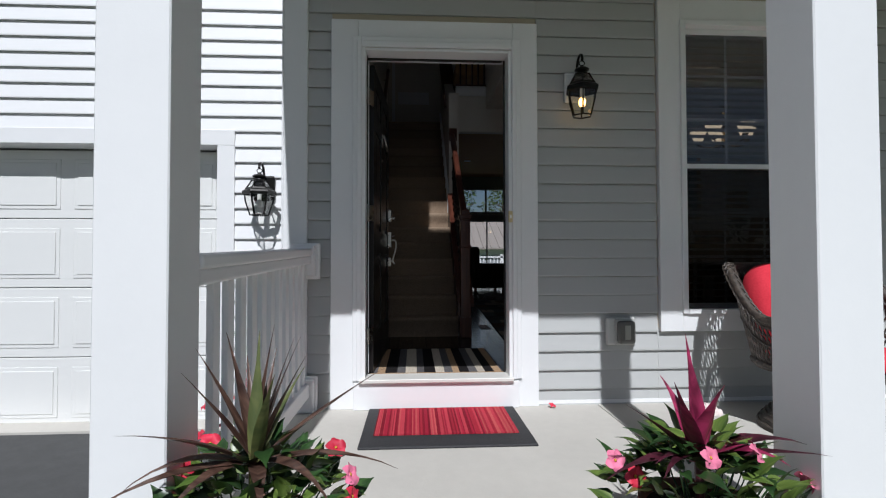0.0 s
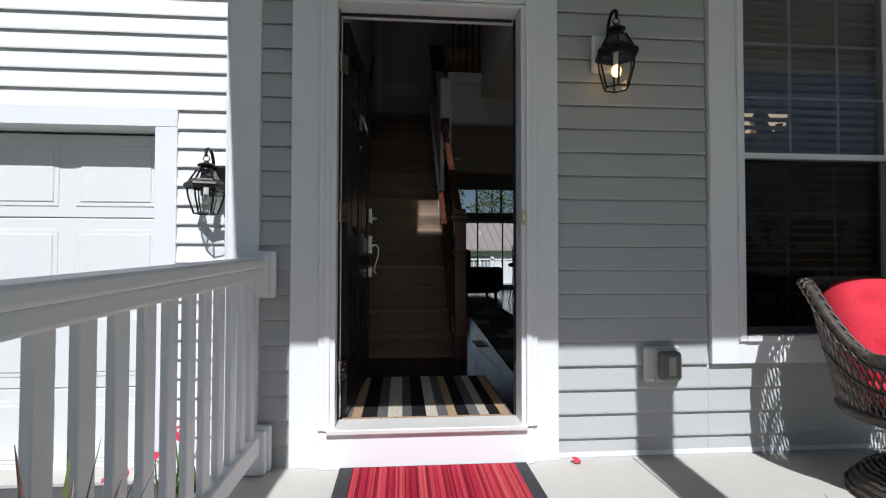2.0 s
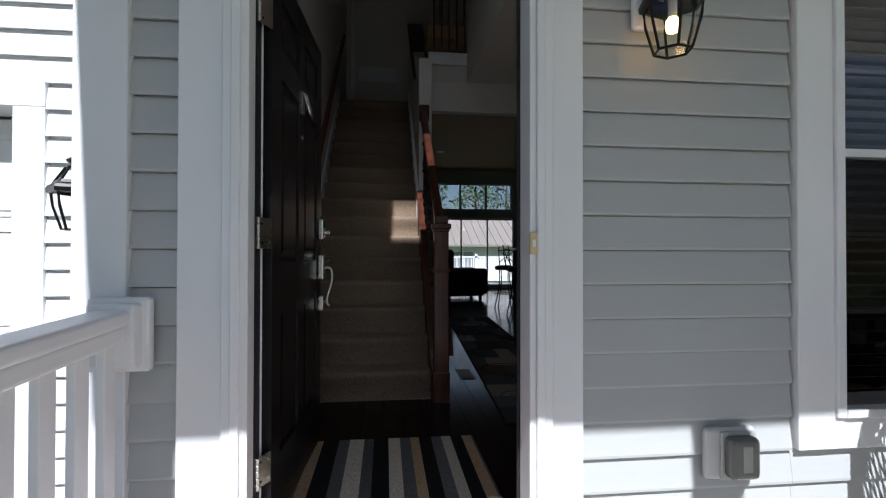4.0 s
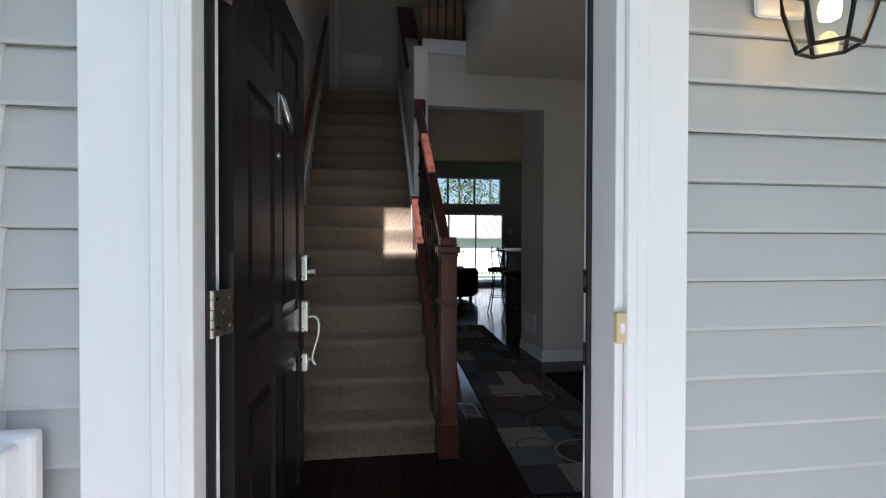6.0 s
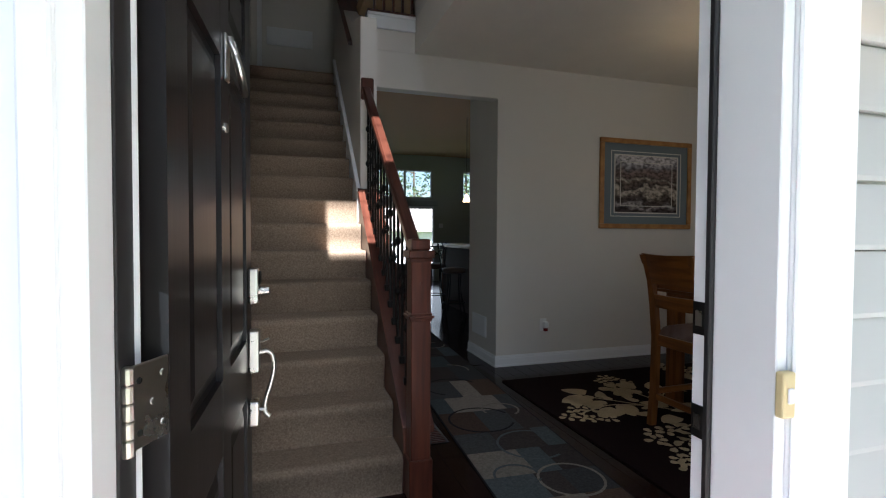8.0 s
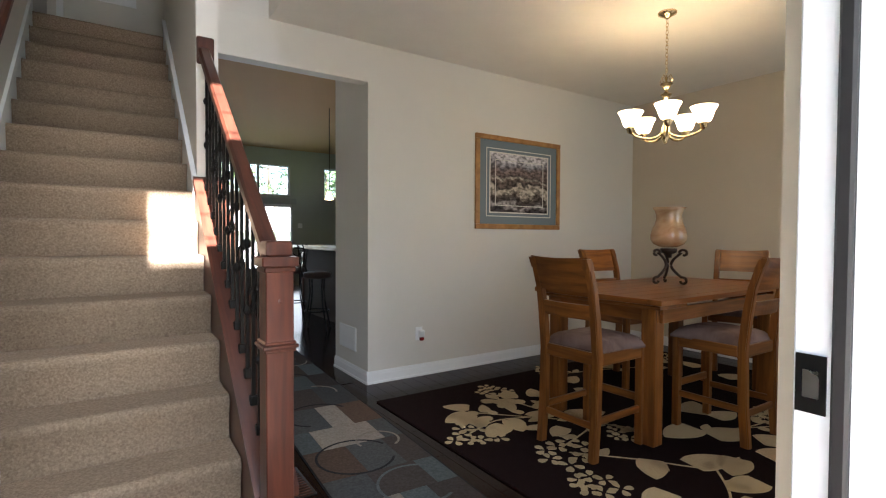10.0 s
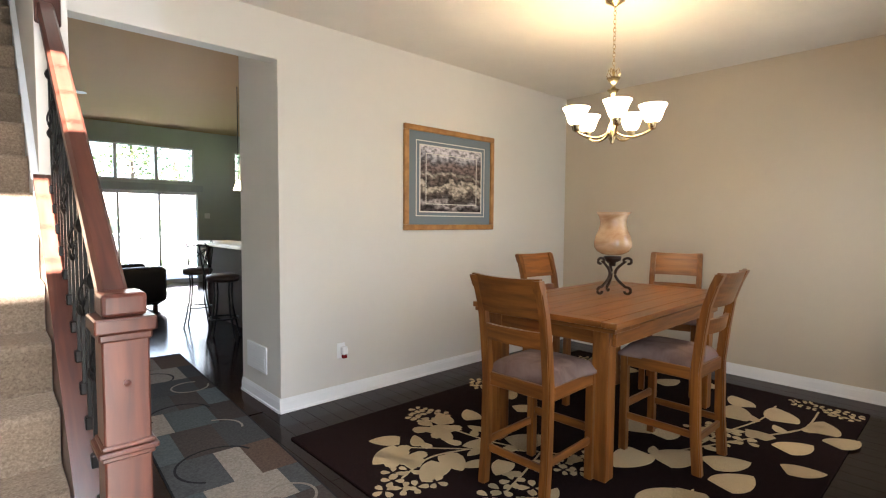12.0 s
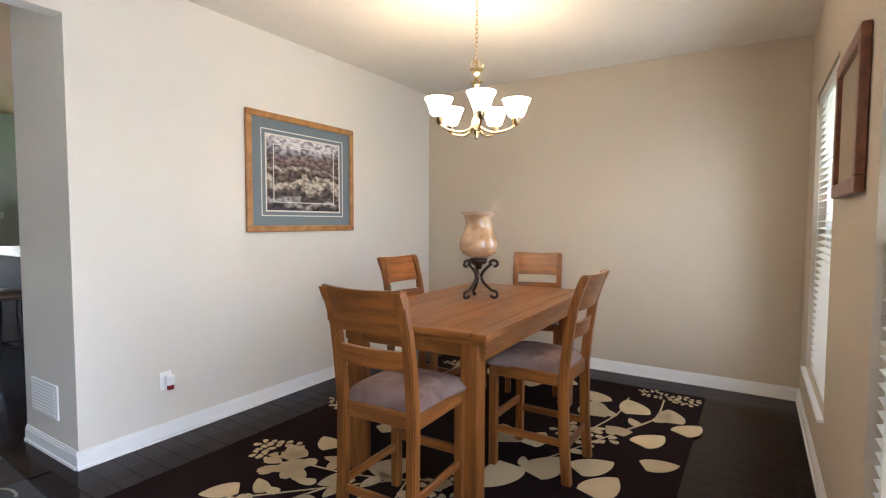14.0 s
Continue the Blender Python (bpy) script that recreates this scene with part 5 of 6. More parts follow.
rug_stem([(2.75, 4.3), (2.5, 4.1), (2.15, 4.0)])
for x, y, a, s in ((2.55, 4.56, 220, 0.26), (2.68, 4.40, -10, 0.3), (2.3, 4.3, 190, 0.26), (2.15, 4.05, 150, 0.26), (1.95, 4.2, 100, 0.22)):
    rug_piece(LEAF, x, y, a, s, "leaf")
# beyond the table
rug_stem([(3.35, 6.1), (3.9, 5.95), (4.4, 5.8), (4.8, 5.85)])
for x, y, a, s in ((4.0, 5.95, 60, 0.26), (4.3, 5.82, -40, 0.28), (4.6, 5.85, 30, 0.26), (4.75, 5.5, 70, 0.26), (4.6, 5.2, -20, 0.28), (4.8, 4.85, 40, 0.26)):
    rug_piece(LEAF, x, y, a, s, "leaf")
rug_cluster(4.85, 6.0, 0.13, 7)

runner = thing("hall_runner", pose(1.30, 6.62, 0, 0, 0, -3.0), "slate and taupe patchwork hall runner with rings", "rug")
RC = {k: mix_mat("runner_" + k, c, tuple(v * 1.45 for v in c), 0.97, noise_scale=70, bump=0.8, spec=0.05) for k, c in
      {"slate": (0.046, 0.046, 0.046), "steel": (0.062, 0.070, 0.070), "taupe": (0.042, 0.034, 0.030), "cream": (0.17, 0.145, 0.12), "rust": (0.07, 0.046, 0.034), "dark": (0.016, 0.015, 0.016)}.items()}
part("backing", boxes((-0.33, 0.33, -2.45, 2.45, 0.0, 0.005)), RC["dark"], runner)
random.seed(3)
y = -2.44
pat = (("slate", "cream", "rust"), ("steel", "taupe", "slate"), ("cream", "steel", "taupe"), ("slate", "taupe", "steel"), ("rust", "slate", "taupe"), ("steel", "cream", "slate"))
i = 0
while y < 2.43:
    h = min(random.uniform(0.24, 0.5), 2.44 - y)
    cuts = sorted((random.uniform(-0.2, -0.02), random.uniform(0.05, 0.22)))
    xs = [-0.32, *cuts, 0.32]
    for k, (xa, xb) in enumerate(zip(xs, xs[1:])):
        d = random.uniform(-0.02, 0.02) if 0.3 < h else 0
        part("patch", boxes((xa, xb - 0.002, y, y + h - 0.004, 0.005, 0.009)), RC[pat[i % 6][k]], runner)
    y += h
    i += 1


def ring(x, y, r, a0, a1, material, w=0.007):
    bm = bmesh.new()
    n = 28
    v = []
    for q in range(n + 1):
        a = radians(a0 + (a1 - a0) * q / n)
        v.append([bm.verts.new((x + (r + s) * math.cos(a), y + (r + s) * math.sin(a), z)) for s, z in ((-w, 0.008), (-w, 0.0108), (w, 0.0108), (w, 0.008))])
    for p, q in zip(v, v[1:]):
        for k in range(3):
            bm.faces.new((p[k], p[k + 1], q[k + 1], q[k]))
    bmesh.ops.recalc_face_normals(bm, faces=bm.faces)
    part("ring", bm, material, runner)


for x, y, r, a0, a1, c in ((0.12, -2.0, 0.17, 0, 360, "cream"), (-0.14, -1.9, 0.12, 0, 330, "steel"), (0.1, -1.55, 0.2, 30, 300, "steel"), (-0.06, -1.1, 0.22, 20, 330, "dark"), (0.14, -0.95, 0.13, -60, 200, "cream"), (-0.05, -0.35, 0.22, 20, 240, "dark"), (0.06, 0.15, 0.18, -20, 80, "cream"), (-0.05, 0.6, 0.2, 0, 200, "dark"), (0.15, 1.2, 0.14, 60, 360, "cream"), (-0.1, 1.6, 0.2, -40, 200, "dark")):
    ring(x, y, r, a0, a1, RC[c])

# floor register
reg = thing("floor_register", pose(0.80, 5.42, 0), "black slotted floor register beside the stairs", "floor vent")
part("frame", boxes((-0.06, 0.06, -0.17, 0.17, 0.0, 0.004)), M["iron"], reg)
for i in range(12):
    part("slat", boxes((-0.045, 0.045, -0.155 + i * 0.026, -0.147 + i * 0.026, 0.004, 0.008)), M["cherry"], reg)

# ---- wall things in the dining room ----
def landscape(name):
    """A valley print: dark foreground with a stream, pale meadows between woods, hazy hills and a light sky."""
    m = bpy.data.materials.new(name)
    m.use_nodes = True
    n, ln = m.node_tree.nodes, m.node_tree.links
    b = n["Principled BSDF"]
    b.inputs["Roughness"].default_value = 0.22
    tc, sp = n.new("ShaderNodeTexCoord"), n.new("ShaderNodeSeparateXYZ")
    ln.new(tc.outputs["Generated"], sp.inputs[0])

    def noise(sx, sz, detail):
        mp, a = n.new("ShaderNodeMapping"), n.new("ShaderNodeTexNoise")
        mp.inputs["Scale"].default_value = (sx, 1, sz)
        a.inputs["Scale"].default_value, a.inputs["Detail"].default_value = 1.0, detail
        ln.new(tc.outputs["Generated"], mp.inputs[0]), ln.new(mp.outputs[0], a.inputs[0])
        return a.outputs[0]
    wob = n.new("ShaderNodeMath")
    wob.operation = "MULTIPLY_ADD"
    wob.inputs[1].default_value = 0.6
    ln.new(noise(3.2, 3.0, 8), wob.inputs[0]), ln.new(sp.outputs[2], wob.inputs[2])
    cr = n.new("ShaderNodeValToRGB")
    e = cr.color_ramp.elements
    sh = n.new("ShaderNodeMath")
    sh.operation = "SUBTRACT"
    sh.inputs[1].default_value = 0.30
    ln.new(wob.outputs[0], sh.inputs[0]), ln.new(sh.outputs[0], cr.inputs[0])
    e[0].position, e[0].color = 0.04, (0.055, 0.045, 0.048, 1)
    e[1].position, e[1].color = 0.97, (0.62, 0.59, 0.62, 1)
    for p, c in ((0.14, (0.40, 0.36, 0.36)), (0.20, (0.075, 0.06, 0.058)), (0.28, (0.11, 0.085, 0.075)), (0.33, (0.50, 0.44, 0.37)), (0.40, (0.43, 0.37, 0.31)), (0.43, (0.065, 0.055, 0.052)), (0.50, (0.17, 0.125, 0.11)), (0.54, (0.47, 0.42, 0.36)),
                 (0.60, (0.11, 0.087, 0.083)), (0.70, (0.23, 0.165, 0.155)), (0.80, (0.18, 0.16, 0.17)), (0.88, (0.38, 0.36, 0.40))):
        x = e.new(p)
        x.color = (*c, 1)
    tr = n.new("ShaderNodeMapRange")
    tr.inputs[1].default_value, tr.inputs[2].default_value, tr.inputs[3].default_value, tr.inputs[4].default_value = 0.40, 0.58, 0.35, 1.15
    ln.new(noise(16, 20, 5), tr.inputs[0])
    mu = n.new("ShaderNodeVectorMath")
    mu.operation = "SCALE"
    ln.new(cr.outputs[0], mu.inputs[0]), ln.new(tr.outputs[0], mu.inputs["Scale"]), ln.new(mu.outputs[0], b.inputs["Base Color"])
    return m


pic = thing("framed_landscape", pose(2.975, BACK, 1.345), "landscape print with blue-grey mat in an oak frame", "picture")
PW, PH = 1.16, 0.93
FR = mix_mat("oak_picture_frame", (0.34, 0.15, 0.04), (0.50, 0.25, 0.075), 0.35, scale=(3, 8, 3), noise_scale=4, bump=0.05)
for d in ((0, PW, -0.03, -0.001, 0, 0.05), (0, PW, -0.03, -0.001, PH - 0.05, PH), (0, 0.05, -0.0302, -0.001, 0.0502, PH - 0.0502), (PW - 0.05, PW, -0.0302, -0.001, 0.0502, PH - 0.0502)):
    part("frame_side", boxes(d, bevel=0.006, seg=2), FR, pic)
MATB = mat("blue_grey_matboard", (0.15, 0.183, 0.205), 0.9, var=0.05)
part("mat_board", boxes((0.045, PW - 0.045, -0.014, -0.002, 0.045, PH - 0.045)), MATB, pic, "blue-grey mat")
CREAM = mat("cream_bevel", (0.66, 0.64, 0.58), 0.8, var=0.03)


def outline_rect(x0, x1, z0, z1, w, y0, y1):
    return boxes((x0, x1, y0, y1, z0, z0 + w), (x0, x1, y0, y1, z1 - w, z1), (x0, x0 + w, y0, y1, z0 + w, z1 - w), (x1 - w, x1, y0, y1, z0 + w, z1 - w))


part("mat_line", outline_rect(0.135, PW - 0.135, 0.125, PH - 0.125, 0.008, -0.0155, -0.0135), CREAM, pic)
part("mat_line", outline_rect(0.175, PW - 0.175, 0.16, PH - 0.16, 0.012, -0.0155, -0.0135), CREAM, pic)
part("print", boxes((0.187, PW - 0.187, -0.0150, -0.0138, 0.172, PH - 0.172)), landscape("valley_print"), pic, "dim landscape print")
part("print_line", outline_rect(0.25, PW - 0.25, 0.235, PH - 0.235, 0.006, -0.0165, -0.0148), CREAM, pic)

pic2 = thing("framed_print", pose(3.60, IN + 0.001, 1.545, 0, 0, 180), "small framed print in red-brown wood between the windows", "picture")
QW, QH = 0.66, 0.61
FR2 = mix_mat("redbrown_frame", (0.13, 0.04, 0.02), (0.22, 0.075, 0.035), 0.35, scale=(3, 3, 3), noise_scale=6, bump=0.05)
for d in ((0, QW, -0.035, -0.001, 0, 0.06), (0, QW, -0.035, -0.001, QH - 0.06, QH), (0, 0.06, -0.0352, -0.001, 0.0602, QH - 0.0602), (QW - 0.06, QW, -0.0352, -0.001, 0.0602, QH - 0.0602)):
    part("frame_side", boxes(d, bevel=0.006, seg=2), FR2, pic2)
part("print", boxes((0.055, QW - 0.055, -0.016, -0.002, 0.055, QH - 0.055)), mat("tan_print", (0.34, 0.28, 0.20), 0.6, var=0.2, scale=8), pic2)

wo = thing("wall_outlet", pose(2.35, BACK, 0.385), "white wall outlet with a plug-in air freshener", "outlet")
part("plate", boxes((-0.037, 0.037, -0.006, 0.0, -0.06, 0.06), bevel=0.002), WHITE, wo)
af = part("air_freshener", boxes((-0.012, 0.04, -0.05, -0.006, -0.03, 0.035), bevel=0.012, seg=3), WHITE, wo, "white plug-in air freshener")
part("oil_bottle", boxes((-0.004, 0.034, -0.046, -0.012, -0.062, -0.028), bevel=0.008, seg=2), mat("red_scented_oil", (0.18, 0.012, 0.012), 0.12), af, "dark red oil bottle")

vent = thing("wall_vent", pose(1.845, 7.19, 0.34), "white return-air panel low on the hall wall", "vent")
part("frame", boxes((-0.012, 0.0, -0.185, 0.185, -0.105, 0.105), bevel=0.003), WHITE, vent)
for i in range(9):
    part("slat", boxes((-0.016, -0.011, -0.165, 0.165, -0.088 + i * 0.02, -0.078 + i * 0.02)), WHITE, vent)
uv = thing("upper_vent", pose(0.0, 9.599, 3.95), "white return-air grille at the head of the stairs", "vent")
part("frame", boxes((-0.30, 0.30, -0.012, 0.0, -0.12, 0.12), bevel=0.003), WHITE, uv)
for i in range(9):
    part("slat", boxes((-0.27, 0.27, -0.017, -0.011, -0.10 + i * 0.023, -0.088 + i * 0.023)), WHITE, uv)
structure("trim_upper_door", boxes((-0.42, -0.36, 9.57, 9.599, 3.09, 5.2), bevel=0.003), WHITE, "white door casing at the head of the stairs", "trim")

# ---- great room ----
slide = tagged(thing("sliding_door"), "wide white-framed sliding glass door to the deck", "sliding door", "", "structure")
for i in range(4):
    x0 = 0.78 + i * 0.77
    pn = part("door_panel", boxes((x0, x0 + 0.02, FAR + 0.05, FAR + 0.09, 0.02, 2.05), (x0 + 0.75, x0 + 0.77, FAR + 0.05, FAR + 0.09, 0.02, 2.05), (x0 + 0.0201, x0 + 0.7499, FAR + 0.05, FAR + 0.09, 0.02, 0.10), (x0 + 0.0201, x0 + 0.7499, FAR + 0.05, FAR + 0.09, 1.98, 2.05)), WHITE, slide)
    q = part("pane", boxes((x0 + 0.02, x0 + 0.75, FAR + 0.068, FAR + 0.072, 0.10, 1.98)), M["glass"], pn)
    q.visible_shadow = False
part("valance", boxes((0.70, 3.95, FAR - 0.08, FAR - 0.002, 2.06, 2.20), bevel=0.005), mat("grey_valance", (0.36, 0.38, 0.37), 0.7), slide, "grey blind valance")
tw = tagged(thing("transom_windows"), "row of white transom windows above the door", "window", "", "structure")
for x0, x1 in [(0.78 + i * 0.755, 1.535 + i * 0.755) for i in range(4)] + [(4.70, 5.25)]:
    sa = part("sash", outline_rect(x0, x1, 2.27, 3.02, 0.03, FAR + 0.05, FAR + 0.09), WHITE, tw)
    q = part("pane", boxes((x0 + 0.03, x1 - 0.03, FAR + 0.068, FAR + 0.071, 2.30, 2.99)), M["glass"], sa)
    q.visible_shadow = False

LEATHER = mat("black_leather", (0.012, 0.011, 0.012), 0.42, var=0.2, bump=0.25, bscale=40)
arm = thing("armchair", pose(1.85, 12.6, 0, 0, 0, 8), "black upholstered armchair with rolled arms", "armchair")
part("base", boxes((-0.44, 0.44, -0.42, 0.42, 0.06, 0.42), bevel=0.05, seg=3), LEATHER, arm, smooth=True)
part("seat_cushion", boxes((-0.30, 0.36, -0.30, 0.30, 0.40, 0.55), bevel=0.06, seg=3), LEATHER, arm, smooth=True)
bk = boxes((-0.50, -0.24, -0.38, 0.38, 0.30, 1.10), bevel=0.09, seg=4)
part("back", bk, LEATHER, arm, smooth=True)
for s in (-1, 1):
    part("arm", boxes((-0.40, 0.50, s * 0.41 - 0.11, s * 0.41 + 0.11, 0.10, 0.68), bevel=0.09, seg=4), LEATHER, arm, smooth=True)
for x in (-0.36, 0.36):
    for y in (-0.34, 0.34):
        part("foot", boxes((x - 0.03, x + 0.03, y - 0.03, y + 0.03, 0.0, 0.08)), M["cherry"], arm)


def bar_stool():
    s = thing("bar_stool", None, "black iron bar stool with round padded swivel seat", "bar stool", "bar stools")
    bm = lathe([(0.0, 0.70), (0.17, 0.70), (0.19, 0.73), (0.185, 0.765), (0.12, 0.785), (0.0, 0.79)], 24)
    part("seat", bm, mat("brown_vinyl_seat", (0.06, 0.035, 0.028), 0.45, var=0.15) if "brown_vinyl_seat" not in bpy.data.materials else bpy.data.materials["brown_vinyl_seat"], s, "brown padded seat", smooth=True)
    for k in range(4):
        a = math.tau * (k + 0.5) / 4
        part("leg", tube([(r * math.cos(a), r * math.sin(a), z) for r, z in ((0.12, 0.70), (0.11, 0.55), (0.13, 0.35), (0.19, 0.10), (0.22, 0.0))], 0.011, 7), M["iron"], s)
    part("foot_ring", tube([(0.165 * math.cos(math.tau * k / 20), 0.165 * math.sin(math.tau * k / 20), 0.26) for k in range(20)], 0.009, 6, closed=True), M["iron"], s)
    for sg in (-1, 1):
        part("back_post", tube([(0.16, sg * 0.13, 0.72), (0.20, sg * 0.15, 0.95), (0.21, sg * 0.165, 1.10), (0.225, sg * 0.15, 1.14), (0.21, sg * 0.135, 1.12)], 0.010, 7), M["iron"], s)
        part("back_cross", tube([(0.185, sg * 0.14, 0.84), (0.20, 0.0, 0.95), (0.205, -sg * 0.155, 1.06)], 0.008, 6), M["iron"], s)
    part("back_rail", tube([(0.205, -0.16, 1.06), (0.225, 0, 1.075), (0.205, 0.16, 1.06)], 0.012, 7), M["iron"], s)
    return s


st = bar_stool()
st.matrix_basis = pose(2.36, 10.45, 0, 0, 0, 65)
copy_thing(st, pose(2.34, 9.42, 0, 0, 0, 150))
bar = thing("breakfast_bar", None, "breakfast bar with pale countertop on a dark base", "counter")
part("base", boxes((2.74, 2.92, 8.6, 11.2, 0, 1.06)), mat("dark_bar_panel", (0.055, 0.038, 0.032), 0.75, var=0.15, spec=0.2), bar)
part("end_panel", boxes((2.72, 2.94, 11.2, 11.24, 0, 1.06)), M["cherry"], bar)
part("countertop", boxes((2.55, 3.10, 8.55, 11.35, 1.06, 1.11), bevel=0.008, seg=2), mat("beige_laminate", (0.50, 0.42, 0.31), 0.35, var=0.1, scale=25), bar, "beige countertop")
pend = thing("pendant_lamp", pose(3.12, 11.0, 0), "small pendant lamp with glass cone, lit", "pendant lamp")
part("cord", tube([(0, 0, 2.0), (0, 0, GREAT_TOP)], 0.006, 6), M["iron"], pend)
part("shade", lathe([(0.02, 2.02), (0.035, 1.98), (0.07, 1.88), (0.068, 1.88), (0.03, 1.975), (0.016, 2.015)], 18), glow("pendant_glass", (1.0, 0.72, 0.38), 2.0), pend, "lit amber glass cone", smooth=True)

down = thing("recessed_light", pose(1.43, 13.04, GREAT_TOP), "round recessed downlight in the ceiling, lit", "ceiling light")
part("trim_ring", lathe([(0.062, -0.001), (0.095, -0.001), (0.098, -0.006), (0.090, -0.010), (0.064, -0.006)], 28), WHITE, down, smooth=True)
part("lens", lathe([(0.0, -0.004), (0.062, -0.003)], 28), glow("downlight_lens", (1.0, 0.9, 0.75), 0.12), down, "softly lit lens")
switch = thing("light_switch", pose(4.06, FAR, 1.52), "white double light switch beside the sliding door", "light switch")
part("plate", boxes((-0.058, 0.058, -0.007, 0.0, -0.06, 0.06), bevel=0.002), WHITE, switch)
for dx in (-0.026, 0.026):
    part("rocker", boxes((dx - 0.014, dx + 0.014, -0.0105, -0.006, -0.03, 0.03), bevel=0.002), WHITE, switch)

# ---- out at the back ----
structure("deck", boxes((-1.0, 8.0, FAR + 0.18, 19.4, -0.25, -0.06)), mat("grey_deck", (0.34, 0.35, 0.37), 0.8, var=0.12, scale=5, grain=(10, 0.5, 1)), "pale grey deck boards", "deck")
drl = thing("deck_railing", None, "white deck railing with square balusters", "railing")
part("top_rail", boxes((-1.0, 8.0, 19.28, 19.38, 0.86, 0.92)), WHITE, drl)
part("bottom_rail", boxes((-1.0, 8.0, 19.30, 19.36, 0.02, 0.07)), WHITE, drl)
dbm = mesh_of("baluster", boxes((-0.018, 0.018, 19.31, 19.35, 0.06, 0.87)), WHITE)
for i in range(62):
    o = part("baluster", dbm, None, drl)
    o.matrix_basis = pose(-0.9 + i * 0.135, 0, 0)
for i in range(5):
    part("post", boxes((-1.0 + i * 2.2, -0.9 + i * 2.2, 19.28, 19.38, -0.06, 1.0)), WHITE, drl)

nb = thing("neighbour_house", pose(6.0, 31.0, GROUND), "white neighbouring house with a taupe ribbed roof", "house")
part("wall", wall_with_holes(-11, 11, 0, 0.3, 0, 2.15, [(-1.9, -0.5, 0.7, 1.75), (3.0, 4.4, 0.7, 1.75)]), M["siding_sun_white"], nb)
part("side_wall", boxes((-11, -10.7, 0.3, 8, 0, 2.15), (10.7, 11, 0.3, 8, 0, 2.15), (-11, 11, 8, 8.3, 0, 2.15)), M["siding_sun_white"], nb)
ROOF = mat("taupe_ribbed_roof", (0.26, 0.23, 0.21), 0.8, var=0.1, scale=2)
bm = bmesh.new()
rv = [bm.verts.new(p) for p in ((-11.5, -0.5, 2.1), (11.5, -0.5, 2.1), (11.5, 4.1, 4.2), (-11.5, 4.1, 4.2), (-11.5, 8.8, 2.1), (11.5, 8.8, 2.1), (-11.5, -0.5, 2.0), (11.5, -0.5, 2.0), (11.5, 8.8, 2.0), (-11.5, 8.8, 2.0))]
for q in ((0, 1, 2, 3), (3, 2, 5, 4), (0, 3, 4, 9, 6), (1, 7, 8, 5, 2), (0, 6, 7, 1), (4, 5, 8, 9), (6, 9, 8, 7)):
    bm.faces.new([rv[i] for i in q])
bmesh.ops.recalc_face_normals(bm, faces=bm.faces)
rf = part("roof", bm, ROOF, nb, "taupe ribbed roof")
ribm = bmesh.new()
box(ribm, -0.03, 0.03, 0, 5.06, 0, 0.05)
ribme = mesh_of("rib", ribm, ROOF)
for i in range(46):
    o = part("rib", ribme, None, rf)
    o.matrix_basis = pose(-11.2 + i * 0.5, -0.5, 2.1, math.degrees(math.atan2(2.1, 4.6)))
for x0 in (-1.9, 3.0):
    wd = part("window", outline_rect(x0, x0 + 1.4, 0.7, 1.75, 0.07, -0.03, 0.05), WHITE, nb)
    part("muntin", boxes((x0 + 0.67, x0 + 0.73, -0.02, 0.04, 0.77, 1.68)), WHITE, wd)
    # pale grey base stands for the sky reflected in the panes
    part("pane", boxes((x0 + 0.07, x0 + 1.33, 0.06, 0.08, 0.77, 1.68)), mat("sky_tinted_pane", (0.30, 0.32, 0.34), 0.1) if x0 < 0 else bpy.data.materials["sky_tinted_pane"], wd)

# trees: tapered trunk, limbs and a crown of many small leaf clumps
BARK = mat("bark", (0.09, 0.065, 0.045), 0.9, var=0.3, scale=8, bump=0.8, bscale=25, grain=(3, 3, 0.5))
FOLI = [mix_mat(f"tree_leaves_{i}", c, tuple(v * 2.0 for v in c), 0.8, noise_scale=3, bump=0.2) for i, c in enumerate(((0.03, 0.055, 0.018), (0.045, 0.07, 0.02), (0.022, 0.045, 0.02)))]


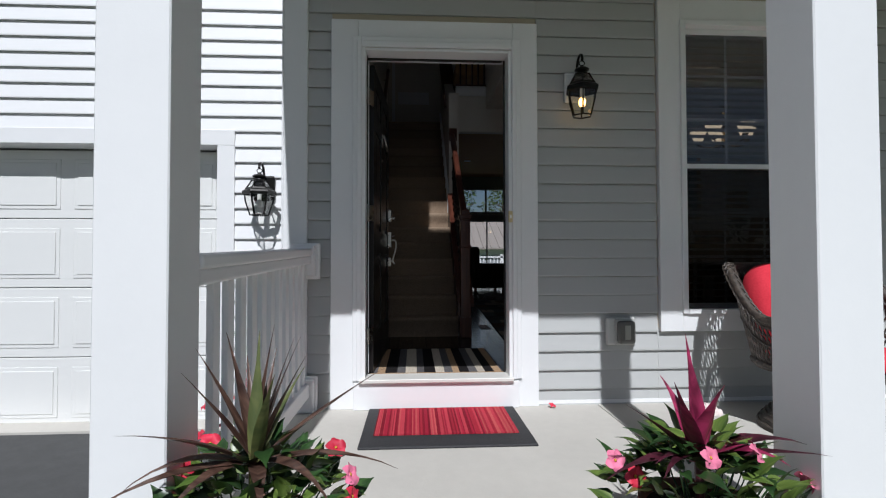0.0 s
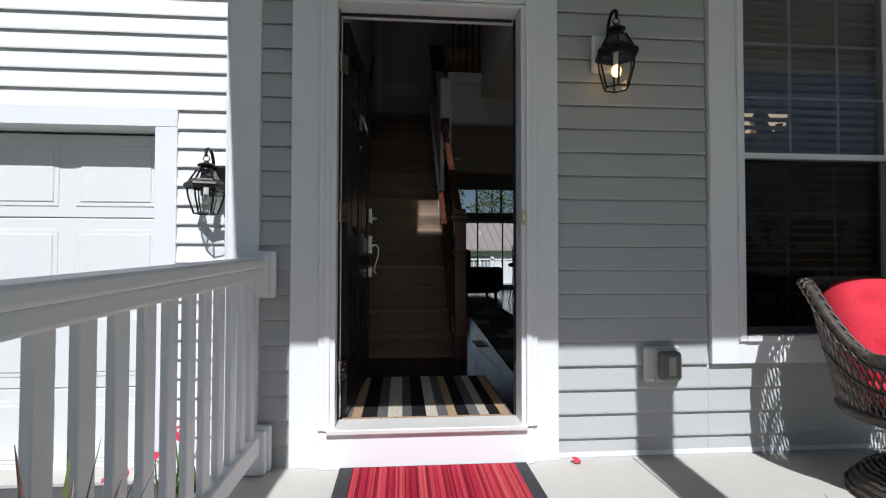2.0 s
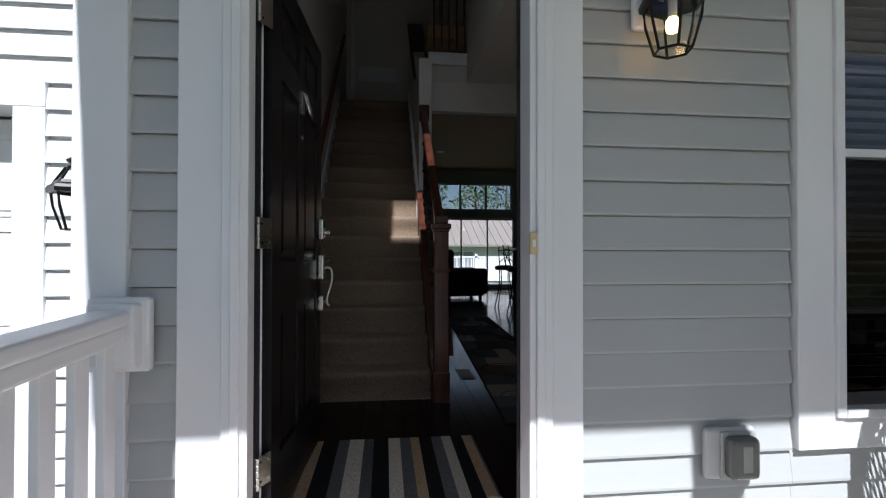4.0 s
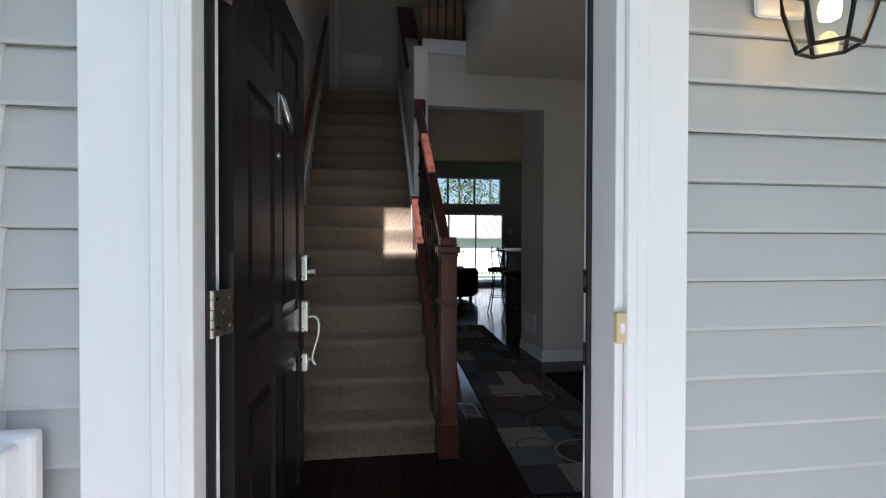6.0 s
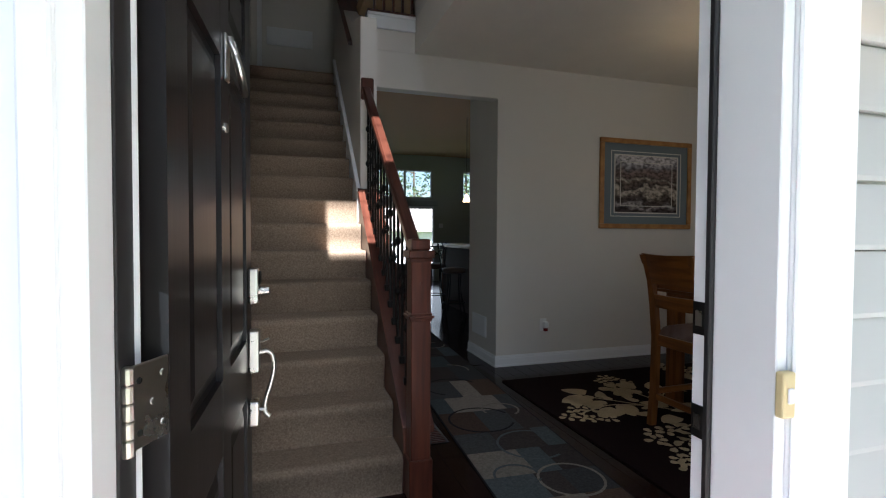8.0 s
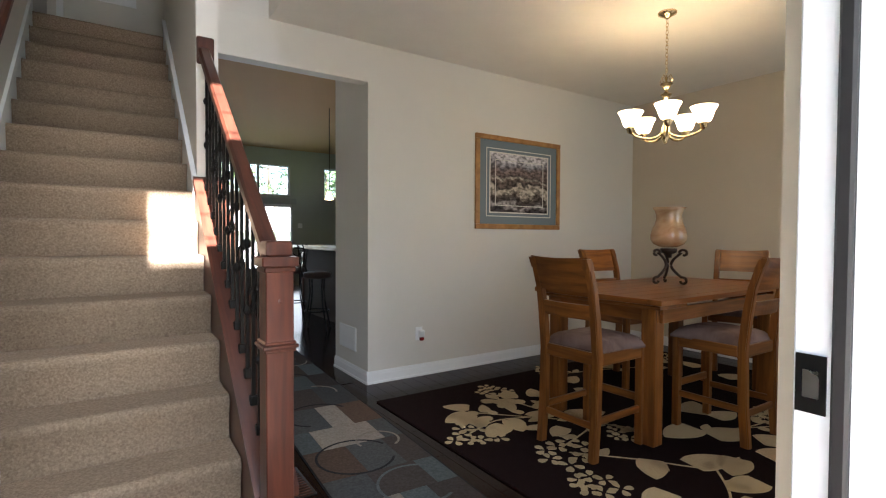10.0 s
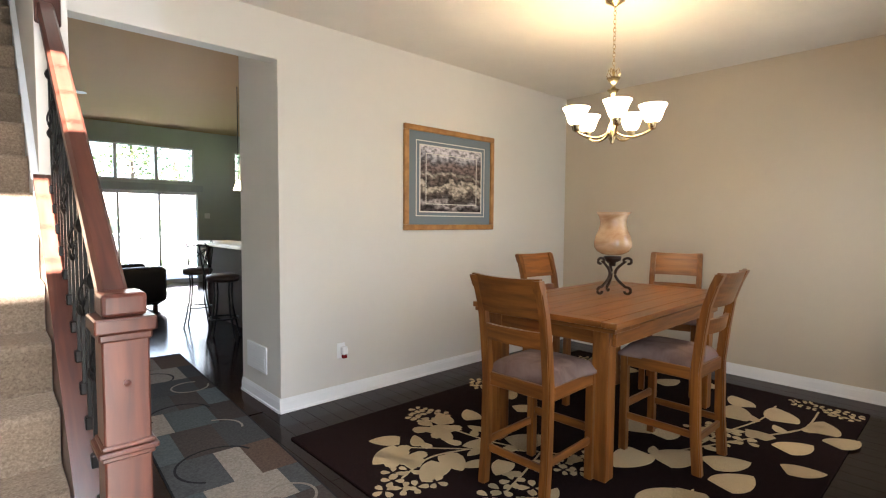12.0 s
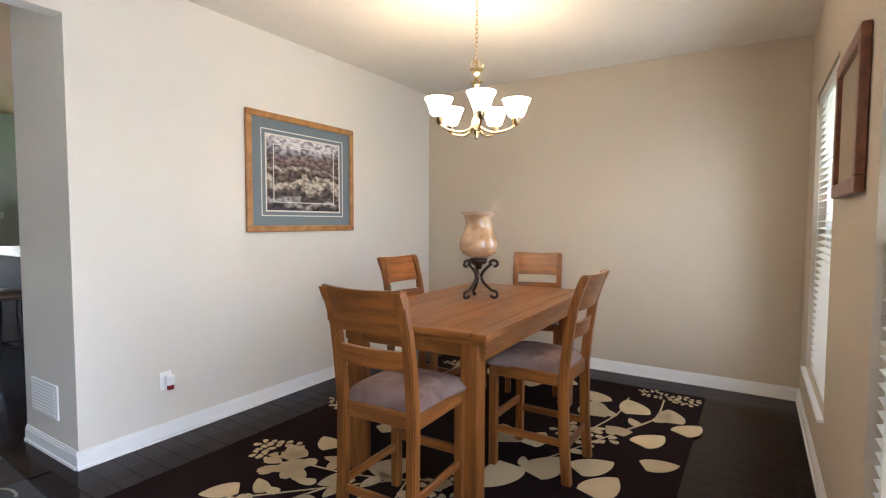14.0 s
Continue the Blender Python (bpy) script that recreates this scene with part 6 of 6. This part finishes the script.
def tree(x, y, h, seed, mtl):
    rnd = random.Random(seed)
    t = thing("tree", pose(x, y, GROUND), "leafy green tree with an uneven crown", "tree", "trees behind the house")
    bm = tube([(0, 0, 0), (0.05, 0.02, h * 0.3), (-0.05, 0.06, h * 0.65), (0, 0, h * 0.92)], [0.2, 0.16, 0.1, 0.03], 8)
    for k in range(9):
        a, z = rnd.uniform(0, 6.28), h * rnd.uniform(0.25, 0.8)
        L = h * 0.28 * (1.1 - z / h)
        tube([(0, 0, z), (L * 0.5 * math.cos(a), L * 0.5 * math.sin(a), z + L * 0.25), (L * math.cos(a), L * math.sin(a), z + L * 0.6)], [0.06, 0.04, 0.015], 5, bm)
    part("trunk", bm, BARK, t)
    verts, faces = [], []
    for k in range(1500):
        u = rnd.random()
        z = h * (0.22 + 0.78 * u)
        R = h * 0.30 * (math.sin(math.pi * (0.12 + 0.88 * u) ** 0.8) ** 0.7) * (0.75 + 0.35 * math.sin(5 * u + seed) * math.sin(3.1 * seed + 4 * u))
        a = rnd.uniform(0, 6.283)
        r = R * rnd.uniform(0.35, 1.0) ** 0.5 * (1 + 0.25 * math.sin(3 * a + seed + 6 * u))
        c = Vector((r * math.cos(a), r * math.sin(a), z))
        d1 = Vector((rnd.gauss(0, 1), rnd.gauss(0, 1), rnd.gauss(0, 0.7))).normalized()
        d2 = d1.cross(Vector((rnd.gauss(0, 1), rnd.gauss(0, 1), rnd.gauss(0, 1)))).normalized()
        s = rnd.uniform(0.09, 0.2)
        i0 = len(verts)
        for e in (d1 * s, d2 * s * 0.55, -d1 * s, -d2 * s * 0.55):
            verts.append(tuple(c + e))
        faces.append((i0, i0 + 1, i0 + 2, i0 + 3))
    me = bpy.data.meshes.new("crown")
    me.from_pydata(verts, [], faces)
    me.materials.append(mtl)
    part("crown", me, None, t)
    return t


for i, (x, y, h) in enumerate(((-6, 44, 8.5), (-2.5, 47, 9.5), (1.5, 43, 8.0), (4.5, 48, 10.0), (8.0, 44, 9.0), (11.5, 47, 10.5), (15.5, 44, 8.8), (19, 48, 10))):
    tree(x, y, h, i + 2, FOLI[i % 3])

# ---- planters on the porch ----
def blade(length, width, az, elev, droop, fold=0.25, n=7):
    """A long leaf from the origin, rising at elev and bending down by droop degrees."""
    bm = bmesh.new()
    p, ang = Vector((0, 0, 0)), radians(elev)
    rows = []
    for i in range(n + 1):
        u = i / n
        w = width * (0.45 + 0.55 * math.sin(math.pi * min(1, u * 1.25 + 0.1))) * (1 - u ** 3) if u < 1 else 0.0005
        nrm = Vector((-math.sin(ang), 0, math.cos(ang)))
        rows.append([bm.verts.new(p + Vector((0, -w, 0)) + nrm * w * fold), bm.verts.new(p), bm.verts.new(p + Vector((0, w, 0)) + nrm * w * fold)])
        p = p + Vector((math.cos(ang), 0, math.sin(ang))) * (length / n)
        ang -= radians(droop / n) * (0.4 + 1.2 * u)
    for a, b in zip(rows, rows[1:]):
        for k in range(2):
            bm.faces.new((a[k], a[k + 1], b[k + 1], b[k]))
    bm.transform(pose(0, 0, 0, 0, 0, az))
    return bm


def leafy(name, a, b, rough=0.4):
    return mix_mat(name, a, b, rough, scale=(2, 14, 2), noise_scale=5, bump=0.15)


SPIKE = [leafy("spike_leaf_green", (0.07, 0.09, 0.03), (0.14, 0.15, 0.05)), leafy("spike_leaf_bronze", (0.035, 0.017, 0.013), (0.12, 0.065, 0.045))]
WINE = [leafy("wine_leaf", (0.11, 0.006, 0.028), (0.36, 0.03, 0.10)), leafy("wine_leaf_dark", (0.035, 0.008, 0.014), (0.09, 0.015, 0.03))]
GREEN = [leafy("green_leaf", (0.055, 0.10, 0.018), (0.15, 0.21, 0.045), 0.34), leafy("green_leaf_dark", (0.018, 0.045, 0.014), (0.04, 0.09, 0.022), 0.32)]
PETALS = {k: mix_mat("petal_" + k, c, tuple(min(0.9, v * 1.3) for v in c), 0.6, noise_scale=20, bump=0.1) for k, c in {"red": (0.50, 0.02, 0.05), "pink": (0.62, 0.16, 0.26), "white": (0.72, 0.60, 0.56)}.items()}
POT = mat("terracotta_pot", (0.20, 0.10, 0.07), 0.8, var=0.15, scale=7, bump=0.3)
SOIL = mat("potting_soil", (0.03, 0.022, 0.016), 1.0, var=0.4, scale=30, bump=1.0)
GLEAF = [mesh_of("leaf", blade(0.072, 0.020, 0, 10, 45, 0.3, 5), g, True) for g in GREEN]


def flower_mesh(col):
    """A trumpet of five broad, slightly twisted petals on a short throat."""
    bm = bmesh.new()
    for k in range(5):
        rows = []
        for i in range(6):
            u = i / 5
            w = 0.006 + 0.021 * math.sin(math.pi * min(1.0, 0.12 + 0.80 * u)) ** 0.8 if i < 5 else 0.007
            r, z = 0.006 + 0.044 * u, 0.016 * math.sin(u * 2.6) - 0.010 * u * u
            row = []
            for v in (-1, 0, 1):
                p = Vector((r, v * w + 0.006 * u, z + 0.004 * v * u - 0.003 * (1 - abs(v))))
                row.append(bm.verts.new(pose(0, 0, 0, 0, 0, 72 * k) @ p))
            rows.append(row)
        for a, b in zip(rows, rows[1:]):
            for q in range(2):
                bm.faces.new((a[q], a[q + 1], b[q + 1], b[q]))
    tube([(0, 0, -0.045), (0, 0, -0.02), (0, 0, 0.002)], [0.003, 0.006, 0.009], 8, bm)
    return mesh_of("flower", bm, PETALS[col], True)


THROAT = mat("yellow_flower_throat", (0.55, 0.30, 0.03), 0.6)
EYE_ME = mesh_of("throat", lathe([(0.0, 0.006), (0.005, 0.0055), (0.0075, 0.003)], 8), THROAT, True)
FLOWERS = {k: flower_mesh(k) for k in PETALS}


def planter(x, y, label, seed, blooms):
    rnd = random.Random(seed)
    t = thing("planter", pose(x, y, PORCH), label, "potted plant", "porch planters")
    pr = [(0.11, 0.0), (0.12, 0.01), (0.155, 0.19), (0.17, 0.195), (0.17, 0.225), (0.155, 0.225), (0.148, 0.20)]
    part("pot", lathe(pr, 28), POT, t, smooth=True)
    part("soil", lathe([(0.0, 0.195), (0.149, 0.195), (0.149, 0.20), (0.0, 0.208)], 20), SOIL, t)
    for k in range(300):
        a, r = rnd.uniform(0, 360), 0.27 * rnd.random() ** 0.5
        z = 0.25 + 0.19 * (1 - (r / 0.27) ** 2) * rnd.uniform(0.35, 1.0) - 0.10 * max(0, r - 0.17) / 0.1 * rnd.random()
        o = part("leaf", GLEAF[rnd.random() < 0.5], None, t)
        o.matrix_basis = pose(r * math.cos(radians(a)), r * math.sin(radians(a)), z, rnd.uniform(-25, 25), rnd.uniform(-60, 10), a + rnd.uniform(-60, 60)) @ Matrix.Scale(rnd.uniform(0.8, 1.35), 4)
    for k in range(26):
        a, r = rnd.uniform(0, 6.28), 0.22 * rnd.random() ** 0.5
        zt = 0.22 + 0.15 * (1 - (r / 0.27) ** 2)
        part("stem", tube([(r * 0.4 * math.cos(a), r * 0.4 * math.sin(a), 0.2), (r * 0.8 * math.cos(a), r * 0.8 * math.sin(a), zt * 0.8), (r * math.cos(a), r * math.sin(a), zt)], 0.0025, 4), GREEN[1], t)
    for bx, by, bz, col, tx, ty in blooms:
        o = part("flower", FLOWERS[col], None, t, {"red": "red trumpet flower", "pink": "pink trumpet flower", "white": "white trumpet flower"}[col])
        o.matrix_basis = pose(bx, by, bz, tx, ty, rnd.uniform(0, 72)) @ Matrix.Scale(0.62, 4)
        part("throat", EYE_ME, None, o)
    return t


pl = planter(-0.41, 1.22, "terracotta planter with bronze spiky dracaena, green leaves and red flowers", 5,
             ((-0.16, 0.10, 0.40, "red", 50, -20), (-0.19, 0.02, 0.36, "red", 60, -30), (-0.24, -0.10, 0.27, "red", 70, -20), (0.26, -0.04, 0.36, "pink", 60, 20), (0.27, -0.08, 0.32, "red", 70, 30), (0.08, -0.24, 0.25, "red", 75, 0), (-0.05, -0.25, 0.22, "pink", 75, 0), (-0.12, -0.2, 0.26, "red", 70, -10), (0.2, 0.1, 0.38, "red", 40, 0)))
part("cane", tube([(0, 0, 0.20), (0.0, 0.0, 0.38)], 0.018, 10), SPIKE[0], pl)
for L, w, az, el, dr, m in ((0.36, 0.017, 95, 86, 8, 0), (0.38, 0.014, 40, 84, 6, 1), (0.36, 0.013, 20, 74, 10, 1), (0.36, 0.014, 170, 64, 12, 1), (0.32, 0.014, 185, 56, 10, 1), (0.38, 0.014, 140, 70, 12, 1), (0.36, 0.015, 5, 76, 8, 1), (0.34, 0.014, -20, 66, 10, 1),
                             (0.44, 0.015, 12, 38, 12, 1), (0.38, 0.016, 226, 34, 25, 1), (0.40, 0.018, -8, 14, 45, 1), (0.42, 0.018, 222, 14, 50, 1), (0.30, 0.018, -70, 18, 95, 1), (0.30, 0.018, -120, 18, 90, 1), (0.34, 0.018, -40, 20, 85, 1), (0.34, 0.018, 215, 25, 80, 1), (0.3, 0.016, 60, 55, 15, 0), (0.32, 0.015, 80, 70, 10, 1), (0.33, 0.014, 115, 60, 20, 1), (0.34, 0.014, -60, 62, 20, 0)):
    o = part("spiky_leaf", blade(L, w * 1.3, az, el, dr, 0.45, 8), SPIKE[m], pl, smooth=True)
    o.matrix_basis = pose(0, 0, 0.375)
pr = planter(0.85, 1.25, "terracotta planter with wine-red cordyline and pink flowers", 9,
             ((-0.26, -0.02, 0.36, "pink", 60, -40), (-0.22, -0.06, 0.33, "red", 65, -30), (-0.24, -0.12, 0.24, "red", 70, -20), (0.02, -0.24, 0.27, "white", 75, 0), (0.16, -0.2, 0.28, "pink", 65, 20), (0.07, -0.14, 0.42, "pink", 60, 10), (-0.04, -0.12, 0.40, "pink", 60, 0), (0.27, -0.06, 0.30, "pink", 55, 40), (0.22, 0.12, 0.30, "red", 40, 30), (-0.10, -0.24, 0.20, "red", 75, 0), (0.1, 0.1, 0.46, "white", 30, 0)))
part("cane", tube([(0, 0, 0.20), (0.0, 0.0, 0.36)], 0.014, 8), WINE[1], pr)
for L, w, az, el, dr, m in ((0.37, 0.033, 105, 84, 5, 0), (0.26, 0.048, -70, 78, 24, 0), (0.34, 0.026, 224, 54, 6, 0), (0.42, 0.024, 212, 35, 8, 1), (0.38, 0.032, 205, 17, 42, 1), (0.32, 0.032, -34, 22, 26, 1), (0.30, 0.050, -14, 32, 60, 1),
                            (0.24, 0.045, -45, 36, 80, 0), (0.26, 0.030, -140, 30, 80, 1), (0.28, 0.030, 100, 60, 30, 0), (0.26, 0.026, 215, 28, 50, 1)):
    o = part("broad_leaf", blade(L, w, az, el, dr, 0.35, 8), WINE[m], pr, smooth=True)
    o.matrix_basis = pose(0, 0, 0.34)

ff = thing("fallen_flower", pose(0.885, 2.945, PORCH + 0.017, 20, 10, 30), "red fallen flower lying on the porch slab", "flower")
part("petals", FLOWERS["red"], None, ff).matrix_basis = Matrix.Scale(0.48, 4)

# ---- wicker armchair ----
wc = thing("wicker_chair", pose(2.255, 2.43, PORCH, 0, 0, -90), "dark brown wicker swivel armchair with red tufted cushions", "armchair")


def wick(a, t):
    """A point of the chair's shell: a = 0 at the back, +-1 at the arm fronts; t = 0 at the seat, 1 at the top."""
    th = math.pi + a * radians(140)
    q = max(0.0, min(1.0, (0.74 - abs(a)) / 0.36))
    back = q * q * (3 - 2 * q)
    h = 0.61 + 0.28 * back
    r = 0.33 + t * (0.08 + 0.035 * back)
    return Vector((r * math.cos(th) * 1.05, r * math.sin(th), 0.36 + t * (h - 0.36)))


part("rim", tube([wick(i / 30, 1.0) for i in range(-30, 31)], [0.021 if abs(i) < 28 else 0.018 for i in range(-30, 31)], 10), M["wicker"], wc, smooth=True)
for q in range(8):
    ph = q * math.tau / 8
    twist = [(i, i * 0.42 * (1 if q % 2 else -1) + ph) for i in range(-110, 111)]
    part("rim_braid", tube([wick(i / 110, 1.0) + Vector((0.022 * math.cos(w), 0.022 * math.cos(w), 0.022 * math.sin(w))) for i, w in twist], 0.0042, 4), M["wicker"], wc)
part("seat_ring", tube([wick(i / 30, 0.0) for i in range(-30, 31)], 0.018, 8), M["wicker"], wc, smooth=True)
for t_ in (0.45, 0.86):
    part("mid_band", tube([wick(i / 30, t_) for i in range(-30, 31)], 0.010, 6), M["wicker"], wc, smooth=True)
for s in (-1, 1):
    for i in range(-34, 35):
        a0 = i / 34
        pts = [wick(max(-1, min(1, a0 + s * 0.10 * q)), q) for q in (0, 0.34, 0.67, 1.0)]
        part("lattice_strand", tube(pts, 0.0048, 4), M["wicker"], wc)
part("swivel_drum", lathe([(0.16, 0.33), (0.15, 0.20), (0.17, 0.09)], 24), M["iron"], wc, smooth=True)
part("woven_base", lathe([(0.17, 0.125), (0.24, 0.10), (0.30, 0.055), (0.325, 0.0), (0.31, 0.0)], 40), M["wicker"], wc, smooth=True)
for k in range(9):
    r, z = 0.175 + 0.018 * k, 0.130 - 0.0006 * (k * 1.55) ** 2.05
    part("weave_ring", tube([(r * math.cos(math.tau * i / 36), r * math.sin(math.tau * i / 36), z + 0.003 * (-1) ** i) for i in range(36)], 0.0075, 5, closed=True), M["wicker"], wc)
part("seat_deck", lathe([(0.0, 0.33), (0.33, 0.33), (0.33, 0.355), (0.0, 0.355)], 24), M["wicker"], wc)


def pillow(bm_pts_r, thick, n=18, pinch=0.03):
    bm = bmesh.new()
    top, bot = [], []
    for i in range(n + 1):
        rt, rb = [], []
        for j in range(n + 1):
            u, v = i / n * 2 - 1, j / n * 2 - 1
            k = (1 - abs(u) ** 3.5) * (1 - abs(v) ** 3.5)
            dd = sum(math.exp(-((u - a) ** 2 + (v - b) ** 2) / 0.03) for a, b in ((0, 0.0), (0.45, 0.4), (-0.45, 0.4), (0.45, -0.4), (-0.45, -0.4)))
            z = thick * max(0, k) ** 0.42 - pinch * dd
            s = 1 - 0.24 * (u * u * v * v)
            rt.append(bm.verts.new((u * bm_pts_r * s, v * bm_pts_r * s, max(0, z))))
            rb.append(rt[-1] if abs(u) == 1 or abs(v) == 1 else bm.verts.new((u * bm_pts_r * s, v * bm_pts_r * s, -0.5 * thick * max(0, k) ** 0.42)))
        top.append(rt), bot.append(rb)
    for g, flip in ((top, False), (bot, True)):
        for i in range(n):
            for j in range(n):
                q = [g[i][j], g[i + 1][j], g[i + 1][j + 1], g[i][j + 1]]
                try:
                    bm.faces.new(q[::-1] if flip else q)
                except ValueError:
                    pass
    bmesh.ops.recalc_face_normals(bm, faces=bm.faces)
    return bm


bm = pillow(0.28, 0.09)
bm.transform(pose(0.04, 0, 0.40))
part("seat_cushion", bm, M["red"], wc, "red seat cushion", smooth=True)
bm = pillow(0.265, 0.14, pinch=0.04)
bm.transform(pose(-0.27, 0, 0.66, 0, 72, 0))
part("back_cushion", bm, M["red"], wc, "red tufted back cushion", smooth=True)

# ---- bed beside the porch ----
random.seed(21)
structure("planting_bed", boxes((-1.30, -0.80, 1.0, 3.70, GROUND, GROUND + 0.03)), SOIL, "dark mulch bed beside the porch", "bed")
STRAP = [mesh_of("strap_leaf", blade(0.38, 0.009, 0, 72, 70, 0.3, 6), g, True) for g in (GREEN[0], SPIKE[0])]
for k in range(7):
    x, y = random.uniform(-1.12, -0.95), 1.5 + k * 0.29
    t = thing("daylily_clump", pose(x, y, GROUND + 0.03), "green strap-leaved daylily clump with red flowers", "plant", "bedding plants")
    for q in range(16):
        o = part("strap_leaf", random.choice(STRAP), None, t)
        o.matrix_basis = pose(random.uniform(-0.05, 0.05), random.uniform(-0.05, 0.05), 0, random.uniform(-15, 15), random.uniform(-25, 10), random.uniform(0, 360)) @ Matrix.Scale(random.uniform(0.8, 1.4), 4)
    for q in range(3):
        fx, fy, fz = random.uniform(-0.12, 0.12), random.uniform(-0.12, 0.12), random.uniform(0.36, 0.56)
        part("stalk", tube([(fx * 0.3, fy * 0.3, 0), (fx * 0.8, fy * 0.8, fz * 0.6), (fx, fy, fz - 0.03)], 0.0035, 5), GREEN[0], t)
        o = part("flower", FLOWERS["red"], None, t, "red flower")
        o.matrix_basis = pose(fx, fy, fz, random.uniform(-30, 40), random.uniform(-40, 40), 0) @ Matrix.Scale(0.65, 4)

# ---- hardwood planks, last ----
floor_ob = bpy.data.objects["floor"]
random.seed(8)
PLANK = {L: mesh_of("plank", boxes((0.0006, 0.1244, 0.0006, L - 0.0006, -0.012, 0.0), bevel=0.0012), M["floor"]) for L in (0.9, 1.2, 1.5)}
row = 0
x = LEFT
while x < RIGHT - 0.02:
    y = 3.105 - random.uniform(0, 0.8)
    while y < BACK + 0.12:
        L = random.choice((0.9, 1.2, 1.5))
        y0, y1 = max(3.105, y), min(BACK + 0.119, y + L)
        if y1 - y0 > 0.03:
            o = part("plank", PLANK[L], None, floor_ob)
            o.matrix_basis = pose(x, y0, 0) @ Matrix.Diagonal((min(1.0, (RIGHT - x) / 0.125), (y1 - y0) / L, 1, 1))
        y += L
    x += 0.125
